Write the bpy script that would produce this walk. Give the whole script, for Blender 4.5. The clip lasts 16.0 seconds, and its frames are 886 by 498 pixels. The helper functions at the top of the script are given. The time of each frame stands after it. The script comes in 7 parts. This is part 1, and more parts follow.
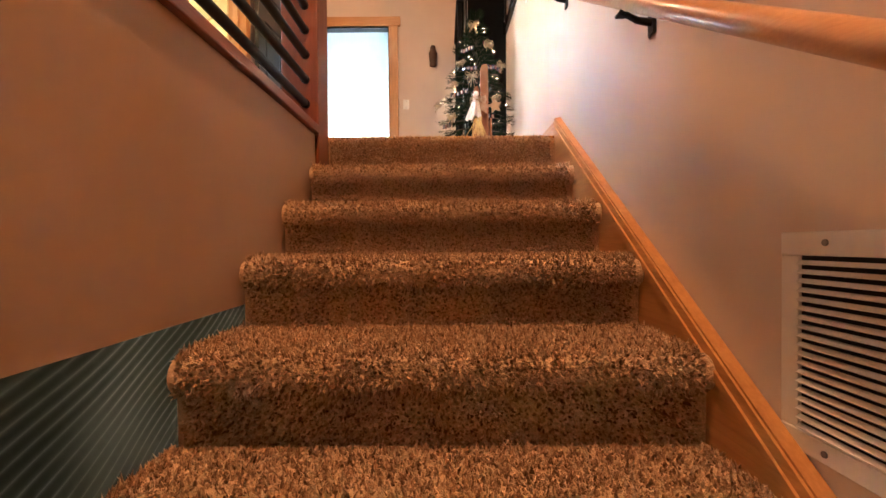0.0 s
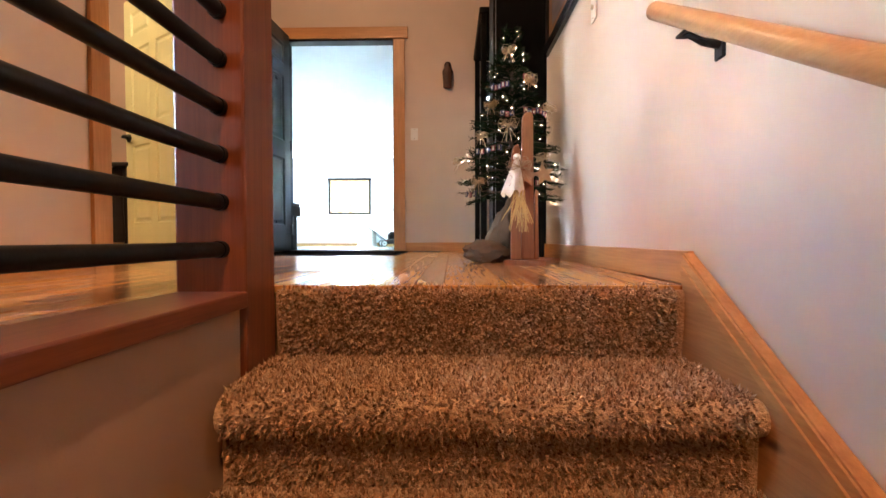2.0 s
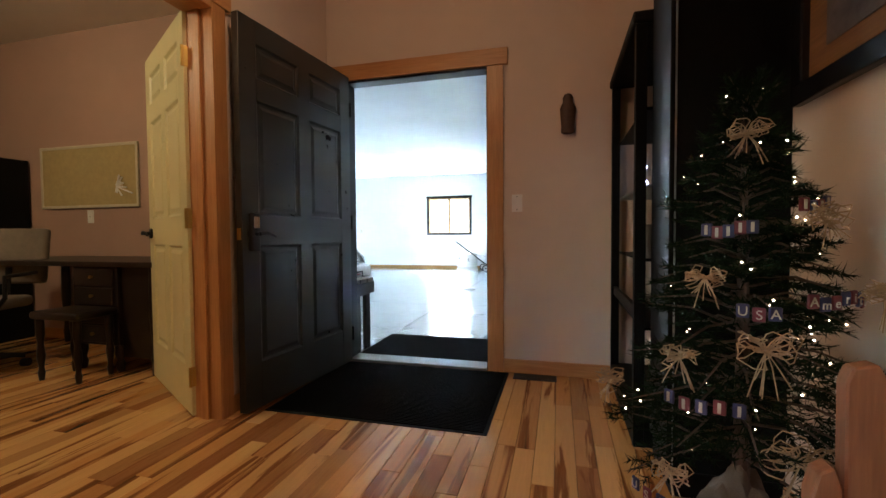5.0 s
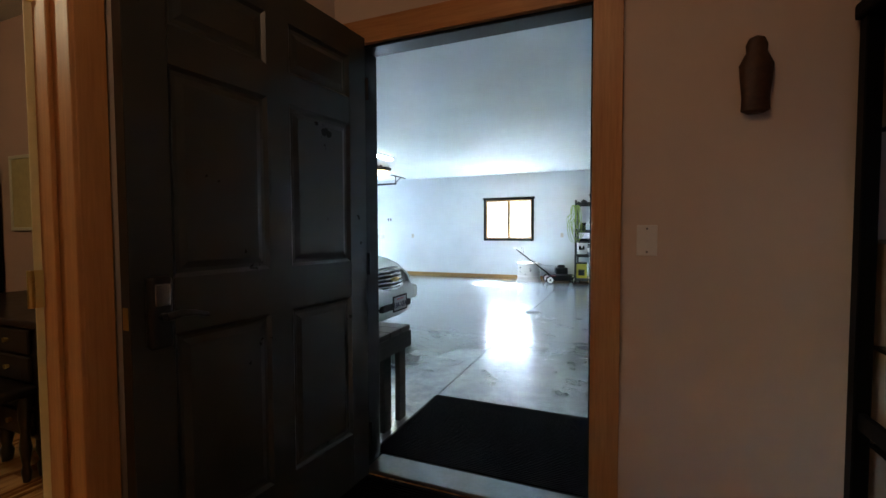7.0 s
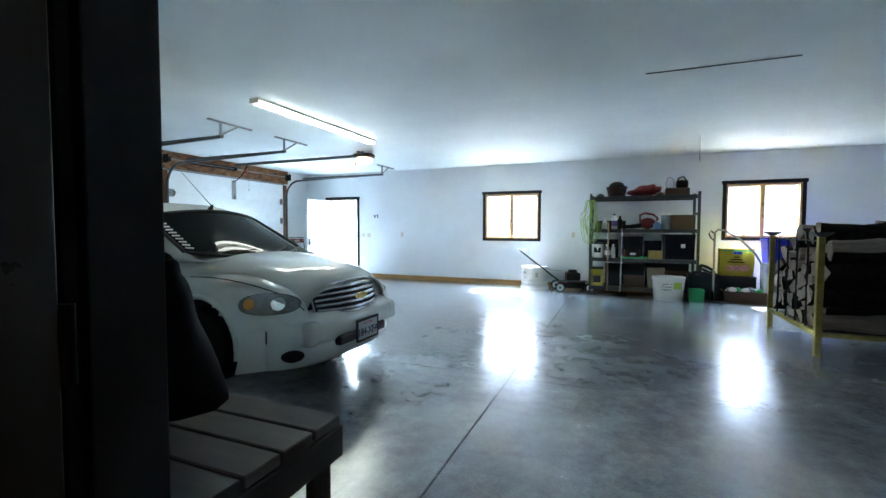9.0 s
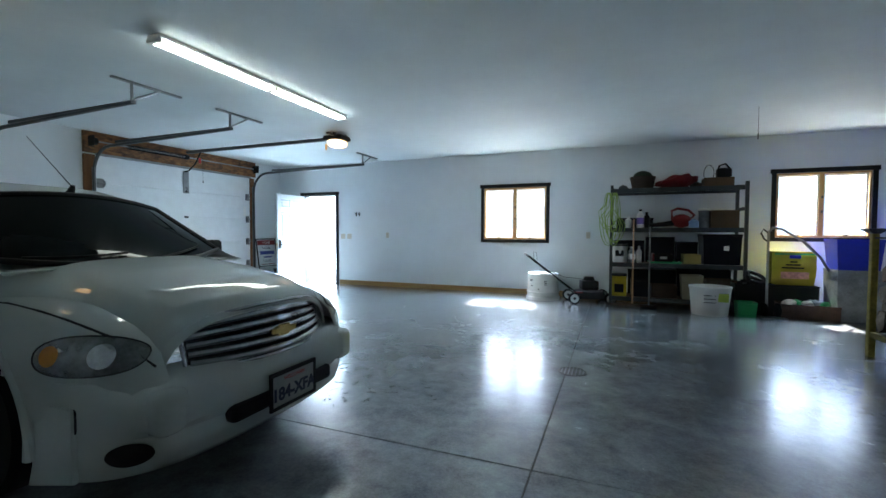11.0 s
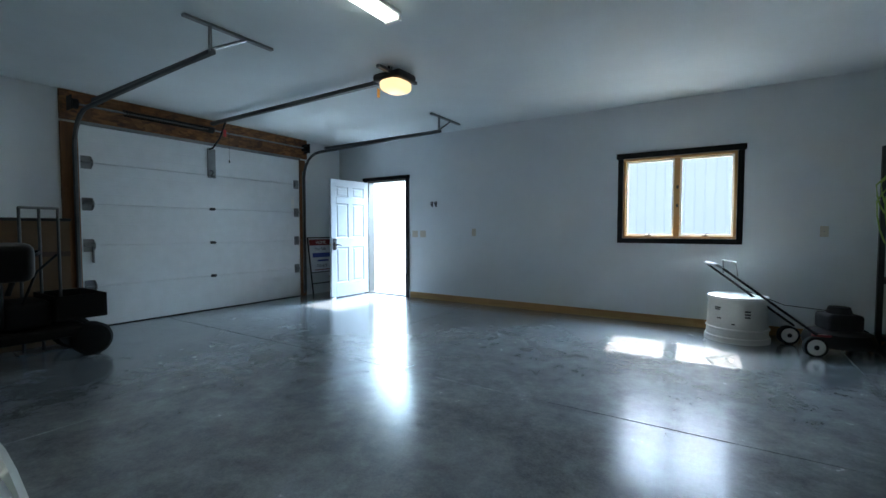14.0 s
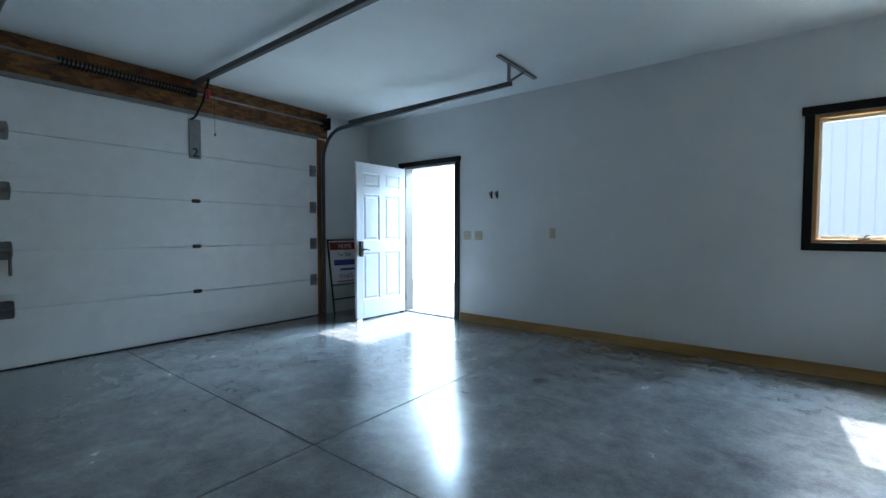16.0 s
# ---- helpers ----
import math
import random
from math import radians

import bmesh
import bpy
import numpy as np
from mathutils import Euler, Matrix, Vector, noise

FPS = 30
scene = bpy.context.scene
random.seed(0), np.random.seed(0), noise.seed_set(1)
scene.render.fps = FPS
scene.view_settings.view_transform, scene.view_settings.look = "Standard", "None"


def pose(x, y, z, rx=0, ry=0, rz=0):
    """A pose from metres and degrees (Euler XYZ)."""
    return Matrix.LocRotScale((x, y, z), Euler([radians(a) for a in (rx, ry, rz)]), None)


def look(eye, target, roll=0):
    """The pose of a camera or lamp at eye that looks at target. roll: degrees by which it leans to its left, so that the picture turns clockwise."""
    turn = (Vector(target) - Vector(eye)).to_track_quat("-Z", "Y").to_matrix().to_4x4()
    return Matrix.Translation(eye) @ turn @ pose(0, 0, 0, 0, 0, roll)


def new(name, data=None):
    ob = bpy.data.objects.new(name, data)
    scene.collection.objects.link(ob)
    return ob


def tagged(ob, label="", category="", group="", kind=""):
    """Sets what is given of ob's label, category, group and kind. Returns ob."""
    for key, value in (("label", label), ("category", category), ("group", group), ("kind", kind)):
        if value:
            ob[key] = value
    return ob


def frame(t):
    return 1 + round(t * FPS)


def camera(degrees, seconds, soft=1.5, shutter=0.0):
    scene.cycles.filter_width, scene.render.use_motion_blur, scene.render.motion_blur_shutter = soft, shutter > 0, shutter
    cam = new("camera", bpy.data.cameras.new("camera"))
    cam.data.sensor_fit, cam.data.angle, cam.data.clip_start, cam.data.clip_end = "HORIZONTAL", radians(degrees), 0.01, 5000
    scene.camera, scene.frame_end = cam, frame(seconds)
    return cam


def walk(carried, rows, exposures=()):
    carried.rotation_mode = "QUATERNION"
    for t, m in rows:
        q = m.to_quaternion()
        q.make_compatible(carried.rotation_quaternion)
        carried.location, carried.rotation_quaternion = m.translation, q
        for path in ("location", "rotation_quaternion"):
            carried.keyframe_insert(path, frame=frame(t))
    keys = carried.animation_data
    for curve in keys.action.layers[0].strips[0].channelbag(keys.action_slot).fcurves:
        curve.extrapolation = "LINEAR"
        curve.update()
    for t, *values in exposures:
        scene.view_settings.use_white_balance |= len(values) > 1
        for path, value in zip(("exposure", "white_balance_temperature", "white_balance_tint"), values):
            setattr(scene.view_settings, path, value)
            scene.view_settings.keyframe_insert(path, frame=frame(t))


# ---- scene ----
cam = camera(91.4, 16.0)
PATH = [
    (0, (-0.087, 0.569, -0.508), (-0.092, 2.569, -0.532), -0.4),
    (0.5, (-0.1, 0.766, -0.358), (-0.104, 2.766, -0.388), -0.2),
    (1, (-0.126, 1.014, -0.205), (-0.135, 3.014, -0.239), -0.2),
    (1.5, (-0.142, 1.256, -0.04), (-0.165, 3.255, -0.082), -0.2),
    (2, (-0.165, 1.483, 0.123), (-0.204, 3.482, 0.076), -0.1),
    (2.5, (-0.17, 1.704, 0.259), (-0.233, 3.702, 0.21), -0.1),
    (3, (-0.179, 1.933, 0.392), (-0.318, 3.928, 0.338), -0.4),
    (3.5, (-0.181, 2.173, 0.542), (-0.395, 4.16, 0.487), -0.4),
    (4, (-0.183, 2.378, 0.676), (-0.498, 4.353, 0.619), -0.3),
    (4.5, (-0.225, 2.568, 0.806), (-0.64, 4.524, 0.742), -0.4),
    (5, (-0.253, 2.762, 0.925), (-0.771, 4.693, 0.856), -0.4),
    (5.2, (-0.266, 2.862, 0.949), (-0.843, 4.776, 0.898), -0.4),
    (7.5, (-0.734, 4.228, 1.181), (-1.5, 6.073, 1.094), -0.2),
    (8, (-0.849, 4.601, 1.151), (-1.613, 6.447, 1.066), -0.0),
    (8.5, (-0.94, 4.933, 1.163), (-1.703, 6.779, 1.071), 0.1),
    (9, (-1.07, 5.292, 1.154), (-1.823, 7.143, 1.065), 0.2),
    (11.5, (-1.678, 7.125, 1.082), (-2.417, 8.982, 1.007), 0.2),
    (12, (-1.85, 7.539, 1.078), (-2.608, 9.388, 1.0), 0.3),
    (12.5, (-2.064, 7.938, 1.072), (-2.888, 9.759, 0.992), 0.2),
    (13, (-2.317, 8.342, 1.07), (-3.225, 10.122, 0.988), 0.1),
    (13.5, (-2.591, 8.73, 1.054), (-3.62, 10.443, 0.971), 0.1),
    (14, (-2.888, 9.138, 1.061), (-3.976, 10.814, 0.975), 0.0),
    (14.5, (-3.18, 9.51, 1.08), (-4.319, 11.151, 0.986), 0.0),
    (15, (-3.51, 9.854, 1.06), (-4.68, 11.474, 0.971), 0.1),
    (15.5, (-3.844, 10.252, 1.037), (-5.046, 11.848, 0.957), 0.1),
    (16, (-4.196, 10.574, 1.039), (-5.425, 12.15, 0.962), 0.1),
]
walk(cam, [(t, look(eye, target, roll)) for t, eye, target, roll in PATH],
     exposures=[(0.0, 7.1), (2.0, 6.5), (3.0, 6.1), (4.0, 5.64), (5.0, 5.3), (5.2, 5.2), (7.5, 4.3), (9.0, 4.1), (11.5, 2.88), (12.5, 2.5), (14.5, 1.85), (16.0, 1.85)])

# ---- world, sun and large lights ----
world = bpy.data.worlds.new("world")
scene.world = world
world.use_nodes = True
wn = world.node_tree
sky = wn.nodes.new("ShaderNodeTexSky")
sky.sky_type = "NISHITA"
sky.sun_disc = False
sky.sun_elevation = radians(49)
sky.sun_rotation = radians(-4)
wn.links.new(sky.outputs[0], wn.nodes["Background"].inputs[0])
wn.nodes["Background"].inputs[1].default_value = 0.15


def lamp(name, kind, m, energy, color, **more):
    data = bpy.data.lights.new(name, kind)
    data.energy, data.color = energy, color
    if "size" in more:
        data.shape = "RECTANGLE"
        data.size, data.size_y = more["size"]
    if "radius" in more:
        data.shadow_soft_size = more["radius"]
    if "spread" in more:
        data.spread = more["spread"]
    if "cone" in more:
        data.spot_size, data.spot_blend = radians(more["cone"]), 0.6
    if "angle" in more:
        data.angle = more["angle"]
    ob = new(name, data)
    ob.matrix_world = m
    return ob


SUN_FROM = Vector((-0.04, 0.66, 0.75))
lamp("sun", "SUN", look(SUN_FROM * 30, (0, 0, 0)), 5.0, (1.0, 0.95, 0.88), angle=radians(0.5))
COOL = (0.51, 0.77, 1.0)
WARM = (1.0, 0.56, 0.28)
# daylight falling through the garage openings from above
lamp("window_daylight", "AREA", look((-3.37, 16.0, 2.75), (-3.37, 13.6, 0.2)), 84, COOL, size=(1.5, 0.9))
lamp("window_daylight", "AREA", look((1.44, 16.0, 2.75), (1.44, 13.6, 0.2)), 42, COOL, size=(1.5, 0.9))
lamp("doorway_daylight", "AREA", look((-8.02, 16.2, 2.75), (-7.6, 13.4, 0.0)), 210, COOL, size=(1.2, 1.2))
# daylight from the open outside door, reaching through to the hall
lamp("yard_daylight", "AREA", look((-8.0, 15.3, 1.66), (0.3, 3.3, 0.85)), 0.34, (0.74, 0.80, 1.0), size=(0.4, 0.4), spread=radians(25))
# ceiling lamps of the hall and the stair
lamp("hall_lamp", "POINT", pose(-0.95, 3.9, 2.52), 0.34, (1.0, 0.65, 0.40), radius=0.09)
lamp("stair_lamp", "SPOT", pose(-0.12, 0.75, 2.6), 2.2, (1.0, 0.48, 0.21), radius=0.05, cone=134)
# unseen lamp added to brighten the office
lamp("office_lamp", "POINT", pose(-3.6, 3.4, 2.5), 1.1, (1.0, 0.86, 0.55), radius=0.1)

# ---- materials ----


def material(name):
    m = bpy.data.materials.new(name)
    m.use_nodes = True
    return m, m.node_tree.nodes, m.node_tree.links, m.node_tree.nodes["Principled BSDF"]


def coords(nodes, links, scale=(1, 1, 1), kind="Object", rot=(0, 0, 0)):
    tc = nodes.new("ShaderNodeTexCoord")
    mp = nodes.new("ShaderNodeMapping")
    mp.inputs["Scale"].default_value = scale
    mp.inputs["Rotation"].default_value = rot
    links.new(tc.outputs[kind], mp.inputs["Vector"])
    return mp.outputs["Vector"]


def noise_tex(nodes, links, vec, scale, detail=4.0, rough=0.55, distortion=0.0):
    n = nodes.new("ShaderNodeTexNoise")
    n.inputs["Scale"].default_value = scale
    n.inputs["Detail"].default_value = detail
    n.inputs["Roughness"].default_value = rough
    n.inputs["Distortion"].default_value = distortion
    links.new(vec, n.inputs["Vector"])
    return n.outputs["Fac"]


def ramp(nodes, links, fac, stops):
    r = nodes.new("ShaderNodeValToRGB")
    while len(r.color_ramp.elements) < len(stops):
        r.color_ramp.elements.new(0.5)
    for e, (p, c) in zip(r.color_ramp.elements, stops):
        e.position = p
        e.color = (*c, 1) if len(c) == 3 else c
    links.new(fac, r.inputs["Fac"])
    return r.outputs["Color"]


def mix(nodes, links, fac, a, b, mode="MIX"):
    n = nodes.new("ShaderNodeMix")
    n.data_type, n.blend_type = "RGBA", mode
    for sock, v in ((n.inputs[0], fac), (n.inputs[6], a), (n.inputs[7], b)):
        if isinstance(v, (int, float)):
            sock.default_value = v
        elif isinstance(v, tuple):
            sock.default_value = (*v, 1)
        else:
            links.new(v, sock)
    return n.outputs[2]


def bump(nodes, links, p, height, strength=0.2, distance=0.01):
    b = nodes.new("ShaderNodeBump")
    b.inputs["Strength"].default_value = strength
    b.inputs["Distance"].default_value = distance
    links.new(height, b.inputs["Height"])
    links.new(b.outputs["Normal"], p.inputs["Normal"])


def shade(c, k):
    return tuple(min(1.0, v * k) for v in c)


def surface(name, color, rough=0.5, metal=0.0, vary=0.12, scale=6.0, grain=60.0, relief=0.1, coat=0.0, spec=0.5):
    """A plain surface with broad blotches and fine grain."""
    m, n, l, p = material(name)
    v = coords(n, l)
    big = noise_tex(n, l, v, scale, 5)
    fine = noise_tex(n, l, v, grain, 3)
    c = ramp(n, l, big, [(0.3, shade(color, 1 - vary)), (0.7, shade(color, 1 + vary))])
    c = mix(n, l, 0.25, c, ramp(n, l, fine, [(0.3, shade(color, 1 - 1.5 * vary)), (0.7, shade(color, 1 + 1.5 * vary))]))
    l.new(c, p.inputs["Base Color"])
    r = ramp(n, l, big, [(0.3, (max(0, rough - 0.03),) * 3), (0.7, (min(1, rough + 0.03),) * 3)])
    l.new(r, p.inputs["Roughness"])
    p.inputs["Metallic"].default_value = metal
    p.inputs["Coat Weight"].default_value = coat
    p.inputs["Specular IOR Level"].default_value = spec
    if relief:
        bump(n, l, p, fine, relief, 0.004)
    return m


def wood(name, dark, light, axis="y", rough=0.4, ring=9.0, knots=True, coat=0.0, per_piece=0.0, dark_board=None):
    """Grain that runs along one axis, with knots, and a tone of its own for every piece."""
    m, n, l, p = material(name)
    sc = {"x": (0.5, ring, ring), "y": (ring, 0.5, ring), "z": (ring, ring, 0.5)}[axis]
    tc = n.new("ShaderNodeTexCoord")
    info = n.new("ShaderNodeObjectInfo")
    off = n.new("ShaderNodeVectorMath")
    off.operation = "MULTIPLY_ADD"
    comb = n.new("ShaderNodeCombineXYZ")
    for i in range(3):
        l.new(info.outputs["Random"], comb.inputs[i])
    l.new(comb.outputs[0], off.inputs[0])
    off.inputs[1].default_value = (31, 17, 23)
    l.new(tc.outputs["Object"], off.inputs[2])
    mp = n.new("ShaderNodeMapping")
    mp.inputs["Scale"].default_value = sc
    l.new(off.outputs[0], mp.inputs["Vector"])
    g = noise_tex(n, l, mp.outputs[0], 2.2, 6, 0.6, 0.6)
    fine = noise_tex(n, l, mp.outputs[0], 14, 3, 0.6)
    c = ramp(n, l, g, [(0.28, dark), (0.5, tuple((a + b) / 2 for a, b in zip(dark, light))), (0.72, light)])
    c = mix(n, l, 0.35, c, ramp(n, l, fine, [(0.3, shade(dark, 0.8)), (0.7, light)]))
    if knots:
        vo = n.new("ShaderNodeTexVoronoi")
        vo.inputs["Scale"].default_value = 2.2
        kmap = n.new("ShaderNodeMapping")
        kmap.inputs["Scale"].default_value = {"x": (1, 2.5, 2.5), "y": (2.5, 1, 2.5), "z": (2.5, 2.5, 1)}[axis]
        l.new(off.outputs[0], kmap.inputs["Vector"])
        l.new(kmap.outputs[0], vo.inputs["Vector"])
        kf = ramp(n, l, vo.outputs["Distance"], [(0.03, (1, 1, 1)), (0.09, (0, 0, 0))])
        c = mix(n, l, kf, c, shade(dark, 0.3))
    if per_piece:
        stops = [(0.0, shade(dark, 1 - per_piece)), (0.25, shade(light, 0.9)), (0.6, light), (0.85, shade(light, 1.05)), (1.0, shade(dark, 1.0))]
        tone = ramp(n, l, info.outputs["Random"], stops)
        c = mix(n, l, 0.55, c, tone)
    l.new(c, p.inputs["Base Color"])
    p.inputs["Roughness"].default_value = rough
    p.inputs["Coat Weight"].default_value = coat
    p.inputs["Coat Roughness"].default_value = 0.12
    bump(n, l, p, fine, 0.08, 0.003)
    return m


def plaster(name, color, rough=0.75):
    m, n, l, p = material(name)
    v = coords(n, l)
    big = noise_tex(n, l, v, 1.3, 6, 0.6)
    fine = noise_tex(n, l, v, 170, 3, 0.6)
    c = ramp(n, l, big, [(0.3, shade(color, 0.95)), (0.7, shade(color, 1.04))])
    l.new(c, p.inputs["Base Color"])
    p.inputs["Roughness"].default_value = rough
    bump(n, l, p, fine, 0.12, 0.002)
    return m


def plank_floor(name):
    """Hickory boards: pale sapwood and brown heartwood, a random tone for every board."""
    m, n, l, p = material(name)
    tc = n.new("ShaderNodeTexCoord")
    info = n.new("ShaderNodeObjectInfo")
    geo = n.new("ShaderNodeNewGeometry")
    seed = n.new("ShaderNodeMath")
    seed.operation = "ADD"
    l.new(info.outputs["Random"], seed.inputs[0])
    l.new(geo.outputs["Random Per Island"], seed.inputs[1])
    frac = n.new("ShaderNodeMath")
    frac.operation = "FRACT"
    l.new(seed.outputs[0], frac.inputs[0])
    comb = n.new("ShaderNodeCombineXYZ")
    for i in range(3):
        l.new(frac.outputs[0], comb.inputs[i])
    off = n.new("ShaderNodeVectorMath")
    off.operation = "MULTIPLY_ADD"
    off.inputs[1].default_value = (37, 53, 11)
    l.new(comb.outputs[0], off.inputs[0])
    l.new(tc.outputs["Object"], off.inputs[2])
    mp = n.new("ShaderNodeMapping")
    mp.inputs["Scale"].default_value = (11, 0.75, 11)
    l.new(off.outputs[0], mp.inputs["Vector"])
    g = noise_tex(n, l, mp.outputs[0], 1.0, 5, 0.55, 0.9)
    fine = noise_tex(n, l, mp.outputs[0], 9, 4, 0.65)
    pale, honey, brown, deep = (0.78, 0.47, 0.18), (0.54, 0.23, 0.065), (0.22, 0.07, 0.02), (0.07, 0.022, 0.008)
    tone = ramp(n, l, frac.outputs[0], [(0.0, pale), (0.2, (0.66, 0.37, 0.14)), (0.36, (0.60, 0.29, 0.09)), (0.5, (0.78, 0.47, 0.19)), (0.66, (0.50, 0.22, 0.07)), (0.76, (0.70, 0.40, 0.16)), (0.92, (0.27, 0.095, 0.03)), (1.0, (0.58, 0.28, 0.09))])
    heart = ramp(n, l, g, [(0.545, (0, 0, 0)), (0.60, (1, 1, 1))])
    c = mix(n, l, heart, tone, brown)
    streak = ramp(n, l, g, [(0.65, (0, 0, 0)), (0.72, (1, 1, 1))])
    c = mix(n, l, streak, c, deep)
    c = mix(n, l, 0.12, c, ramp(n, l, fine, [(0.3, brown), (0.65, pale)]))
    l.new(c, p.inputs["Base Color"])
    r = ramp(n, l, fine, [(0.3, (0.17,) * 3), (0.7, (0.25,) * 3)])
    l.new(r, p.inputs["Roughness"])
    p.inputs["Coat Weight"].default_value = 0.25
    p.inputs["Coat Roughness"].default_value = 0.15
    bump(n, l, p, fine, 0.06, 0.002)
    return m


def carpet(name):
    m, n, l, p = material(name)
    v = coords(n, l)
    speck = noise_tex(n, l, v, 150, 2, 0.7)
    geo = n.new("ShaderNodeNewGeometry")
    c = ramp(n, l, geo.outputs["Random Per Island"], [(0.0, (0.12, 0.06, 0.036)), (0.28, (0.46, 0.27, 0.165)), (0.6, (0.78, 0.54, 0.36)), (1.0, (0.92, 0.76, 0.58))])
    c = mix(n, l, 0.4, c, ramp(n, l, speck, [(0.35, (0.16, 0.095, 0.06)), (0.65, (0.62, 0.46, 0.33))]))
    l.new(c, p.inputs["Base Color"])
    p.inputs["Roughness"].default_value = 0.95
    p.inputs["Specular IOR Level"].default_value = 0.1
    bump(n, l, p, speck, 0.8, 0.01)
    return m


def concrete(name):
    """Sealed grey slab: trowel mottling at several scales, worn dull patches, stains and scuffs."""
    m, n, l, p = material(name)
    v = coords(n, l)
    big = noise_tex(n, l, v, 0.5, 6, 0.6, 0.4)
    mid = noise_tex(n, l, v, 2.2, 9, 0.62, 0.35)
    small = noise_tex(n, l, v, 9.0, 8, 0.66, 0.25)
    fine = noise_tex(n, l, v, 70, 4, 0.7)
    c = ramp(n, l, mid, [(0.34, (0.05, 0.06, 0.072)), (0.5, (0.15, 0.168, 0.188)), (0.66, (0.31, 0.33, 0.35))])
    c = mix(n, l, 0.35, c, ramp(n, l, big, [(0.38, (0.06, 0.068, 0.08)), (0.62, (0.31, 0.325, 0.34))]))
    c = mix(n, l, 0.28, c, ramp(n, l, small, [(0.36, (0.055, 0.066, 0.08)), (0.5, (0.16, 0.178, 0.196)), (0.64, (0.30, 0.32, 0.34))]))
    c = mix(n, l, 0.14, c, ramp(n, l, fine, [(0.35, (0.04, 0.042, 0.045)), (0.65, (0.38, 0.39, 0.40))]))
    stain = ramp(n, l, noise_tex(n, l, v, 1.1, 8, 0.72, 0.8), [(0.60, (0, 0, 0)), (0.74, (1, 1, 1))])
    c = mix(n, l, stain, c, mix(n, l, 0.55, c, (0.045, 0.036, 0.03)))
    l.new(c, p.inputs["Base Color"])
    gloss = mix(n, l, 0.5, ramp(n, l, mid, [(0.35, (0.18,) * 3), (0.68, (0.27,) * 3)]), ramp(n, l, small, [(0.35, (0.17,) * 3), (0.65, (0.30,) * 3)]))
    l.new(gloss, p.inputs["Roughness"])
    p.inputs["Specular IOR Level"].default_value = 1.0
    p.inputs["Coat Weight"].default_value = 0.5
    p.inputs["Coat Roughness"].default_value = 0.2
    bump(n, l, p, mix(n, l, 0.5, small, fine), 0.05, 0.004)
    return m


def strand_board(name):
    """Pressed board of crossed brown flakes."""
    m, n, l, p = material(name)
    v = coords(n, l, (1.0, 0.35, 1.0))
    vo = n.new("ShaderNodeTexVoronoi")
    vo.inputs["Scale"].default_value = 38
    vo.inputs["Randomness"].default_value = 1.0
    l.new(v, vo.inputs["Vector"])
    blot = noise_tex(n, l, coords(n, l), 5, 6, 0.65, 0.4)
    c = ramp(n, l, vo.outputs["Color"], [(0.1, (0.045, 0.014, 0.005)), (0.45, (0.15, 0.058, 0.017)), (0.8, (0.30, 0.135, 0.04))])
    c = mix(n, l, 0.45, c, ramp(n, l, blot, [(0.35, (0.03, 0.011, 0.005)), (0.65, (0.26, 0.11, 0.032))]))
    l.new(c, p.inputs["Base Color"])
    p.inputs["Roughness"].default_value = 0.7
    bump(n, l, p, vo.outputs["Distance"], 0.25, 0.004)
    return m


def glass(name, color=(1, 1, 1), rough=0.0):
    m, n, l, p = material(name)
    p.inputs["Base Color"].default_value = (*color, 1)
    p.inputs["Transmission Weight"].default_value = 1
    p.inputs["Roughness"].default_value = rough
    p.inputs["IOR"].default_value = 1.2
    return m


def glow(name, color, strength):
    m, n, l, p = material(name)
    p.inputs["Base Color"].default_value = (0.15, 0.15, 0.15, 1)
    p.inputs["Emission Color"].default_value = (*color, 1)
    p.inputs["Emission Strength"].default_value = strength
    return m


HALL_PAINT = plaster("hall_paint", (0.66, 0.55, 0.47))
# wall paint darkened and warmed, the stair opening's shade put into the colour
KNEE_SHADE = plaster("knee_shade_paint", (0.36, 0.235, 0.155))
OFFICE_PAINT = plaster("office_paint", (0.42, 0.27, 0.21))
GARAGE_PAINT = plaster("garage_paint", (0.73, 0.765, 0.785))
CEILING_PAINT = plaster("ceiling_paint", (0.68, 0.74, 0.76))
HALL_CEILING = plaster("hall_ceiling_paint", (0.72, 0.68, 0.62))
PLANKS = plank_floor("hickory_boards")
CARPET = carpet("carpet_pile")
CONCRETE = concrete("polished_concrete")
PINE_Z = wood("pine_upright", (0.42, 0.18, 0.06), (0.62, 0.33, 0.13), "z", 0.4)
PINE_Y = wood("pine_along", (0.42, 0.18, 0.06), (0.62, 0.33, 0.13), "y", 0.4)
PINE_X = wood("pine_across", (0.42, 0.18, 0.06), (0.62, 0.33, 0.13), "x", 0.4)
OAK_Z = wood("oak_upright", (0.12, 0.03, 0.011), (0.235, 0.07, 0.026), "z", 0.4, 14, False)
OAK_Y = wood("oak_along", (0.12, 0.03, 0.011), (0.235, 0.07, 0.026), "y", 0.4, 14, False)
RAIL_WOOD = wood("rail_wood", (0.46, 0.21, 0.075), (0.58, 0.31, 0.13), "y", 0.35, 14, False, 0.3)
TREATED = wood("treated_board", (0.34, 0.18, 0.055), (0.52, 0.31, 0.11), "x", 0.6)
LUMBER = strand_board("strand_board")
LUMBER_Z = wood("rough_lumber_upright", (0.09, 0.03, 0.009), (0.23, 0.095, 0.026), "z", 0.65)
WINDOW_WOOD = wood("window_wood", (0.40, 0.19, 0.06), (0.62, 0.36, 0.14), "z", 0.45)
GREY_WOOD = wood("weathered_board", (0.006, 0.006, 0.005), (0.085, 0.08, 0.072), "x", 0.75, 7, True, 0.0, 0.4)
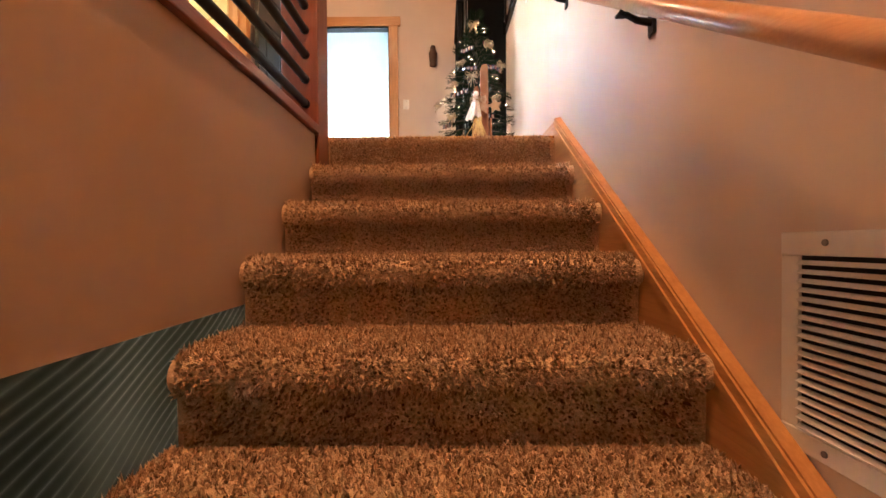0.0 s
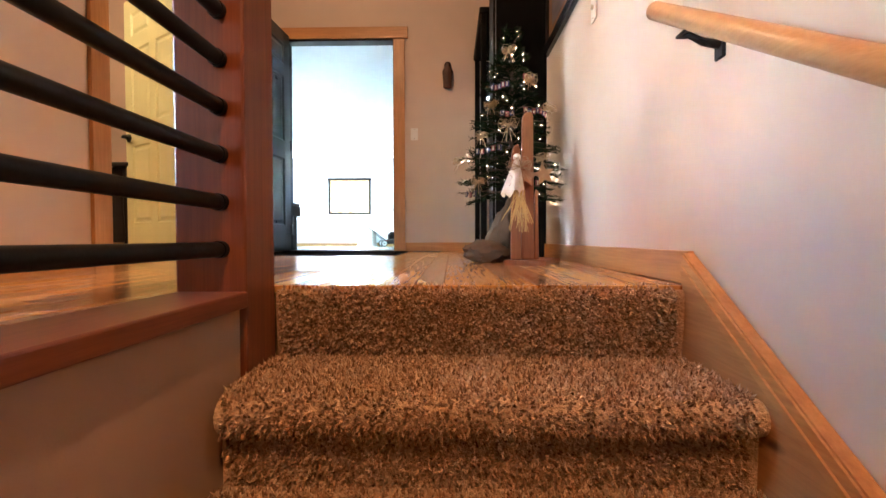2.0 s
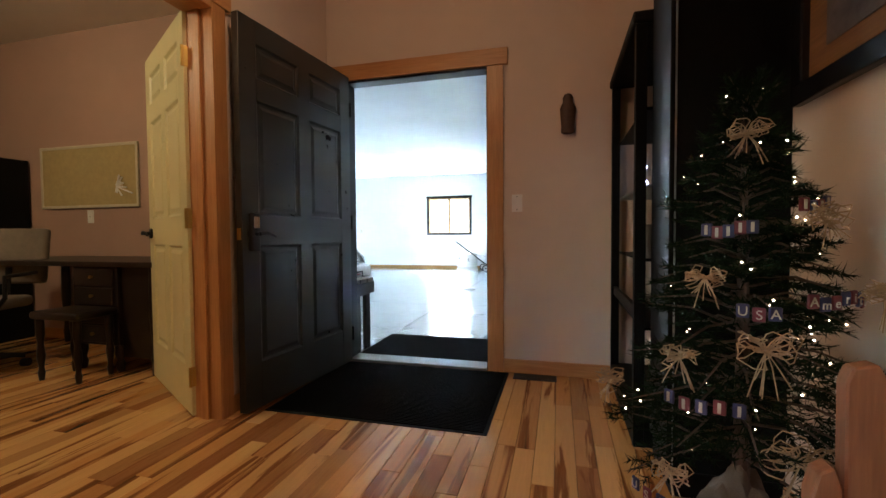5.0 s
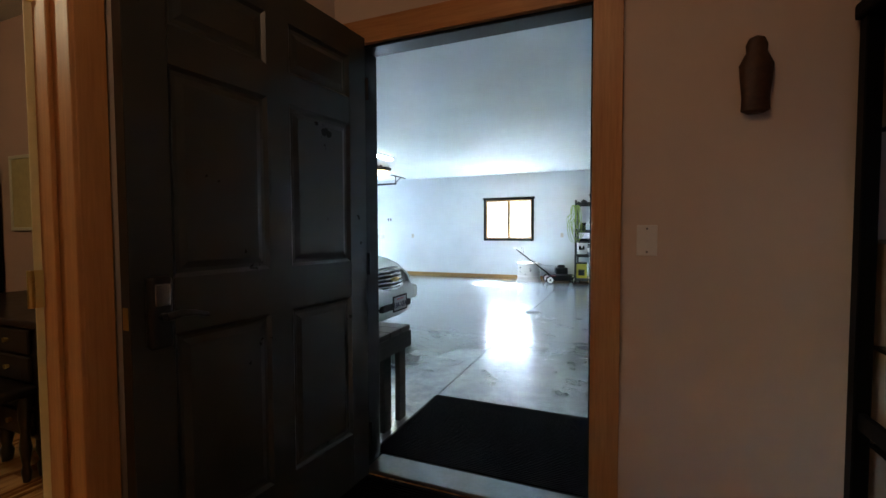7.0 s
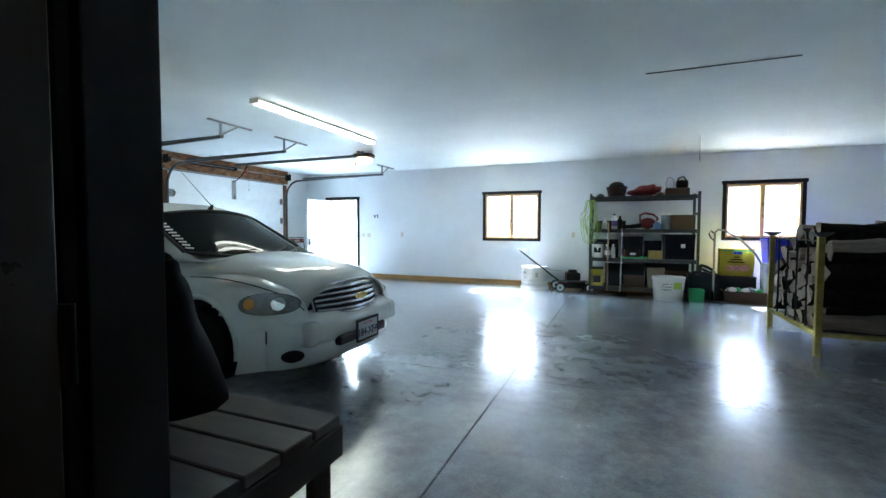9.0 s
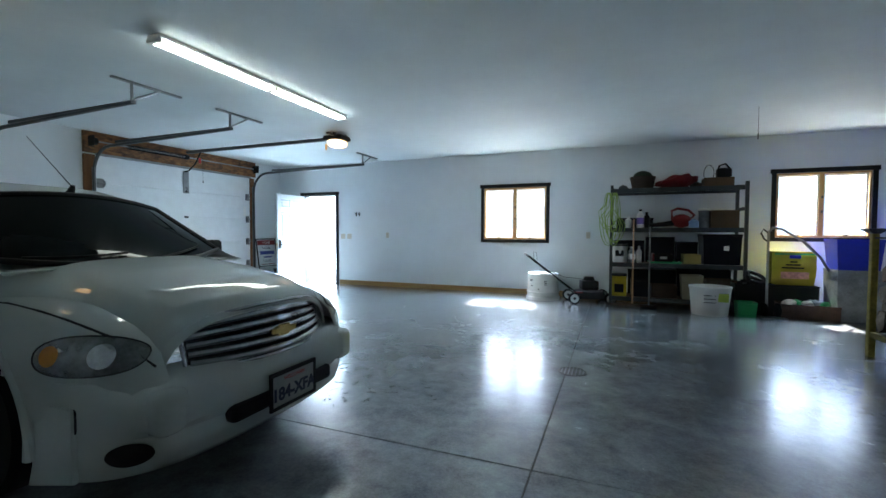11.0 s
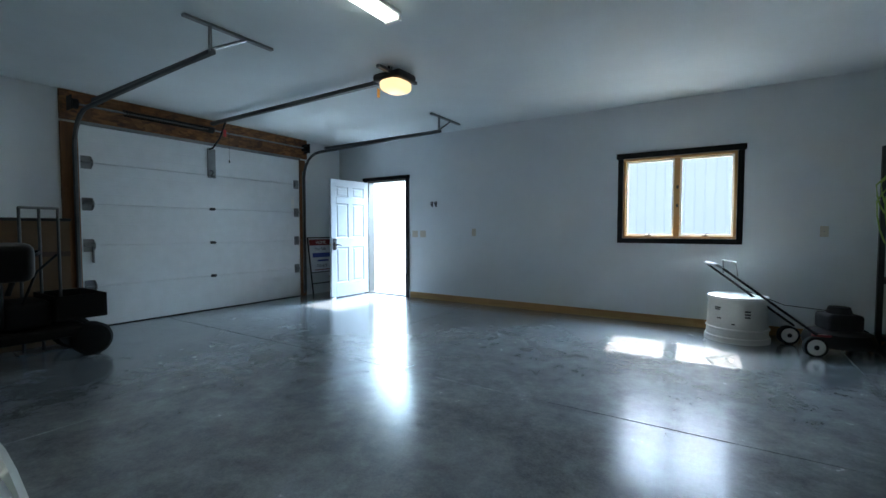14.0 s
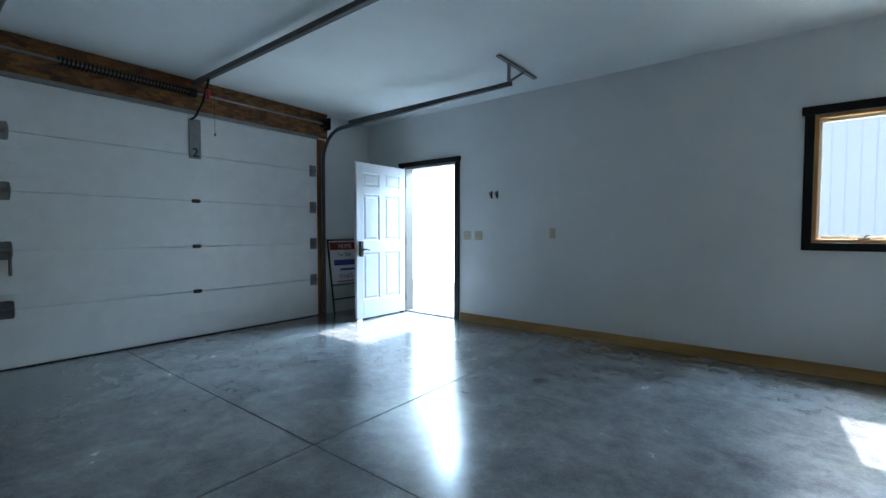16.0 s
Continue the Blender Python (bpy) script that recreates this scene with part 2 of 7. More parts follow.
BLACK_METAL = surface("black_metal", (0.004, 0.004, 0.0045), 0.45, 0.0, 0.2, spec=0.2)
BLACK_WOOD = surface("black_painted_wood", (0.003, 0.003, 0.003), 0.55, 0.0, 0.25, spec=0.12)
DARK_TRIM = surface("dark_trim_paint", (0.006, 0.0065, 0.007), 0.5, 0.0, 0.2, spec=0.25)
GALV = surface("galvanised_steel", (0.24, 0.25, 0.26), 0.38, 0.9, 0.15, 12)
CHROME = surface("chrome", (0.75, 0.76, 0.77), 0.12, 1.0, 0.04, relief=0)
WHITE_PLASTIC = surface("white_plastic", (0.78, 0.77, 0.74), 0.4, 0, 0.04)
DOOR_GREY = surface("grey_door_paint", (0.024, 0.026, 0.023), 0.30, 0, 0.06, relief=0)
DOOR_CREAM = surface("cream_door_paint", (0.66, 0.60, 0.33), 0.42, 0, 0.05, relief=0.05)
DOOR_WHITE = surface("white_door_paint", (0.52, 0.55, 0.60), 0.4, 0, 0.05)
PANEL_WHITE = surface("garage_door_steel", (0.70, 0.73, 0.75), 0.42, 0.0, 0.05)
RUBBER = surface("black_rubber", (0.006, 0.007, 0.0075), 0.85, 0, 0.3, spec=0.15)
MAT_PILE = surface("black_mat_pile", (0.004, 0.004, 0.0045), 0.95, 0, 0.4, 20, 300, 0.8, spec=0.03)
PLATE_IVORY = surface("ivory_plate", (0.58, 0.52, 0.42), 0.4, 0, 0.04)
HANDLE = surface("dark_bronze", (0.010, 0.009, 0.0085), 0.4, 0.1, 0.2)
BRASS = surface("brass", (0.55, 0.38, 0.12), 0.36, 0.9, 0.1)
GLASS = glass("clear_glass")
GRASS = surface("lawn", (0.09, 0.12, 0.045), 0.9, 0, 0.3, 0.6, 30, 0.5)
# pale ground made up to reflect sun into the garage and read white
APRON = surface("pale_bounce_ground", (0.55, 0.54, 0.50), 0.9, 0, 0.1, 3, 60, 0.5)
# the siding gives off its own glow instead of being lit by day
SIDING = glow("glowing_siding", (0.56, 0.74, 1.0), 0.235)
# glowing sheet for the daylight glare seen past the outside door
GLARE = glow("white_glare_glow", (0.60, 0.82, 1.0), 2.6)
# ribs glow slightly weaker so they read as shaded lines
SIDING_RIB = glow("glowing_siding_rib", (0.53, 0.72, 1.0), 0.205)

# ---- mesh helpers ----


def box(bm, x0, x1, y0, y1, z0, z1, bevel=0.0, seg=1):
    t = bmesh.new()
    bmesh.ops.create_cube(t, size=1)
    bmesh.ops.transform(t, matrix=Matrix.Translation(((x0 + x1) / 2, (y0 + y1) / 2, (z0 + z1) / 2)) @ Matrix.Diagonal((abs(x1 - x0), abs(y1 - y0), abs(z1 - z0), 1)), verts=t.verts)
    if bevel:
        bmesh.ops.bevel(t, geom=t.edges[:], offset=bevel, segments=seg, profile=0.5, affect="EDGES")
    merge(bm, t)
    return bm


def merge(bm, t, m=None):
    if m is not None:
        bmesh.ops.transform(t, matrix=m, verts=t.verts)
    tmp = bpy.data.meshes.new("tmp")
    t.to_mesh(tmp)
    t.free()
    bm.from_mesh(tmp)
    bpy.data.meshes.remove(tmp)
    return bm


def rod(bm, a, b, r0, r1=None, seg=12, caps=True):
    a, b = Vector(a), Vector(b)
    t = bmesh.new()
    bmesh.ops.create_cone(t, cap_ends=caps, segments=seg, radius1=r0, radius2=r0 if r1 is None else r1, depth=(b - a).length)
    q = (b - a).to_track_quat("Z", "Y").to_matrix().to_4x4()
    merge(bm, t, Matrix.Translation((a + b) / 2) @ q)
    return bm


def pipe(bm, pts, r, seg=8, closed=False):
    """A round bar bent along points."""
    pts = [Vector(q) for q in pts]
    rings = []
    up = Vector((0.13, 0.21, 0.97))
    for i, q in enumerate(pts):
        d = (pts[min(i + 1, len(pts) - 1)] - pts[max(i - 1, 0)]).normalized()
        s = d.cross(up)
        s = s.normalized() if s.length > 1e-4 else Vector((1, 0, 0))
        u = s.cross(d)
        rr = r[i] if isinstance(r, (list, tuple)) else r
        rings.append([bm.verts.new(q + (s * math.cos(k * math.tau / seg) + u * math.sin(k * math.tau / seg)) * rr) for k in range(seg)])
    for a, b in zip(rings, rings[1:]):
        for k in range(seg):
            bm.faces.new((a[k], a[(k + 1) % seg], b[(k + 1) % seg], b[k]))
    bm.faces.new(rings[0][::-1])
    bm.faces.new(rings[-1])
    return bm


def lathe(bm, prof, seg=24, centre=(0, 0, 0)):
    """Turns a profile of (radius, height) round the upright axis."""
    cx, cy, cz = centre
    rings = [[bm.verts.new((cx + r * math.cos(k * math.tau / seg), cy + r * math.sin(k * math.tau / seg), cz + z)) for k in range(seg)] for r, z in prof]
    for a, b in zip(rings, rings[1:]):
        for k in range(seg):
            bm.faces.new((a[k], a[(k + 1) % seg], b[(k + 1) % seg], b[k]))
    bm.faces.new(rings[0][::-1])
    bm.faces.new(rings[-1])
    return bm


def extrude_outline(bm, pts, axis, a0, a1):
    """A flat outline given in the two other axes, pulled from a0 to a1 along axis."""
    def at(p, a):
        u, v = p
        return {"x": (a, u, v), "y": (u, a, v), "z": (u, v, a)}[axis]
    va = [bm.verts.new(at(p, a0)) for p in pts]
    vb = [bm.verts.new(at(p, a1)) for p in pts]
    bm.faces.new(va)
    bm.faces.new(vb[::-1])
    n = len(pts)
    for i in range(n):
        bm.faces.new((va[i], vb[i], vb[(i + 1) % n], va[(i + 1) % n]))
    return bm


def finish(bm, name, mat, smooth=False):
    bmesh.ops.recalc_face_normals(bm, faces=bm.faces)
    me = bpy.data.meshes.new(name)
    bm.to_mesh(me)
    bm.free()
    me.materials.append(mat)
    if smooth:
        me.polygons.foreach_set("use_smooth", [True] * len(me.polygons))
        me.set_sharp_from_angle(angle=radians(38))
    return me


def part(name, bm, mat, parent=None, label="", smooth=False):
    ob = new(name, finish(bm, name, mat, smooth))
    if parent is not None:
        ob.parent = parent
    if label:
        tagged(ob, label)
    return ob


def thing(name, m, label, category, group="", kind=""):
    ob = new(name)
    ob.empty_display_size = 0.1
    ob.matrix_world = m
    return tagged(ob, label, category, group, kind)


def solid(name, mat, boxes, label="", category="", kind="", bevel=0.0):
    bm = bmesh.new()
    for b in boxes:
        box(bm, *b, bevel)
    return tagged(part(name, bm, mat), label, category, "", kind)


def wall_with_holes(name, mat, axis, a0, a1, u0, u1, z0, z1, holes, label):
    """A wall between a0 and a1 across its thickness, from u0 to u1 along it, with openings (u, u, z, z)."""
    bm = bmesh.new()
    us = sorted({u0, u1, *[h[0] for h in holes], *[h[1] for h in holes]})
    for ua, ub in zip(us, us[1:]):
        cut = sorted([(h[2], h[3]) for h in holes if h[0] <= ua + 1e-6 and h[1] >= ub - 1e-6])
        z = z0
        for ca, cb in cut + [(z1, z1)]:
            if ca - z > 1e-4:
                if axis == "y":
                    box(bm, ua, ub, a0, a1, z, ca)
                else:
                    box(bm, a0, a1, ua, ub, z, ca)
            z = cb
    bmesh.ops.remove_doubles(bm, verts=bm.verts, dist=1e-5)
    return tagged(part(name, bm, mat), label, "wall", "", "structure")

# ---- house structure ----
HW = 0.475          # face of the wall beside the stair
Y1 = 5.65           # hall face of the wall to the garage
YG0 = 5.755         # garage face of it
YG = 15.155         # far garage wall
ZG = -0.105         # garage slab
XG = -9.2           # wall with the overhead doors
CG = 2.66           # garage ceiling
CH = 2.72           # hall ceiling
STEP_Y = [2.60, 2.30, 2.00, 1.70, 1.40, 1.19, 0.97, 0.74]
STEP_Z = [-0.010, -0.192, -0.372, -0.552, -0.732, -0.912, -1.097, -1.282]
LAND = -1.467

wall_with_holes("wall_north", HALL_PAINT, "y", Y1, YG0 - 0.05, -2.03, 0.62, -0.1, CH, [(-1.775, -0.68, -0.1, 2.06)], "pinkish cream painted plaster wall round the garage doorway")
wall_with_holes("wall_north_garage_side", GARAGE_PAINT, "y", YG0 - 0.05, YG0, XG - 0.2, 4.4, -0.3, CG, [(-1.775, -0.68, -0.3, 2.06)], "white painted garage wall beside the house door")
solid("wall_east", HALL_PAINT, [(HW, 0.62, -1.2, Y1, -1.6, CH)], "cream painted plaster wall beside the carpeted stair", "wall", "structure")
wall_with_holes("wall_west", HALL_PAINT, "x", -1.97, -1.90, -1.2, Y1, 0, CH, [(3.62, 4.56, 0, 2.06), (1.95, 2.55, 0.45, 1.4)], "cream painted wall with the office doorway")
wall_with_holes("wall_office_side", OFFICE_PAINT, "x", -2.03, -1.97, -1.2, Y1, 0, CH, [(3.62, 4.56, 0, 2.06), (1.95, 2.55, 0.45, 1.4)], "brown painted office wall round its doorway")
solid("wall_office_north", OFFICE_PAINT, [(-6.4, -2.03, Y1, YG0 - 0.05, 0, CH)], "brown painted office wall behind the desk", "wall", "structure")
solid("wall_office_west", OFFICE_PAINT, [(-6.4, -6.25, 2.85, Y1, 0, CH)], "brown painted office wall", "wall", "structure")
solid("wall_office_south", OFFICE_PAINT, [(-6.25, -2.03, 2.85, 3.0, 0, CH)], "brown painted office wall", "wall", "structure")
solid("wall_south", HALL_PAINT, [(-2.03, 0.62, -1.35, -1.2, -1.6, CH)], "cream painted wall behind the stair", "wall", "structure")
solid("ceiling", HALL_CEILING, [(-6.4, 0.62, -1.35, YG0 - 0.05, CH, CH + 0.1)], "off-white painted hall ceiling", "ceiling", "structure")
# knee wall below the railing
solid("wall_knee", KNEE_SHADE, [(-0.75, -0.64, -1.2, 2.64, -0.672, -0.032)], "side of the stair opening, wall paint darkened to tan for shade", "wall", "structure")
solid("stair_carcass", surface("raw_ply", (0.2, 0.13, 0.07), 0.8), [(-0.64, HW, 2.637, 2.655, -0.4, -0.022)], "plywood face under the top step", "trim", "structure")
solid("wall_lower", surface("green_sheeting", (0.12, 0.13, 0.10), 0.2, 0, 0.2, 3, 40, 0.3), [(-1.5, -1.42, -1.2, 2.6, LAND, -0.672)], "dull green wall of the lower level", "wall", "structure")
solid("floor_lower", CONCRETE, [(-1.5, HW, -1.2, 2.6, LAND - 0.1, LAND)], "grey floor of the lower level", "floor", "structure")
solid("subfloor", surface("subfloor", (0.3, 0.2, 0.1), 0.8), [(-6.25, -0.75, -1.2, Y1, -0.12, -0.022), (-0.75, HW, 2.64, Y1, -0.12, -0.022)], "plywood under the boards", "floor", "structure")

# ---- garage structure ----
W1 = (-4.0, -2.77, 0.96, 1.98)
W2 = (0.84, 2.03, 1.03, 2.05)
EXD = (-8.47, -7.56, ZG, 1.96)
wall_with_holes("wall_garage_north", GARAGE_PAINT, "y", YG, YG + 0.18, XG - 0.2, 4.4, ZG - 0.2, CG, [W1, W2, EXD], "white painted garage wall with two windows and a door")
D1 = (6.55, 9.75)
D2 = (11.05, 14.2)
DT = 2.28
wall_with_holes("wall_garage_west", GARAGE_PAINT, "x", XG - 0.2, XG - 0.001, YG0, YG, ZG - 0.2, CG, [(D1[0], D1[1], ZG - 0.2, DT), (D2[0], D2[1], ZG - 0.2, DT)], "white painted garage wall with two overhead doors")
solid("wall_garage_east", GARAGE_PAINT, [(4.2, 4.4, YG0, YG, ZG - 0.2, CG)], "white painted garage wall", "wall", "structure")
solid("ceiling_garage", CEILING_PAINT, [(XG - 0.2, 4.4, YG0 - 0.05, YG + 0.18, CG, CG + 0.12)], "white painted garage ceiling", "ceiling", "structure")
solid("ground", GRASS, [(-400, 400, YG + 0.18, 600, ZG - 0.5, ZG - 0.12)], "sunlit lawn outside the garage", "ground", "structure")
solid("driveway", APRON, [(-14, 8, YG + 0.19, 23.9, ZG - 0.2, ZG - 0.03)], "added pale ground behind the garage that bounces sunlight in", "driveway", "structure")

# ---- stair ----


def step_profile(y, z, rise=0.185, back=0.30, flush=False):
    """Side outline of a carpeted step with a rolled nosing; a flush one ends in a plain rounded edge."""
    if flush:
        return [(y + back + 0.03, z - rise), (y + 0.022, z - rise), (y + 0.008, z - 0.1), (y + 0.004, z - 0.03), (y + 0.006, z - 0.012), (y + 0.012, z - 0.003), (y + 0.022, z), (y + back + 0.03, z)]
    pts = [(y + back + 0.03, z - rise), (y + 0.035, z - rise), (y + 0.032, z - 0.075)]
    for k in range(9):
        a = radians(250 - k * 20)
        pts.append((y + 0.034 + 0.034 * math.cos(a), z - 0.036 + 0.036 * math.sin(a)))
    pts.append((y + back + 0.03, z))
    return pts


def pile(path, x0, x1, count, rng, length=0.0075):
    """Twisted tufts standing on a surface that follows a side outline."""
    path = np.array(path)
    seg = np.diff(path, axis=0)
    ln = np.hypot(seg[:, 0], seg[:, 1])
    cum = np.concatenate([[0], np.cumsum(ln)])
    s = rng.random(count) * cum[-1]
    i = np.clip(np.searchsorted(cum, s) - 1, 0, len(seg) - 1)
    f = ((s - cum[i]) / ln[i])[:, None]
    p = path[i] + seg[i] * f
    nrm = np.stack([-seg[i, 1], seg[i, 0]], 1) / ln[i][:, None]
    base = np.stack([x0 + rng.random(count) * (x1 - x0), p[:, 0], p[:, 1]], 1)
    n3 = np.stack([np.zeros(count), nrm[:, 0], nrm[:, 1]], 1)
    lean = rng.normal(0, 0.6, (count, 3))
    tip = base + (n3 + lean) * (length * (0.6 + 0.7 * rng.random(count)))[:, None]
    r = 0.0021 + 0.0014 * rng.random(count)
    side = np.cross(n3, rng.normal(0, 1, (count, 3)))
    side /= np.linalg.norm(side, axis=1)[:, None] + 1e-9
    other = np.cross(n3, side)
    base = base - n3 * 0.003
    mid = (base + tip) / 2 + rng.normal(0, 0.0015, (count, 3))
    v = [base + side * r[:, None], base + (-0.5 * side + 0.87 * other) * r[:, None], base + (-0.5 * side - 0.87 * other) * r[:, None]]
    w = [mid + side * (r * 1.25)[:, None], mid + (-0.5 * side + 0.87 * other) * (r * 1.25)[:, None], mid + (-0.5 * side - 0.87 * other) * (r * 1.25)[:, None]]
    verts = np.stack([*v, *w, tip], 1).reshape(-1, 3)
    k = np.arange(count)[:, None] * 7
    quads = [(0, 1, 4, 3), (1, 2, 5, 4), (2, 0, 3, 5)]
    tris = [(3, 4, 6), (4, 5, 6), (5, 3, 6)]
    faces = [tuple(r) for q in quads for r in (k + np.array(q)).tolist()] + [tuple(r) for q in tris for r in (k + np.array(q)).tolist()]
    me = bpy.data.meshes.new("pile")
    me.from_pydata(verts.tolist(), [], faces)
    me.materials.append(CARPET)
    return me


rng = np.random.default_rng(4)
XL, XR = -0.615, 0.415
for k, (y, z) in enumerate(zip(STEP_Y, STEP_Z)):
    t = thing("stair_step", pose(0, y, z), "brown speckled carpeted stair step with a rolled nosing", "stair step", "flight of carpeted steps")
    back = 0.02 if k == 0 else (STEP_Y[k - 1] - y)
    nxt = STEP_Z[k + 1] if k + 1 < len(STEP_Z) else LAND
    prof = step_profile(0, 0, z - nxt + 0.02, back, k == 0)
    bm = extrude_outline(bmesh.new(), prof, "x", XL - 0.01, 0.436)
    part("tread_body", bm, CARPET, t)
    run = prof[1:-1] + [(back + 0.02, 0.0)]
    if k < 6:
        tuft = new("carpet_pile", pile(run, XL, XR, 21000 if 0 < k < 5 else 14000, rng))
        tuft.parent = t
        tagged(tuft, "brown and beige twisted carpet pile", kind="stuff")
        for xe, sgn in ((XL, -1), (XR, 1)):
            if k == 0:
                continue
            edge = pile([(0.02, -0.07), (0.03, 0.0), (back, 0.0)], xe - 0.002, xe + 0.002, 1200, rng, 0.009)
            rim = new("carpet_edge", edge)
            rim.parent = t
            tagged(rim, kind="stuff")

# skirt board on the wall, handrail and brackets
bm = bmesh.new()
sl = 0.663
top = lambda y: 0.088 - sl * (2.63 - y)
extrude_outline(bm, [(2.63, -0.4), (2.63, 0.088), (0.3, top(0.3)), (0.3, top(0.3) - 0.5)], "x", 0.437, HW - 0.001)
bmesh.ops.bevel(bm, geom=bm.edges[:], offset=0.005, segments=2, affect="EDGES")
skirt = tagged(part("stair_skirt", bm, PINE_Y), "knotty pine skirt board beside the steps", "trim", "", "structure")
bm = extrude_outline(bmesh.new(), [(2.62, top(2.62) - 0.03), (0.3, top(0.3) - 0.03), (0.3, top(0.3) - 0.05), (2.62, top(2.62) - 0.05)], "x", 0.431, 0.4365)
part("bead", bm, PINE_Y, skirt)

rail = thing("handrail", pose(0.405, 1.92, 0.256), "round varnished wooden handrail on black wall brackets", "handrail")
bm = pipe(bmesh.new(), [(0, -1.7 + 0.25 * k, 0.63 * (-1.7 + 0.25 * k)) for k in range(11)], 0.024, 16)
part("rail", bm, RAIL_WOOD, rail, smooth=True)
for y in (0.62, -0.18, -0.98):
    z = 0.63 * y
    bm = bmesh.new()
    pipe(bm, [(0.0, y + 0.02, z - 0.024), (0.008, y, z - 0.042), (0.028, y - 0.008, z - 0.058), (0.066, y - 0.012, z - 0.066)], [0.009, 0.008, 0.009, 0.011], 8)
    box(bm, -0.014, 0.014, y - 0.02, y + 0.04, z - 0.03, z - 0.022, 0.002)
    box(bm, 0.061, 0.07, y - 0.03, y + 0.006, z - 0.10, z - 0.04, 0.003)
    part("bracket", bm, BLACK_METAL, rail, "black cast metal bracket", True)

# return air grille in the wall
g = thing("air_grille", pose(HW, 1.08, -0.665), "white louvred metal return air grille screwed to the wall", "vent")
bm = bmesh.new()
for b in ((-0.006, 0, -0.205, 0.205, 0.135, 0.172), (-0.006, 0, -0.205, 0.205, -0.172, -0.138), (-0.0055, 0, 0.168, 0.205, -0.138, 0.135), (-0.0055, 0, -0.205, -0.168, -0.138, 0.135)):
    box(bm, *b, 0.002)
part("grille_frame", bm, WHITE_PLASTIC, g)
# thin black sheet gives the louvre gaps their shade, no duct behind
part("dark_back", box(bmesh.new(), -0.001, -0.0005, -0.168, 0.168, -0.138, 0.135), BLACK_METAL, g, "black sheet for the shade between the louvres")
for k in range(19):
    z = -0.132 + k * 0.0142
    bm = extrude_outline(bmesh.new(), [(-0.011, z - 0.001), (-0.0095, z - 0.0028), (-0.0015, z + 0.0022), (-0.003, z + 0.0042)], "y", -0.168, 0.168)
    part("louvre", bm, WHITE_PLASTIC, g)
for z in (0.155, -0.156):
    for y in (0.12, -0.12):
        part("screw", rod(bmesh.new(), (-0.0085, y, z), (-0.004, y, z), 0.005, seg=10), GALV, g)

# railing of the stair opening
r = thing("stair_railing", pose(-0.68, 2.44, 0.0), "black round metal bars between reddish oak posts", "railing")
part("oak_post", box(bmesh.new(), -0.105, 0.055, 0.0, 0.16, -0.2, CH, 0.006, 2), OAK_Z, r, "square reddish oak post")
part("oak_post", box(bmesh.new(), -0.105, 0.055, -3.6, -3.45, 0.005, 1.1, 0.006, 2), OAK_Z, r, "square reddish oak post")
part("oak_cap", box(bmesh.new(), -0.10, 0.06, -3.45, 0.0, -0.03, 0.006, 0.004, 2), OAK_Y, r, "reddish oak cap board")
for k in range(9):
    z = 0.10 + 0.1055 * k
    part("bar", rod(bmesh.new(), (0, -3.45, z), (0, 0.0, z), 0.0165, seg=14), BLACK_METAL, r, smooth=True)
    part("bar_collar", rod(bmesh.new(), (0, -0.014, z), (0, 0.0, z), 0.0195, seg=14), BLACK_METAL, r, smooth=True)

# draped ribbed sheet and cable beneath the stair's side
bm = bmesh.new()
ny, nz = 300, 170
grid = []
for i in range(ny):
    row = []
    for j in range(nz):
        y = 0.1 + 2.3 * i / (ny - 1)
        z = -0.66 - 0.72 * j / (nz - 1)
        u = y * 0.62 - z * 0.78 + 0.10 * math.sin(y * 2.6)
        x = -0.78 - 0.10 * (j / (nz - 1)) + 0.0034 * math.sin((u + 0.02 * math.sin(z * 9 + y * 3)) * math.tau / 0.03) + 0.03 * math.sin(y * 4.0 + z * 3.0) + 0.02 * noise.noise((y * 3, z * 3, 0))
        row.append(bm.verts.new((x, y, z)))
    grid.append(row)
for a, b in zip(grid, grid[1:]):
    for j in range(nz - 1):
        bm.faces.new((a[j], b[j], b[j + 1], a[j + 1]))
bmesh.ops.solidify(bm, geom=bm.faces[:], thickness=0.004)
tagged(part("plastic_sheet", bm, surface("ribbed_plastic", (0.020, 0.025, 0.016), 0.5, 0, 0.3, 5, 50, 0.0, spec=0.15), smooth=True), "dull green ribbed plastic sheeting hung below the knee wall", "plastic sheet")
bm = pipe(bmesh.new(), [(-0.70 + 0.03 * math.sin(k * 0.6), 1.0 + 0.045 * k, -0.93 - 0.09 * abs(math.sin(k * 0.35 + 0.4)) - 0.02 * k) for k in range(12)], 0.009, 8)
tagged(part("cable", bm, RUBBER, smooth=True), "black rubber cable hanging under the stair", "cable")

# ---- doors and trim of the hall ----


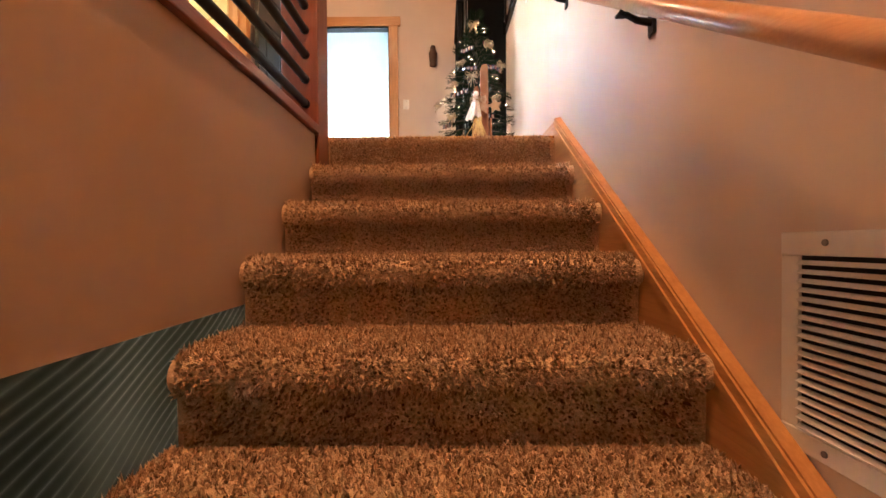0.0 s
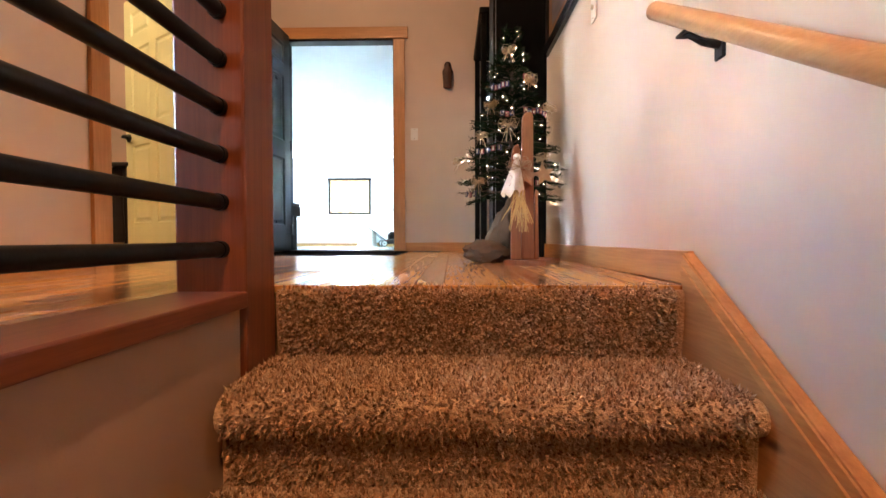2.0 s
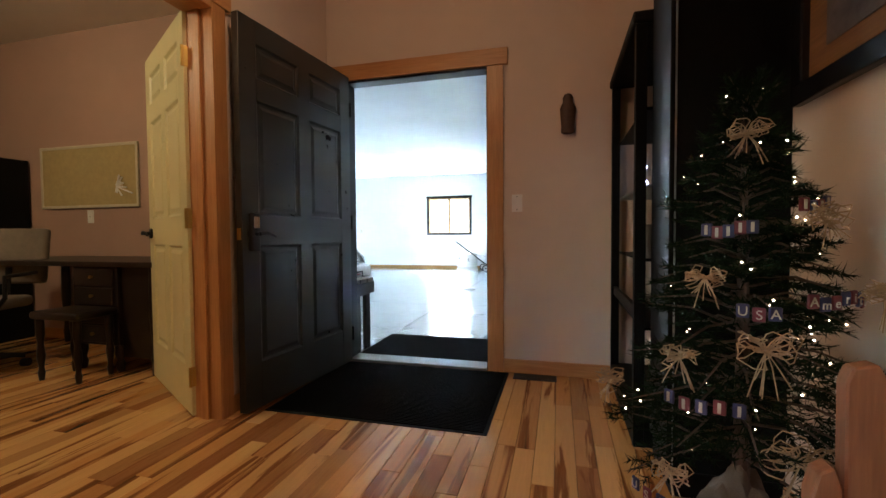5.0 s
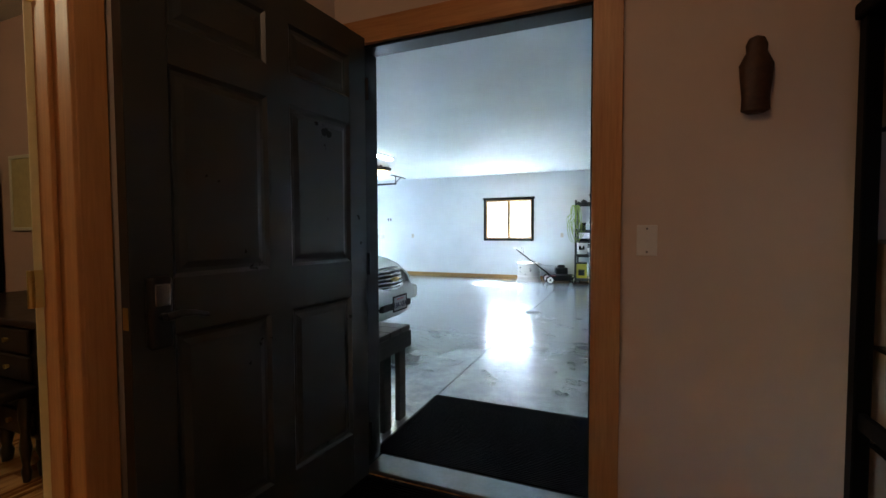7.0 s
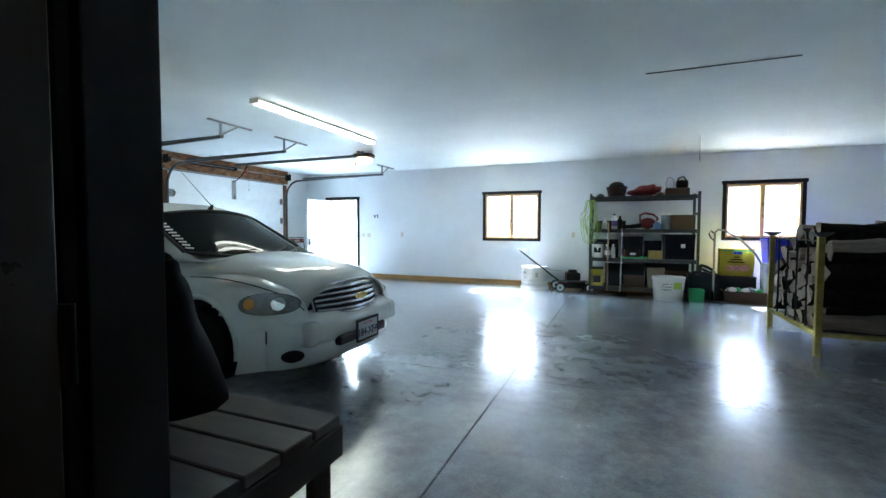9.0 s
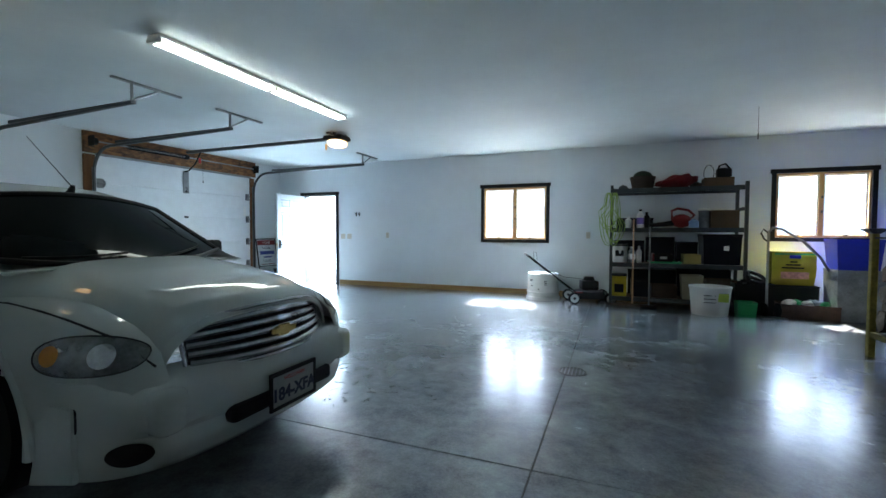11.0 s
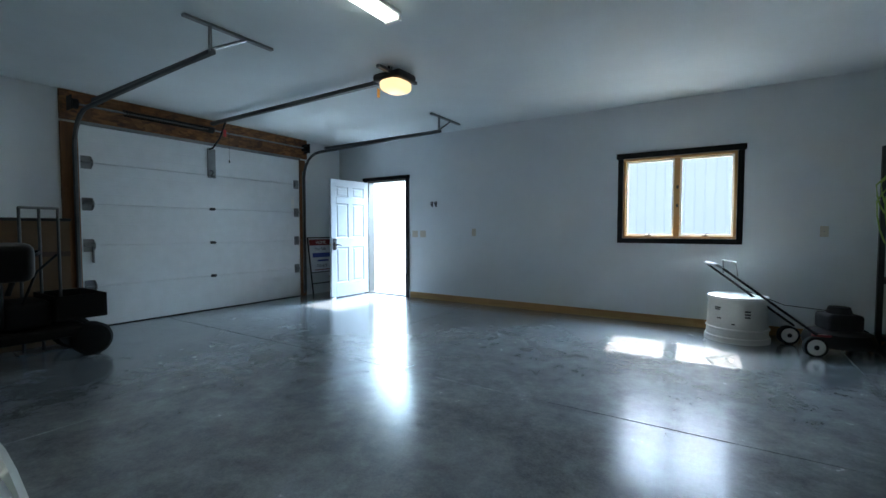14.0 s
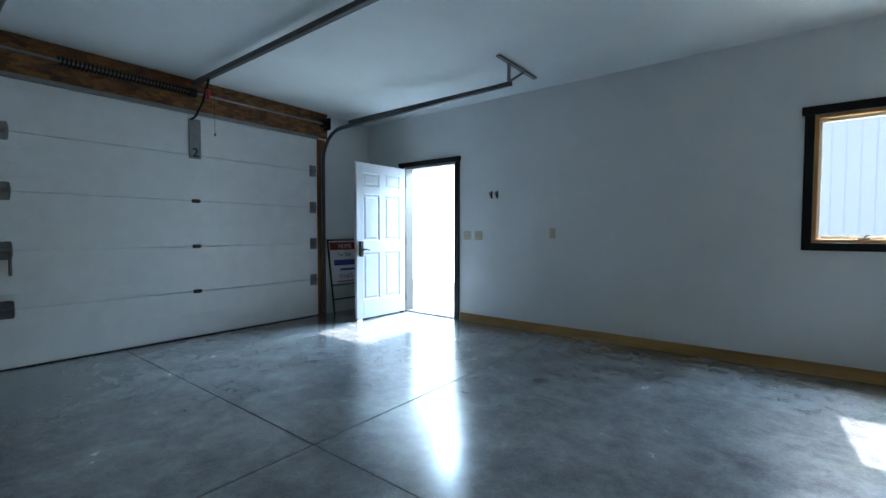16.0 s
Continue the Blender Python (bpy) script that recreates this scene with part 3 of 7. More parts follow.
def six_panel(name, w, h, m, mat, label, lever_z, handle_label="dark bronze lever handle", keypad=False, hinge_z=(0.2, 1.0, 1.8), knob_side=1):
    d = thing(name, m, label, "door")
    t = 0.044
    st, mu = 0.115, 0.10
    zs = [0.0, 0.24, 0.86, 1.02, 1.62, 1.73, h - 0.12, h]
    zs = [z * h / 2.03 if z not in (h, h - 0.12) else z for z in zs]
    bm = bmesh.new()
    box(bm, 0.002, w - 0.002, -t + 0.011, -0.011, 0.002, h - 0.002)
    box(bm, 0, st, -t, 0, 0, h, 0.002)
    box(bm, w - st, w, -t, 0, 0, h, 0.002)
    for a, b in ((0, 1), (2, 3), (4, 5), (6, 7)):
        box(bm, st, w - st, -t, 0, zs[a], zs[b])
    for a, b in ((1, 2), (3, 4), (5, 6)):
        box(bm, w / 2 - mu / 2, w / 2 + mu / 2, -t, 0, zs[a], zs[b])
    part("leaf", bm, mat, d)
    for a, b in ((1, 2), (3, 4), (5, 6)):
        for x0, x1 in ((st, w / 2 - mu / 2), (w / 2 + mu / 2, w - st)):
            bm = bmesh.new()
            for s in (1, -1):
                yo = 0.0 if s == 1 else -t
                e = 0.012
                lo = [(x0, zs[a]), (x1, zs[a]), (x1, zs[b]), (x0, zs[b])]
                rings = []
                for inset, dep in ((0.0, 0.0005), (e, 0.0105), (e + 0.012, 0.0105), (e + 0.032, 0.003)):
                    rings.append([bm.verts.new((x + (inset if x == x0 else -inset), yo - s * dep, z + (inset if z == zs[a] else -inset))) for x, z in lo])
                for p, q in zip(rings, rings[1:]):
                    for i in range(4):
                        bm.faces.new((p[i], p[(i + 1) % 4], q[(i + 1) % 4], q[i]))
                bm.faces.new(rings[-1])
            part("panel", bm, mat, d)
    for s, yo in ((1, 0.0), (-1, -t)):
        hb = bmesh.new()
        hx = w - 0.065
        if keypad and s == 1:
            box(hb, hx - 0.032, hx + 0.032, yo, yo + 0.03, lever_z - 0.09, lever_z + 0.11, 0.012, 3)
        rod(hb, (hx, yo, lever_z), (hx, yo + s * 0.012, lever_z), 0.032, seg=20)
        rod(hb, (hx, yo + s * 0.01, lever_z), (hx, yo + s * 0.05, lever_z), 0.011, seg=12)
        pipe(hb, [(hx, yo + s * 0.05, lever_z), (hx - 0.04, yo + s * 0.054, lever_z + 0.006), (hx - 0.08, yo + s * 0.05, lever_z), (hx - 0.12, yo + s * 0.046, lever_z - 0.012)], [0.012, 0.011, 0.009, 0.007], 10)
        part("lever_handle", hb, HANDLE, d, handle_label, True)
    if keypad:
        part("keypad", box(bmesh.new(), w - 0.085, w - 0.045, 0.0305, 0.034, lever_z + 0.03, lever_z + 0.09, 0.003), CHROME, d, "small silver keypad window")
    eb = box(bmesh.new(), w, w + 0.0015, -0.034, -0.01, lever_z - 0.03, lever_z + 0.03)
    part("latch_plate", eb, BRASS, d)
    for z in hinge_z:
        hb = rod(bmesh.new(), (-0.006, 0.006, z - 0.05), (-0.006, 0.006, z + 0.05), 0.008, seg=10)
        box(hb, -0.0045, -0.0005, -0.036, 0.004, z - 0.05, z + 0.05)
        part("hinge", hb, BRASS if mat is DOOR_CREAM else BLACK_METAL, d)
    return d


six_panel("entry_door", 1.0, 2.03, pose(-1.70, 5.60, 0.012, 0, 0, -95.3), DOOR_GREY, "dark grey six panel steel door standing open into the hall", 0.92, keypad=True)
six_panel("office_door", 0.91, 2.03, pose(-2.045, 4.52, 0.012, 0, 0, 149), DOOR_CREAM, "pale yellow six panel wooden door standing open into the office", 0.93)


def trim(name, mat, b, label, bevel=0.003):
    return tagged(part(name, box(bmesh.new(), *b, bevel, 2), mat), label, "trim", "", "structure")


CL = "knotty pine door casing"
trim("casing_side", PINE_Z, (-0.715, -0.608, Y1 - 0.02, Y1 - 0.0005, 0, 2.03), CL)
# same casing coloured dark, for the shade behind the open door
trim("casing_side", DARK_TRIM, (-1.80, -1.752, Y1 - 0.02, Y1 - 0.0005, 0, 2.03), CL)
trim("casing_head", PINE_X, (-1.86, -0.578, Y1 - 0.026, Y1 - 0.0005, 2.031, 2.14), CL)
for b in ((-0.722, -0.681, Y1 + 0.001, YG0 + 0.005, -0.1, 2.019), (-1.774, -1.735, Y1 + 0.001, YG0 + 0.005, -0.1, 2.019), (-1.774, -0.681, Y1 + 0.001, YG0 + 0.005, 2.02, 2.059)):
    trim("door_jamb", DARK_TRIM, b, "dark painted jamb of the garage doorway")
for b in ((-0.680, -0.60, YG0 + 0.001, YG0 + 0.014, ZG, 2.03), (-1.86, -1.776, YG0 + 0.001, YG0 + 0.014, ZG, 2.03), (-1.89, -0.57, YG0 + 0.001, YG0 + 0.016, 2.031, 2.13)):
    trim("casing_garage", DARK_TRIM, b, "dark painted casing on the garage side")
trim("threshold", GALV, (-1.734, -0.723, Y1 - 0.03, YG0 + 0.02, 0.0, 0.018), "brushed aluminium door threshold", 0.006)
solid("sill", CONCRETE, [(-1.774, -0.681, Y1, YG0, -0.1, -0.0005)], "concrete sill under the threshold", "sill", "structure")
# office doorway
trim("casing_side", PINE_Z, (-1.899, -1.878, 4.545, 4.62, 0, 2.06), CL)
trim("casing_side", PINE_Z, (-1.899, -1.878, 3.53, 3.635, 0, 2.06), CL)
trim("casing_head", PINE_Y, (-1.899, -1.874, 3.50, 4.66, 2.061, 2.16), CL)
trim("door_jamb", PINE_Z, (-2.05, -1.88, 4.535, 4.562, 0, 2.06), "knotty pine jamb of the office doorway")
trim("door_stop", PINE_Z, (-1.99, -1.95, 4.522, 4.534, 0, 2.05), "pine door stop")
trim("door_jamb", PINE_Z, (-2.05, -1.88, 3.618, 3.645, 0, 2.06), "knotty pine jamb of the office doorway")
trim("door_jamb", PINE_Y, (-2.05, -1.88, 3.645, 4.535, 2.03, 2.06), "knotty pine jamb of the office doorway")
BL = "knotty pine baseboard"
trim("baseboard", PINE_X, (-0.607, 0.06, Y1 - 0.016, Y1 - 0.0005, 0, 0.088), BL)
trim("baseboard", PINE_Y, (HW - 0.018, HW - 0.0005, 2.632, 4.39, 0, 0.09), BL)
trim("baseboard", PINE_Y, (-1.899, -1.884, -1.2, 3.529, 0, 0.09), BL)
trim("baseboard", PINE_Y, (-1.899, -1.884, 4.621, 5.55, 0, 0.09), BL)
trim("baseboard", PINE_X, (-6.2, -2.04, Y1 - 0.016, Y1 - 0.0005, 0, 0.09), BL)

# mats
for n, b, lab in (("doormat", (-1.755, -0.57, 4.69, 5.61, 0.0, 0.009), "black ribbed doormat inside the garage door"), ("garage_mat", (-1.92, -0.62, 5.96, 6.9, ZG, ZG + 0.011), "black rubber mat on the garage slab")):
    t = thing(n, pose((b[0] + b[1]) / 2, (b[2] + b[3]) / 2, b[4]), lab, "mat")
    w, h, th = (b[1] - b[0]) / 2, (b[3] - b[2]) / 2, b[5] - b[4]
    part("backing", box(bmesh.new(), -w, w, -h, h, 0, th * 0.5, 0.002), RUBBER, t)
    bm = bmesh.new()
    k = -h + 0.02
    while k < h - 0.02:
        box(bm, -w + 0.02, w - 0.02, k, k + 0.012, th * 0.4, th)
        k += 0.016
    tagged(part("ribbing", bm, MAT_PILE, t), kind="stuff")


def wall_plate(m, label, kind="switch", gang=1, mat=WHITE_PLASTIC):
    t = thing("wall_" + kind, m, label, kind)
    w = 0.035 + 0.023 * (gang - 1)
    part("plate", box(bmesh.new(), -w, w, -0.006, 0, -0.057, 0.057, 0.003, 2), mat, t)
    for g in range(gang):
        x = (g - (gang - 1) / 2) * 0.046
        if kind == "switch":
            part("toggle", box(bmesh.new(), x - 0.005, x + 0.005, -0.018, -0.005, -0.004, 0.014, 0.002), mat, t)
        else:
            for z in (-0.02, 0.02):
                part("socket", box(bmesh.new(), x - 0.016, x + 0.016, -0.008, -0.005, z - 0.014, z + 0.014, 0.004, 2), mat, t)
    for z in (-0.043, 0.043) if kind == "switch" else (0,):
        part("screw", rod(bmesh.new(), (0, -0.0075, z), (0, -0.005, z), 0.004, seg=8), GALV, t)
    return t


wall_plate(pose(-0.52, Y1, 1.125), "white single toggle light switch on the hall wall")
wall_plate(pose(HW, 3.45, 1.15, 0, 0, -90), "white toggle light switch above the stair")
wall_plate(pose(-4.24, Y1, 1.10), "white power socket below the cork board", "outlet")

# floor vent by the garage wall
t = thing("floor_vent", pose(-0.40, 5.56, 0.0), "dark brown slotted metal floor vent", "vent")
part("vent_frame", box(bmesh.new(), -0.135, 0.135, -0.055, 0.055, 0, 0.004, 0.001), HANDLE, t)
for k in range(14):
    part("slat", box(bmesh.new(), -0.12 + k * 0.0178, -0.112 + k * 0.0178, -0.045, 0.045, 0.004, 0.007), HANDLE, t)

# carved figure on the wall: one plain shape
bm = bmesh.new()
prof = [(0.025, 0.0), (0.042, 0.01), (0.04, 0.05), (0.046, 0.11), (0.05, 0.16), (0.036, 0.19), (0.03, 0.2), (0.032, 0.225), (0.022, 0.248), (0.004, 0.255)]
lathe(bm, prof, 16)
bmesh.ops.transform(bm, matrix=Matrix.Diagonal((1, 0.5, 1, 1)), verts=bm.verts)
ob = part("wall_figurine", bm, surface("dark_carved_wood", (0.06, 0.025, 0.012), 0.5, 0, 0.3, 30), smooth=True)
ob.matrix_world = pose(-0.2, Y1 - 0.025, 1.55)
tagged(ob, "small dark carved wooden figure hung on the wall", "figurine")

# ---- black cabinets by the hall wall ----
t = thing("tall_cabinet", pose(0.30, 4.55, 0), "tall black painted wooden cabinet behind the small tree", "cabinet")
part("body", box(bmesh.new(), -0.165, 0.174, -0.14, 0.16, 0.0, 2.35, 0.003), BLACK_WOOD, t)
part("plinth", box(bmesh.new(), -0.172, 0.174, -0.147, 0.16, 0.0, 0.09, 0.003), BLACK_WOOD, t)
part("door", box(bmesh.new(), -0.185, -0.166, -0.138, 0.158, 0.1, 2.33, 0.003), BLACK_WOOD, t)
part("edge_strip", box(bmesh.new(), -0.1705, -0.1655, -0.145, -0.141, 0.1, 2.33), GALV, t, "thin pale metal edge strip")
t = thing("curio_cabinet", pose(0.27, 5.17, 0), "black glazed display cabinet with glass shelves", "cabinet")
for x in (-0.19, 0.18):
    for y in (-0.40, 0.42):
        part("corner_post", box(bmesh.new(), x - 0.022, x + 0.022, y - 0.022, y + 0.022, 0, 1.8, 0.003), BLACK_WOOD, t)
part("back_panel", box(bmesh.new(), 0.17, 0.2, -0.378, 0.398, 0.1, 1.8), BLACK_WOOD, t)
part("base", box(bmesh.new(), -0.21, 0.2, -0.42, 0.44, 0, 0.12, 0.004), BLACK_WOOD, t)
part("crown", box(bmesh.new(), -0.225, 0.2, -0.43, 0.45, 1.8, 1.85, 0.01, 2), BLACK_WOOD, t)
part("mid_rail", box(bmesh.new(), -0.2, -0.18, -0.378, 0.398, 0.55, 0.6), BLACK_WOOD, t)
for z in (0.5, 0.8, 1.12, 1.45):
    part("shelf", box(bmesh.new(), -0.17, 0.168, -0.377, 0.397, z, z + 0.012), GALV if z == 1.12 else BLACK_WOOD, t, "pale glass shelf edge" if z == 1.12 else "")
pane = part("side_pane", box(bmesh.new(), -0.165, 0.155, -0.41, -0.406, 0.13, 1.79), GLASS, t, "clear glass side")
pane.visible_shadow = False
dec = thing("shelf_letters", pose(0.2, 4.86, 1.132), "silver blue letter ornaments on the shelf, their glitter done as glow", "ornament")
# beads glow by themselves where glitter would catch the light
gl = glow("glowing_beads", (0.5, 0.65, 1.0), 1.2)
for k in range(3):
    bm = bmesh.new()
    for j in range(9):
        a = j * 0.7
        bmesh.ops.create_icosphere(bm, subdivisions=1, radius=0.0042, matrix=Matrix.Translation((-0.09 + k * 0.055 + 0.016 * math.cos(a), 0.0, 0.012 + 0.009 * j)))
    part("beaded_letter", bm, gl, dec)
bm = lathe(bmesh.new(), [(0.03, 0), (0.034, 0.02), (0.03, 0.1), (0.018, 0.13), (0.018, 0.15)], 14)
ob = part("vase", bm, surface("smoky_glaze", (0.16, 0.15, 0.14), 0.36), smooth=True)
ob.matrix_world = pose(0.14, 4.9, 0.812)
tagged(ob, "small grey glazed vase on the shelf", "vase")

# framed picture over the baseboard wall
t = thing("framed_picture", pose(HW, 3.9, 1.66), "large picture in a black frame with a brown inner mat", "picture")
fr = bmesh.new()
W, H = 0.46, 0.35
for b in ((-0.035, -0.002, -W, W, H - 0.06, H), (-0.035, -0.002, -W, W, -H, -H + 0.06), (-0.0345, -0.002, -W, -W + 0.06, -H + 0.06, H - 0.06), (-0.0345, -0.002, W - 0.06, W, -H + 0.06, H - 0.06)):
    box(fr, *b, 0.006, 2)
part("picture_frame", fr, surface("black_gloss_frame", (0.006, 0.006, 0.008), 0.2), t)
part("mat_board", box(bmesh.new(), -0.012, -0.003, -W + 0.055, W - 0.055, -H + 0.055, H - 0.055), wood("picture_mat", (0.14, 0.06, 0.02), (0.3, 0.15, 0.06), "y", 0.5), t, "brown wooden inner mat")
part("print", box(bmesh.new(), -0.015, -0.0125, -W + 0.15, W - 0.15, -H + 0.13, H - 0.13), surface("faded_print", (0.10, 0.09, 0.10), 0.4, 0, 0.8, 9, 25), t, "dark faded print")

# unseen fixtures added for the ceiling lamps
for x, y, z in ((-0.9, 2.6, CH), (-3.6, 3.4, CH)):
    t = thing("ceiling_light", pose(x, y, z), "unseen round brushed metal ceiling light", "light")
    part("canopy", rod(bmesh.new(), (0, 0, -0.03), (0, 0, 0), 0.09, seg=20), GALV, t)
    part("bulb_holder", rod(bmesh.new(), (0, 0, -0.07), (0, 0, -0.03), 0.02, seg=12), WHITE_PLASTIC, t)

# ---- garage floor: slab panels between sawn joints ----
slab = tagged(part("floor_garage", box(bmesh.new(), XG - 0.2, 4.4, YG0 - 0.05, YG + 0.3, ZG - 0.15, ZG - 0.008), surface("joint_dirt", (0.03, 0.03, 0.03), 0.9)), "polished grey concrete garage slab with sawn joints", "floor", "", "structure")
xs = [XG - 0.2, -6.15, -1.91, 2.3, 4.4]
ys = [YG0 - 0.05, 8.88, 11.95, YG + 0.3]
for x0, x1 in zip(xs, xs[1:]):
    for y0, y1 in zip(ys, ys[1:]):
        part("slab_panel", box(bmesh.new(), x0 + 0.004, x1 - 0.004, y0 + 0.004, y1 - 0.004, ZG - 0.0078, ZG, 0.002), CONCRETE, slab)
t = thing("floor_drain", pose(-1.86, 10.57, ZG), "round dark metal floor drain with slots", "drain")
# flat black disc for the shade of the pit, nothing is sunk
part("drain_pit", rod(bmesh.new(), (0, 0, 0.0005), (0, 0, 0.001), 0.115, seg=32), BLACK_METAL, t)
ring = bmesh.new()
lathe(ring, [(0.122, 0.0005), (0.122, 0.005), (0.110, 0.005), (0.110, 0.0012)], 32)
part("drain_ring", ring, HANDLE, t)
for k in range(7):
    x = -0.09 + 0.03 * k
    h = math.sqrt(0.110 ** 2 - x * x)
    part("drain_bar", box(bmesh.new(), x - 0.005, x + 0.005, -h, h, 0.0012, 0.0045), GALV, t)

# ---- garage trim, windows and door ----
trim("baseboard_garage", TREATED, (-7.47, 4.2, YG - 0.02, YG - 0.0005, ZG, ZG + 0.1), "yellowish pine board along the garage wall")


def garage_window(name, hole, label):
    x0, x1, z0, z1 = hole
    t = thing(name, pose((x0 + x1) / 2, YG, z0), label, "window", "", "structure")
    w, h = (x1 - x0) / 2, z1 - z0
    c = 0.062
    for b in ((-w - c, -w, -0.02, -0.0005, -c, h), (w, w + c, -0.02, -0.0005, -c, h), (-w, w, -0.02, -0.0005, -c, 0.0)):
        part("casing", box(bmesh.new(), *b, 0.003), DARK_TRIM, t, "dark painted casing")
    part("head_casing", box(bmesh.new(), -w - c - 0.02, w + c + 0.02, -0.026, -0.0005, h, h + 0.068, 0.003), DARK_TRIM, t, "dark painted head casing")
    for b in ((-w + 0.001, -w + 0.03, 0.0, 0.12, 0.03, h - 0.03), (w - 0.03, w - 0.001, 0.0, 0.12, 0.03, h - 0.03), (-0.03, 0.03, 0.03, 0.11, 0.03, h - 0.03)):
        part("wood_stile", box(bmesh.new(), *b, 0.003), WINDOW_WOOD, t, "varnished pine frame")
    for b in ((-w + 0.001, w - 0.001, 0.0, 0.12, 0.001, 0.03), (-w + 0.001, w - 0.001, 0.0, 0.12, h - 0.03, h - 0.001)):
        part("wood_rail", box(bmesh.new(), *b, 0.003), WINDOW_WOOD, t, "varnished pine frame")
    for xa, xb in ((-w + 0.03, -0.03), (0.03, w - 0.03)):
        sash = bmesh.new()
        for b in ((xa, xa + 0.022, 0.05, 0.09, 0.03, h - 0.03), (xb - 0.022, xb, 0.05, 0.09, 0.03, h - 0.03), (xa + 0.022, xb - 0.022, 0.05, 0.09, 0.03, 0.055), (xa + 0.022, xb - 0.022, 0.05, 0.09, h - 0.055, h - 0.03)):
            box(sash, *b, 0.002)
        part("sash", sash, WHITE_PLASTIC, t)
        g = part("pane", box(bmesh.new(), xa + 0.02, xb - 0.02, 0.068, 0.072, 0.05, h - 0.05), GLASS, t)
        g.visible_shadow = False
        xm = (xa + xb) / 2
        ck = box(bmesh.new(), xm - 0.035, xm + 0.035, -0.01, 0.012, 0.03, 0.042, 0.004)
        pipe(ck, [(xm, -0.005, 0.042), (xm + 0.015, -0.012, 0.06), (xm + 0.03, -0.012, 0.062)], 0.005)
        part("crank", ck, HANDLE, t, "dark crank handle")
    for z in (0.4, 0.62):
        part("lock_lever", box(bmesh.new(), -0.004, 0.02, 0.012, 0.03, h * z - 0.02, h * z + 0.02, 0.003), HANDLE, t)
    return t


garage_window("window_1", W1, "two pane casement window with dark casing and pine frame")
garage_window("window_2", W2, "two pane casement window with dark casing and pine frame")
x0, x1, z0, z1 = EXD
for b in ((x0 - 0.07, x0, YG - 0.018, YG - 0.0005, ZG, z1), (x1, x1 + 0.07, YG - 0.018, YG - 0.0005, ZG, z1), (x0 - 0.10, x1 + 0.085, YG - 0.024, YG - 0.0005, z1 + 0.0005, z1 + 0.068)):
    trim("casing_exit", DARK_TRIM, b, "dark painted casing of the outside door")
for b in ((x0 + 0.0005, x0 + 0.025, YG, YG + 0.16, ZG, z1 - 0.026), (x1 - 0.025, x1 - 0.0005, YG, YG + 0.16, ZG, z1 - 0.026), (x0 + 0.0005, x1 - 0.0005, YG, YG + 0.16, z1 - 0.025, z1 - 0.0005)):
    trim("jamb_exit", surface("dark_jamb", (0.12, 0.11, 0.10), 0.5), b, "painted jamb of the outside door")
trim("threshold_exit", GALV, (x0 + 0.03, x1 - 0.03, YG + 0.0, YG + 0.17, ZG, ZG + 0.02), "metal threshold of the outside door", 0.005)
six_panel("outside_door", 0.89, 2.02, pose(x0 + 0.035, YG - 0.025, ZG + 0.02, 0, 0, -91), DOOR_WHITE, "white six panel steel door standing open to daylight", 0.90, keypad=True)
wedge = extrude_outline(bmesh.new(), [(0, 0), (0.12, 0), (0.12, 0.012), (0, 0.03)], "y", -0.02, 0.02)
ob = part("door_wedge", wedge, WHITE_PLASTIC)
ob.matrix_world = pose(-8.44, 14.3, ZG, 0, 0, -60)
tagged(ob, "pale wedge holding the outside door", "door wedge")
for x in (-7.37, -7.20):
    wall_plate(pose(x, YG, 1.0), "ivory double toggle switch plate on the garage wall", "switch", 2, PLATE_IVORY)
wall_plate(pose(-6.21, YG, 1.03), "ivory socket plate on the garage wall", "outlet", 1, PLATE_IVORY)
wall_plate(pose(-2.0, YG, 1.05), "ivory socket plate on the garage wall", "outlet", 1, PLATE_IVORY)
for x in (-7.01, -6.93):
    t = thing("coat_hook", pose(x, YG, 1.5), "small dark metal coat hook", "hook")
    bm = box(bmesh.new(), -0.014, 0.014, -0.006, 0, -0.045, 0.045, 0.003)
    part("plate", bm, HANDLE, t)
    part("prong", pipe(bmesh.new(), [(0, -0.004, 0.0), (0, -0.03, -0.015), (0, -0.045, 0.005), (0, -0.05, 0.03)], 0.006), HANDLE, t)

# ---- overhead doors, tracks and openers ----


# galvanised steel again, dull and darkened for metal against the light
TRACK_STEEL = surface("dull_backlit_steel", (0.075, 0.08, 0.085), 0.5, 0.6, 0.2, 12)


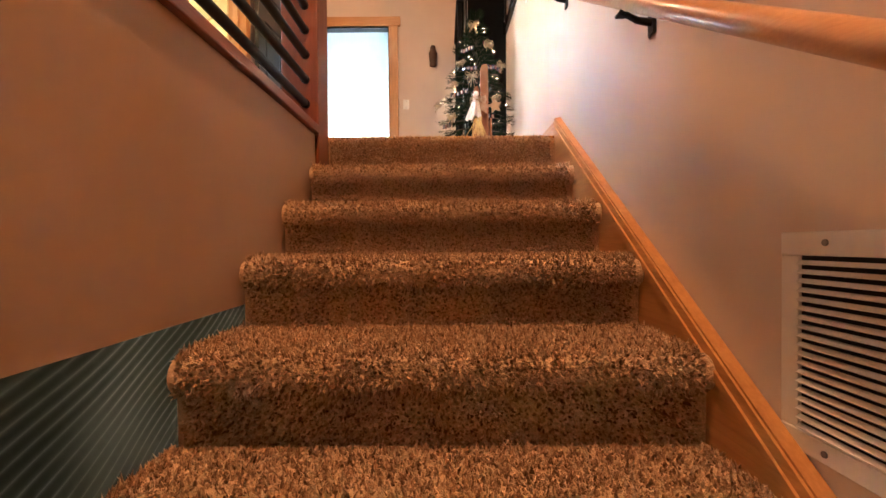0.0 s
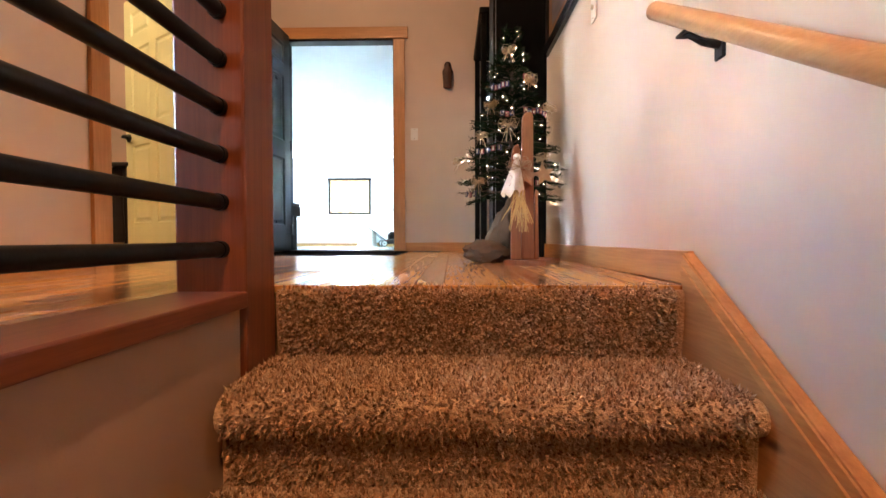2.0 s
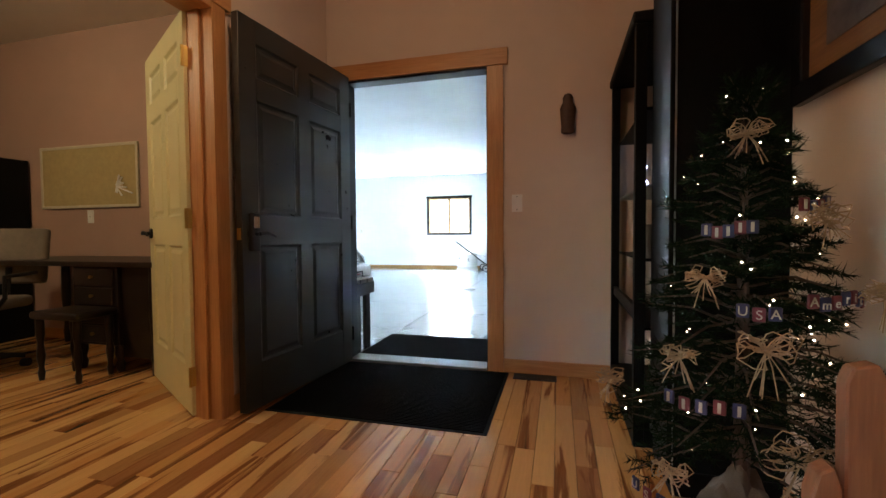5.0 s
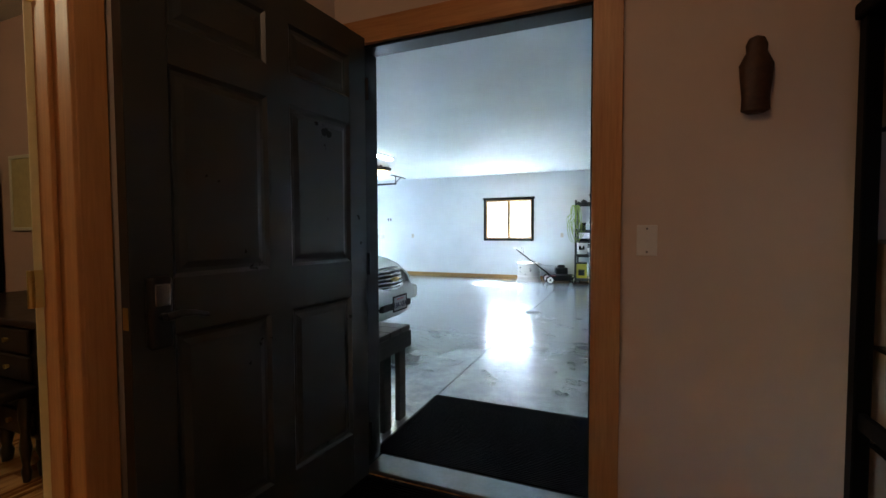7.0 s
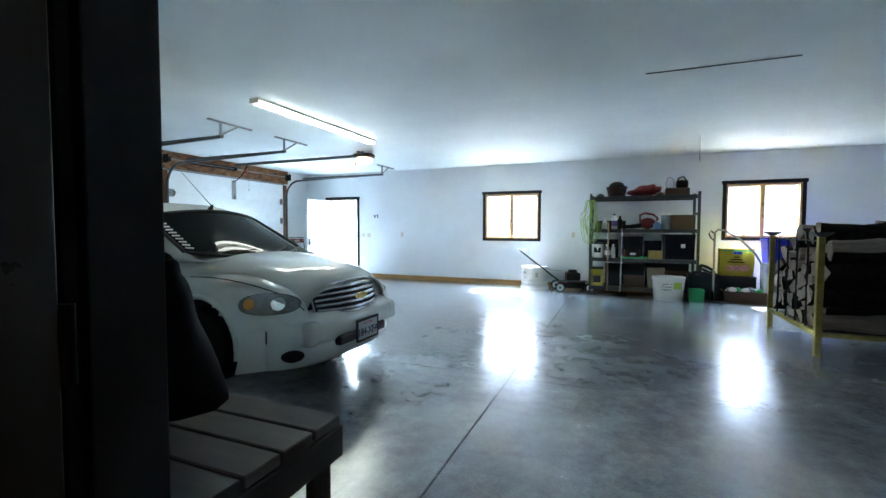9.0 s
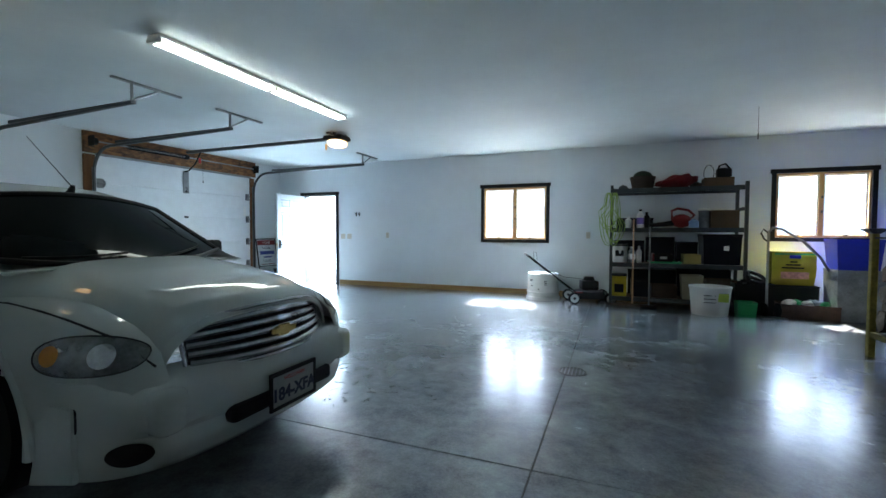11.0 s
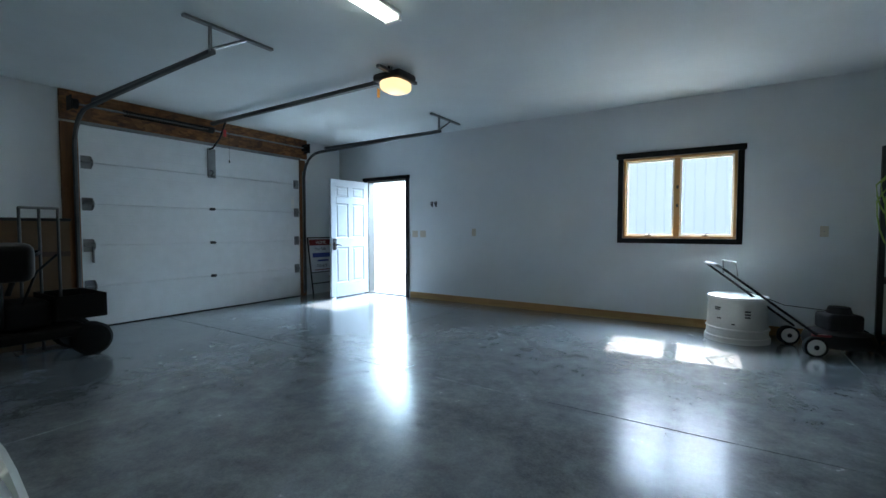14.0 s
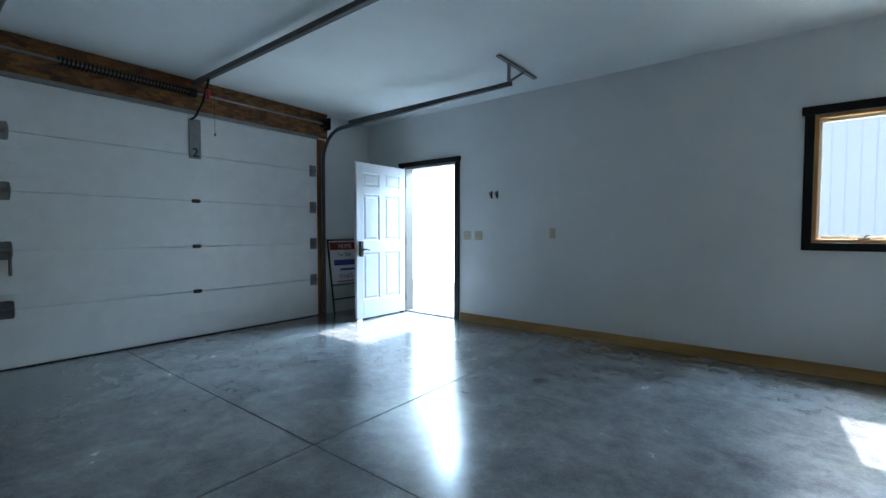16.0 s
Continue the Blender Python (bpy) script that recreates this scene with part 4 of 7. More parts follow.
def overhead_door(y0, y1, number):
    t = thing("overhead_door", pose(XG, (y0 + y1) / 2, ZG), "white ribbed steel sectional garage door, closed", "garage door", "overhead garage doors")
    w = (y1 - y0) / 2
    sec = 0.488
    for k in range(5):
        z0 = 0.012 + k * sec
        bm = box(bmesh.new(), -0.03, 0.018, -w + 0.02, w - 0.02, z0 + 0.002, z0 + sec - 0.002, 0.004, 2)
        for q in (0.125, 0.244, 0.363):
            box(bm, 0.0176, 0.0194, -w + 0.05, w - 0.05, z0 + q - 0.009, z0 + q + 0.009, 0.0008)
        part("door_section", bm, PANEL_WHITE, t)
        if k:
            for y in (-w + 0.09, 0.0, w - 0.09):
                hb = box(bmesh.new(), 0.0185, 0.026, y - 0.04, y + 0.04, z0 - 0.02, z0 + 0.02, 0.003)
                rod(hb, (0.028, y - 0.045, z0), (0.028, y + 0.045, z0), 0.007, seg=8)
                if y:
                    inner = 0.05 if y < 0 else -0.05
                    rod(hb, (0.06, y - 0.05, z0), (0.06, y + 0.05, z0), 0.012, seg=10)
                    box(hb, 0.0186, 0.0225, y - 0.05, y + 0.05, z0 - 0.075, z0 + 0.075, 0.002)
                    extrude_outline(hb, [(0.0225, z0 - 0.07), (0.078, z0 - 0.022), (0.078, z0 + 0.022), (0.0225, z0 + 0.07)], "y", y + inner - 0.004, y + inner + 0.004)
                    part("roller_bracket", hb, GALV, t, "galvanised roller bracket")
                else:
                    part("hinge", hb, HANDLE, t, "dark steel hinge")
    part("door_skin", box(bmesh.new(), -0.05, -0.031, -w + 0.0, w - 0.0, 0.0, 2.44), PANEL_WHITE, t)
    part("bottom_seal", box(bmesh.new(), -0.02, 0.014, -w + 0.02, w - 0.02, 0, 0.012), RUBBER, t, "black rubber seal")
    part("top_strut", box(bmesh.new(), 0.02, 0.07, -w + 0.03, w - 0.03, 2.395, 2.43, 0.003), GALV, t)
    arm = box(bmesh.new(), 0.0205, 0.034, -0.06, 0.06, 1.93, 2.35, 0.004)
    part("operator_bracket", arm, GALV, t, "long galvanised bracket")
    cu = bpy.data.curves.new("digit", "FONT")
    cu.body, cu.size, cu.extrude, cu.align_x = str(number), 0.13, 0.001, "CENTER"
    dg = new("number", cu)
    dg.data.materials.append(BLACK_METAL)
    dg.parent = t
    dg.matrix_local = pose(0.036, 0, 1.95, 90, 0, 90)
    lk = box(bmesh.new(), 0.0185, 0.05, -w + 0.12, -w + 0.14, 0.78, 1.0, 0.004)
    part("pull_handle", lk, GALV, t)
    part("spec_label", box(bmesh.new(), 0.0183, 0.0192, w - 0.2, w - 0.13, 1.55, 1.75), WHITE_PLASTIC, t)
    # lumber round the opening
    for b, mt in (((-0.0005, 0.04, -w - 0.14, -w + 0.02, 0, 2.40), LUMBER_Z), ((-0.0005, 0.04, w - 0.02, w + 0.10, 0, 2.40), LUMBER_Z), ((-0.0005, 0.045, -w - 0.14, w + 0.14, 2.43, 2.76), LUMBER)):
        part("lumber", box(bmesh.new(), *b, 0.004), mt, t, "rough sawn lumber")
    part("spring_shaft", rod(bmesh.new(), (0.12, -w - 0.05, 2.60), (0.12, w + 0.05, 2.60), 0.012, seg=10), GALV, t)
    sp = bmesh.new()
    pts = [(0.12 + 0.035 * math.cos(a * 0.9), -w + 0.45 + 0.0042 * a, 2.60 + 0.035 * math.sin(a * 0.9)) for a in range(0, 260)]
    pipe(sp, pts, 0.008, 6)
    part("torsion_spring", sp, BLACK_METAL, t, "dark torsion spring")
    part("spring_cone", rod(bmesh.new(), (0.12, -0.08, 2.60), (0.12, -0.02, 2.60), 0.045, seg=14), BLACK_METAL, t)
    for y in (-w - 0.03, w + 0.03):
        part("cable_drum", rod(bmesh.new(), (0.12, y - 0.03, 2.60), (0.12, y + 0.03, 2.60), 0.055, seg=16), BLACK_METAL, t)
        part("bearing_plate", box(bmesh.new(), 0.046, 0.2, y - 0.004 + (0.045 if y > 0 else -0.045), y + 0.004 + (0.045 if y > 0 else -0.045), 2.52, 2.68, 0.002), BLACK_METAL, t)
        trk = bmesh.new()
        path = [(0.09, y, 0.1), (0.09, y, 1.0), (0.09, y, 2.10)]
        path += [(0.09 + 0.40 * (1 - math.cos(a)), y, 2.10 + 0.40 * math.sin(a)) for a in [radians(15 * q) for q in range(1, 6)]]
        path += [(0.49, y, 2.50), (1.5, y, 2.52), (2.95, y, 2.55)]
        pipe(trk, path, 0.024, 6)
        part("track", trk, TRACK_STEEL, t, "dull galvanised roller track, coloured dark as if backlit")
        part("track_angle", box(bmesh.new(), 0.0405, 0.085, y - 0.003, y + 0.003, 0.05, 2.2), GALV, t)
        part("horizontal_angle", box(bmesh.new(), 0.62, 2.96, y - 0.006, y + 0.03, 2.535, 2.57), TRACK_STEEL, t)
        hg = bmesh.new()
        rod(hg, (2.94, y, 2.55), (2.94, y, 2.745), 0.016, seg=6)
        rod(hg, (2.94, y + 0.02, 2.58), (2.94, y + 0.3 * (1 if y > 0 else 1), 2.745), 0.012, seg=6)
        box(hg, 2.92, 2.96, y - 0.2, y + 0.55, 2.742, 2.762)
        part("track_hanger", hg, GALV, t, "perforated hanger angle")
    return t


overhead_door(D2[0], D2[1], 2)
overhead_door(D1[0], D1[1], 1)


def opener(y):
    t = thing("door_opener", pose(-5.66, y, CG), "grey garage door opener with a lit amber lens", "door opener", "garage door openers")
    part("motor_case", box(bmesh.new(), -0.22, 0.13, -0.14, 0.14, -0.115, -0.035, 0.03, 3), surface("opener_case", (0.012, 0.012, 0.013), 0.5), t, "dark motor case", True)
    ln = bmesh.new()
    bmesh.ops.create_uvsphere(ln, u_segments=28, v_segments=14, radius=1.0)
    for v in ln.verts:
        c = v.co.copy()
        v.co = Vector([math.copysign(abs(q) ** 0.62, q) for q in c])
        v.co = Vector((v.co.x * 0.13 - 0.03, v.co.y * 0.15, -0.142 + v.co.z * 0.075 * (1.0 if v.co.z < 0 else 0.6)))
    part("lens", ln, AMBER, t, "glowing amber plastic lens", True)
    part("ceiling_plate", box(bmesh.new(), -0.05, 0.07, -0.20, -0.10, -0.006, -0.0005, 0.002), WHITE_PLASTIC, t, "small white ceiling box cover")
    part("hanger_rod", rod(bmesh.new(), (0.01, -0.15, -0.07), (0.01, -0.15, -0.006), 0.012, seg=8), BLACK_METAL, t)
    part("upright_strap", box(bmesh.new(), 0.05, 0.058, 0.10, 0.13, -0.09, -0.0005, 0.001), BLACK_METAL, t, "dark perforated strap")
    part("tag", box(bmesh.new(), -0.19, -0.187, -0.10, -0.06, -0.26, -0.17, 0.001), surface("amber_tag", (0.55, 0.30, 0.04), 0.5), t, "small yellow hanging tag")
    part("opener_rail", box(bmesh.new(), -3.40, -0.15, -0.025, 0.025, -0.10, -0.055, 0.004), TRACK_STEEL, t, "long steel rail")
    part("chain", rod(bmesh.new(), (-3.38, 0.012, -0.045), (-0.2, 0.012, -0.045), 0.006, seg=6), BLACK_METAL, t)
    for yy in (-0.1, 0.1):
        part("strap", pipe(bmesh.new(), [(0.0, yy, -0.04), (0.02, yy * 1.2, 0.0)], 0.012, 6), GALV, t)
    part("ceiling_angle", box(bmesh.new(), -0.02, 0.02, -0.30, 0.30, -0.062, -0.032), TRACK_STEEL, t, "perforated angle on the ceiling")
    part("door_arm", pipe(bmesh.new(), [(-3.05, 0, -0.09), (-3.2, 0, -0.30), (-3.38, 0, -0.42), (-3.48, 0, -0.43)], 0.012, 8), BLACK_METAL, t, "black door arm")
    part("release_handle", box(bmesh.new(), -3.1, -3.06, -0.015, 0.015, -0.30, -0.2, 0.006), surface("red_plastic", (0.5, 0.02, 0.02), 0.4), t, "red release handle")
    cord = rod(bmesh.new(), (-3.08, 0.06, -0.62), (-3.08, 0.06, -0.18), 0.002, seg=5)
    rod(cord, (-3.08, 0.06, -0.65), (-3.08, 0.06, -0.62), 0.008, seg=8)
    part("pull_cord", cord, BLACK_METAL, t)
    return t


AMBER = glow("amber_lens", (1.0, 0.66, 0.34), 0.42)
opener(12.58)
opener(7.95)

# fluorescent strip light
t = thing("strip_light", pose(-4.97, 10.40, CG), "long white fluorescent strip light on the ceiling, switched on", "light")
part("housing", box(bmesh.new(), -0.075, 0.075, -1.28, 1.28, -0.035, -0.0005, 0.01, 2), WHITE_PLASTIC, t)
TUBE = glow("lit_tube", (0.90, 1.0, 0.92), 2.6)
for x in (-0.045, 0.045):
    for y in (-0.64, 0.64):
        part("tube", rod(bmesh.new(), (x, y - 0.60, -0.05), (x, y + 0.60, -0.05), 0.016, seg=10), TUBE, t, "lit fluorescent tube")
for y in (-1.27, 0, 1.27):
    part("end_cap", box(bmesh.new(), -0.07, 0.07, y - 0.02, y + 0.02, -0.07, -0.035, 0.006), WHITE_PLASTIC, t)

# attic hatch seam and pull cord
tagged(part("hatch_seam", box(bmesh.new(), -0.86, 0.35, 9.93, 9.945, CG - 0.008, CG - 0.0005), DARK_TRIM), "dark edge strip of the attic hatch", "trim", "", "structure")
bm = rod(bmesh.new(), (0.085, 13.19, CG - 0.33), (0.085, 13.19, CG), 0.0025, seg=6)
rod(bm, (0.085, 13.19, CG - 0.40), (0.085, 13.19, CG - 0.33), 0.007, 0.004, seg=8)
tagged(part("pull_cord", bm, HANDLE), "thin dark pull cord under the hatch", "cord")

# ---- outside: next building's siding, glowing in place of daylight ----
# added sheet that glows as glare, no real surface of the yard
tagged(part("backdrop", box(bmesh.new(), -15, -5.61, 18.6, 18.8, ZG - 0.12, 3.5), GLARE), "added glowing white sheet as daylight glare beyond the outside door", "backdrop", "", "structure")
t = tagged(part("backdrop", box(bmesh.new(), -14, 40, 40, 40.3, ZG - 0.12, 7.6), SIDING), "pale blue siding backdrop that glows in place of daylight on it", "backdrop", "", "structure")
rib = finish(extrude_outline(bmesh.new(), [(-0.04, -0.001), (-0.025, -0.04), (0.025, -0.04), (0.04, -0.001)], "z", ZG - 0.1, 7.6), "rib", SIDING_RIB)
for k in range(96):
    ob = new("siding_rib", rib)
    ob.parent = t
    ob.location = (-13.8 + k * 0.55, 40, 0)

# ---- the parked car ----
from mathutils.bvhtree import BVHTree

CAR_WHITE = surface("car_paint", (0.56, 0.61, 0.57), 0.42, 0, 0.02, 3, 40, 0.0, coat=0.9, spec=0.1)
# opaque glass, the unlit cabin's darkness put into its colour
CAR_GLASS = surface("cabin_dark_glass", (0.004, 0.006, 0.007), 0.0, 0, 0.1, 2, 5, 0.0, spec=0.5)
CAR_GLASS.node_tree.nodes["Principled BSDF"].inputs["IOR"].default_value = 1.12
CAR_BLACK = surface("car_black_plastic", (0.009, 0.009, 0.010), 0.5, 0, 0.1, spec=0.25)
CAR_PLATE = surface("plate_enamel", (0.36, 0.37, 0.37), 0.5)
BOWL = surface("reflector_metal", (0.55, 0.57, 0.57), 0.15, 0.9, 0.2, 30)
LAMP_LENS = surface("lamp_lens", (0.22, 0.24, 0.23), 0.16, 0.6, 0.5, 22, 60, 0.3, coat=1.0)
AMBER_LENS = surface("amber_reflector", (0.55, 0.22, 0.03), 0.2)
CHROME_BAR = surface("grille_chrome", (0.46, 0.48, 0.49), 0.2, 1.0, 0.05, relief=0)
GOLD = surface("gold_badge", (0.45, 0.33, 0.10), 0.36, 0.8, 0.1)

car = thing("car", pose(-3.13, 8.54, ZG), "white retro styled estate car with a chrome bar grille", "car")
# stations along the car: x, half width, sill height, widest height, top height
HULL = [(-0.10, 0.56, 0.40, 0.52, 0.80), (-0.16, 0.64, 0.34, 0.54, 0.86), (-0.35, 0.68, 0.26, 0.58, 0.93), (-0.7, 0.70, 0.24, 0.62, 0.99), (-1.15, 0.74, 0.24, 0.66, 1.035),
        (-1.5, 0.82, 0.22, 0.7, 1.04), (-2.2, 0.86, 0.22, 0.7, 1.04), (-3.6, 0.86, 0.22, 0.7, 1.04), (-4.2, 0.82, 0.26, 0.7, 1.04), (-4.42, 0.70, 0.34, 0.68, 1.0)]
CABIN = [(-1.08, 0.70, 0.98, 0.99, 1.00), (-1.45, 0.74, 0.98, 1.02, 1.19), (-1.85, 0.74, 0.98, 1.04, 1.43), (-2.3, 0.75, 0.98, 1.05, 1.53), (-3.0, 0.75, 0.98, 1.05, 1.55), (-3.8, 0.73, 0.98, 1.04, 1.48), (-4.2, 0.70, 0.98, 1.02, 1.32), (-4.4, 0.64, 0.98, 1.0, 1.04)]


def station(table, x):
    cols = np.array(table)
    order = np.argsort(cols[:, 0])
    xs_, rows_ = cols[order, 0], cols[order]
    return [float(np.interp(x, xs_, rows_[:, c])) for c in range(1, 5)]


def skin(table, x, a, py=0.55, pz=0.9, grow=0.0):
    """A point of the shell: a runs from the left sill (-1) over the roof (0) to the right sill (1)."""
    w, zb, zm, zt = station(table, x)
    s = -1 if a < 0 else 1
    k = 1 - abs(a)
    if k < 0.3:
        f = k / 0.3
        y, z = w * (0.93 + 0.07 * math.sin(f * math.pi / 2)), zb + (zm - zb) * f
    else:
        th = (k - 0.3) / 0.7 * math.pi / 2
        y, z = w * math.cos(th) ** py, zm + (zt - zm) * math.sin(th) ** pz
    return Vector((x, -s * (y + grow), z + grow * 0.7))


def shell(table, x0, x1, a0, a1, nx, na, py=0.55, pz=0.9, grow=0.0, thick=0.012, bow=None):
    bm = bmesh.new()
    g = []
    for i in range(nx + 1):
        row = []
        for j in range(na + 1):
            a = a0 + (a1 - a0) * j / na
            x = x0 + (x1 - x0) * i / nx
            p = skin(table, x, a, py, pz, grow)
            if bow:
                p.x += bow(p.y, x)
            row.append(bm.verts.new(p))
        g.append(row)
    for r0, r1 in zip(g, g[1:]):
        for j in range(na):
            bm.faces.new((r0[j], r0[j + 1], r1[j + 1], r1[j]))
    if thick:
        bmesh.ops.recalc_face_normals(bm, faces=bm.faces)
        bmesh.ops.solidify(bm, geom=bm.faces[:], thickness=thick)
    return bm


nose = lambda y, x: -0.16 * (abs(y) / 0.7) ** 2 * max(0, 1 + x / 1.2)
hull = shell(HULL, -0.10, -4.42, -1, 1, 88, 60, bow=nose)
AXLES = (-1.03, -3.45)
cut = [f for f in hull.faces if abs(f.calc_center_median().y) > 0.45 and any((f.calc_center_median() - Vector((xc, 0, 0.32))).xz.length < 0.39 for xc in AXLES)]
bmesh.ops.delete(hull, geom=cut, context="FACES")
part("body", hull, CAR_WHITE, car, "white painted body", True)
part("bonnet", shell(HULL, -0.12, -1.12, -0.5, 0.5, 20, 24, grow=0.008, bow=nose), CAR_WHITE, car, "white bonnet with a low shut line", True)
roof = shell(CABIN, -1.08, -4.4, -1, 1, 80, 64, 0.42, 0.8)
cut = []
for f in roof.faces:
    p = f.calc_center_median()
    k = min(1, max(0, (p.z - 1.06) / 0.315))
    if p.x > -1.80 - 0.12 * (p.y / 0.63) ** 2 and abs(p.y) < 0.70 - 0.07 * k and p.z > 1.0:
        cut.append(f)
bmesh.ops.delete(roof, geom=cut, context="FACES")
part("roof", roof, CAR_WHITE, car, "white roof", True)
wb = lambda y, x: -0.14 * (abs(y) / 0.7) ** 2 * max(0, min(1, (x + 2.2) / 1.1))


def screen(u, v, out=0.0):
    """A point of the windscreen: u across, v from the scuttle to the roof."""
    c = Vector((-1.08, 0, 1.0)).lerp(Vector((-1.80, 0, 1.44)), v)
    e = Vector((-1.32, -0.70, 1.06)).lerp(Vector((-1.92, -0.63, 1.375)), v)
    return Vector((c.x + (e.x - c.x) * u * u + 0.5 * out, e.y * -u, c.z + (e.z - c.z) * u * u + 0.8 * out))


bm = bmesh.new()
g = [[bm.verts.new(screen(-1 + i / 12, j / 12)) for j in range(13)] for i in range(25)]
for r0, r1 in zip(g, g[1:]):
    for j in range(12):
        bm.faces.new((r0[j], r0[j + 1], r1[j + 1], r1[j]))
part("windscreen", bm, CAR_GLASS, car, "windscreen coloured near black for the unlit cabin", True)
edge = [screen(-1 + q / 8, 0) for q in range(17)] + [screen(1, q / 6) for q in range(1, 7)] + [screen(1 - q / 8, 1) for q in range(1, 17)] + [screen(-1, 1 - q / 6) for q in range(1, 7)]
part("screen_seal", pipe(bmesh.new(), edge, 0.017, 8), CAR_BLACK, car, "black rubber seal", True)
WINGS = []
for s in (1, -1):
    for xa, xb in ((-1.62, -2.35), (-2.45, -3.25), (-3.35, -3.95)):
        part("side_window", shell(CABIN, xa, xb, s * 0.70, s * 0.955, 8, 8, 0.42, 0.8, 0.006, 0.004), CAR_GLASS, car, "side window coloured near black for the unlit cabin", True)
    # bulging wings
    for xc, ln, nm in ((AXLES[0], 0.93, "front_wing"), (AXLES[1], 0.78, "rear_wing")):
        bm = bmesh.new()
        g = []
        for i in range(25):
            u = -1 + 2 * i / 24
            row = []
            for j in range(13):
                th = math.pi * 0.62 * j / 12 - 0.30
                rx = math.sqrt(max(0.0, 1 - abs(u) ** 2.6))
                yy = 0.58 + 0.255 * rx * math.cos(th) ** (0.7 if math.cos(th) > 0 else 1) if math.cos(th) > 0 else 0.58 + 0.1 * math.cos(th)
                zz = 0.52 + 0.37 * rx * math.sin(th)
                row.append(bm.verts.new((xc + u * ln, s * yy, zz)))
            g.append(row)
        for r0, r1 in zip(g, g[1:]):
            for j in range(12):
                bm.faces.new((r0[j], r0[j + 1], r1[j + 1], r1[j]))
        # open the wheel arch
        kill = [f for f in bm.faces if (f.calc_center_median() - Vector((xc, s * 0.82, 0.32))).xz.length < 0.40]
        bmesh.ops.delete(bm, geom=kill, context="FACES")
        wing_ob = part(nm, bm, CAR_WHITE, car, "", True)
        if nm == "front_wing":
            WINGS.append(wing_ob.data)
        arch = bmesh.new()
        pipe(arch, [(xc + 0.40 * math.cos(a), s * 0.815, 0.32 + 0.40 * math.sin(a)) for a in [radians(-10 + 10 * q) for q in range(21)]], 0.022, 8)
        part("arch_lip", arch, CAR_WHITE, car, "", True)
        if nm == "front_wing":
            rim_pts = [(xc + 0.405 * math.cos(a), 0.32 + 0.405 * math.sin(a)) for a in [radians(26 - 5.4 * q) for q in range(11)]]
            side = extrude_outline(bmesh.new(), [(-0.36, 0.20), (-0.36, 0.50)] + rim_pts, "y", s * 0.784, s * 0.806)
            bmesh.ops.bevel(side, geom=side.edges[:], offset=0.004, segments=2, affect="EDGES")
            part("lower_wing", side, CAR_WHITE, car, "", True)
        wh = thing("wheel", Matrix.Identity(4), "", "")
        wh.parent = car
        wh.matrix_local = pose(xc, s * 0.72, 0.32)
        ty = lathe(bmesh.new(), [(0.2, -0.1), (0.29, -0.105), (0.32, -0.08), (0.32, 0.08), (0.29, 0.105), (0.2, 0.1)], 32)
        bmesh.ops.rotate(ty, matrix=Matrix.Rotation(radians(90), 3, "X"), verts=ty.verts)
        part("tyre", ty, RUBBER, wh, "", True)
        rm = lathe(bmesh.new(), [(0.2, -0.09), (0.2, 0.09), (0.06, 0.07), (0.03, 0.085)], 24)
        bmesh.ops.rotate(rm, matrix=Matrix.Rotation(radians(90), 3, "X"), verts=rm.verts)
        part("rim", rm, GALV, wh, "", True)
        part("arch_liner", box(bmesh.new(), xc - 0.37, xc + 0.37, s * 0.45, s * 0.62, 0.24, 0.74, 0.05), CAR_BLACK, car)

# bumper: a bar bent round the nose
bm = bmesh.new()
rings = []
for i in range(33):
    v = -1 + 2 * i / 32
    y = 0.80 * math.sin(v * math.pi / 2 * 0.98)
    xf = -0.015 - 0.42 * (1 - math.cos(v * math.pi / 2 * 0.98)) ** 1.5
    bulge = 0.045 * math.exp(-((abs(y) - 0.60) / 0.10) ** 4)
    sec_pts = [(xf - 0.22, 0.60), (xf - 0.07, 0.59), (xf - 0.02, 0.55 + bulge * 0.3), (xf + bulge * 0.6, 0.50), (xf + bulge * 0.6, 0.40), (xf - 0.03, 0.36), (xf - 0.02, 0.31), (xf - 0.04, 0.24), (xf - 0.10, 0.19), (xf - 0.26, 0.18)]
    rings.append([bm.verts.new((px, y, pz)) for px, pz in sec_pts])
for r0, r1 in zip(rings, rings[1:]):
    for j in range(len(r0) - 1):
        bm.faces.new((r0[j], r0[j + 1], r1[j + 1], r1[j]))
bmesh.ops.recalc_face_normals(bm, faces=bm.faces)
bumper_me = part("front_bumper", bm, CAR_WHITE, car, "white moulded front bumper", True).data
part("air_intake", box(bmesh.new(), -0.2, -0.0, -0.36, 0.36, 0.315, 0.40, 0.02, 2), CAR_BLACK, car, "black lower intake")
skins = bmesh.new()
for me in WINGS + [bumper_me]:
    skins.from_mesh(me)
SKIN = BVHTree.FromBMesh(skins)
skins.free()


def touch(p, out, lift):
    """The point of the front end met from outside, lifted off it a little."""
    at, nor, _, _ = SKIN.ray_cast(p + out * 0.5, -out)
    return (at if at is not None else p) + out * lift


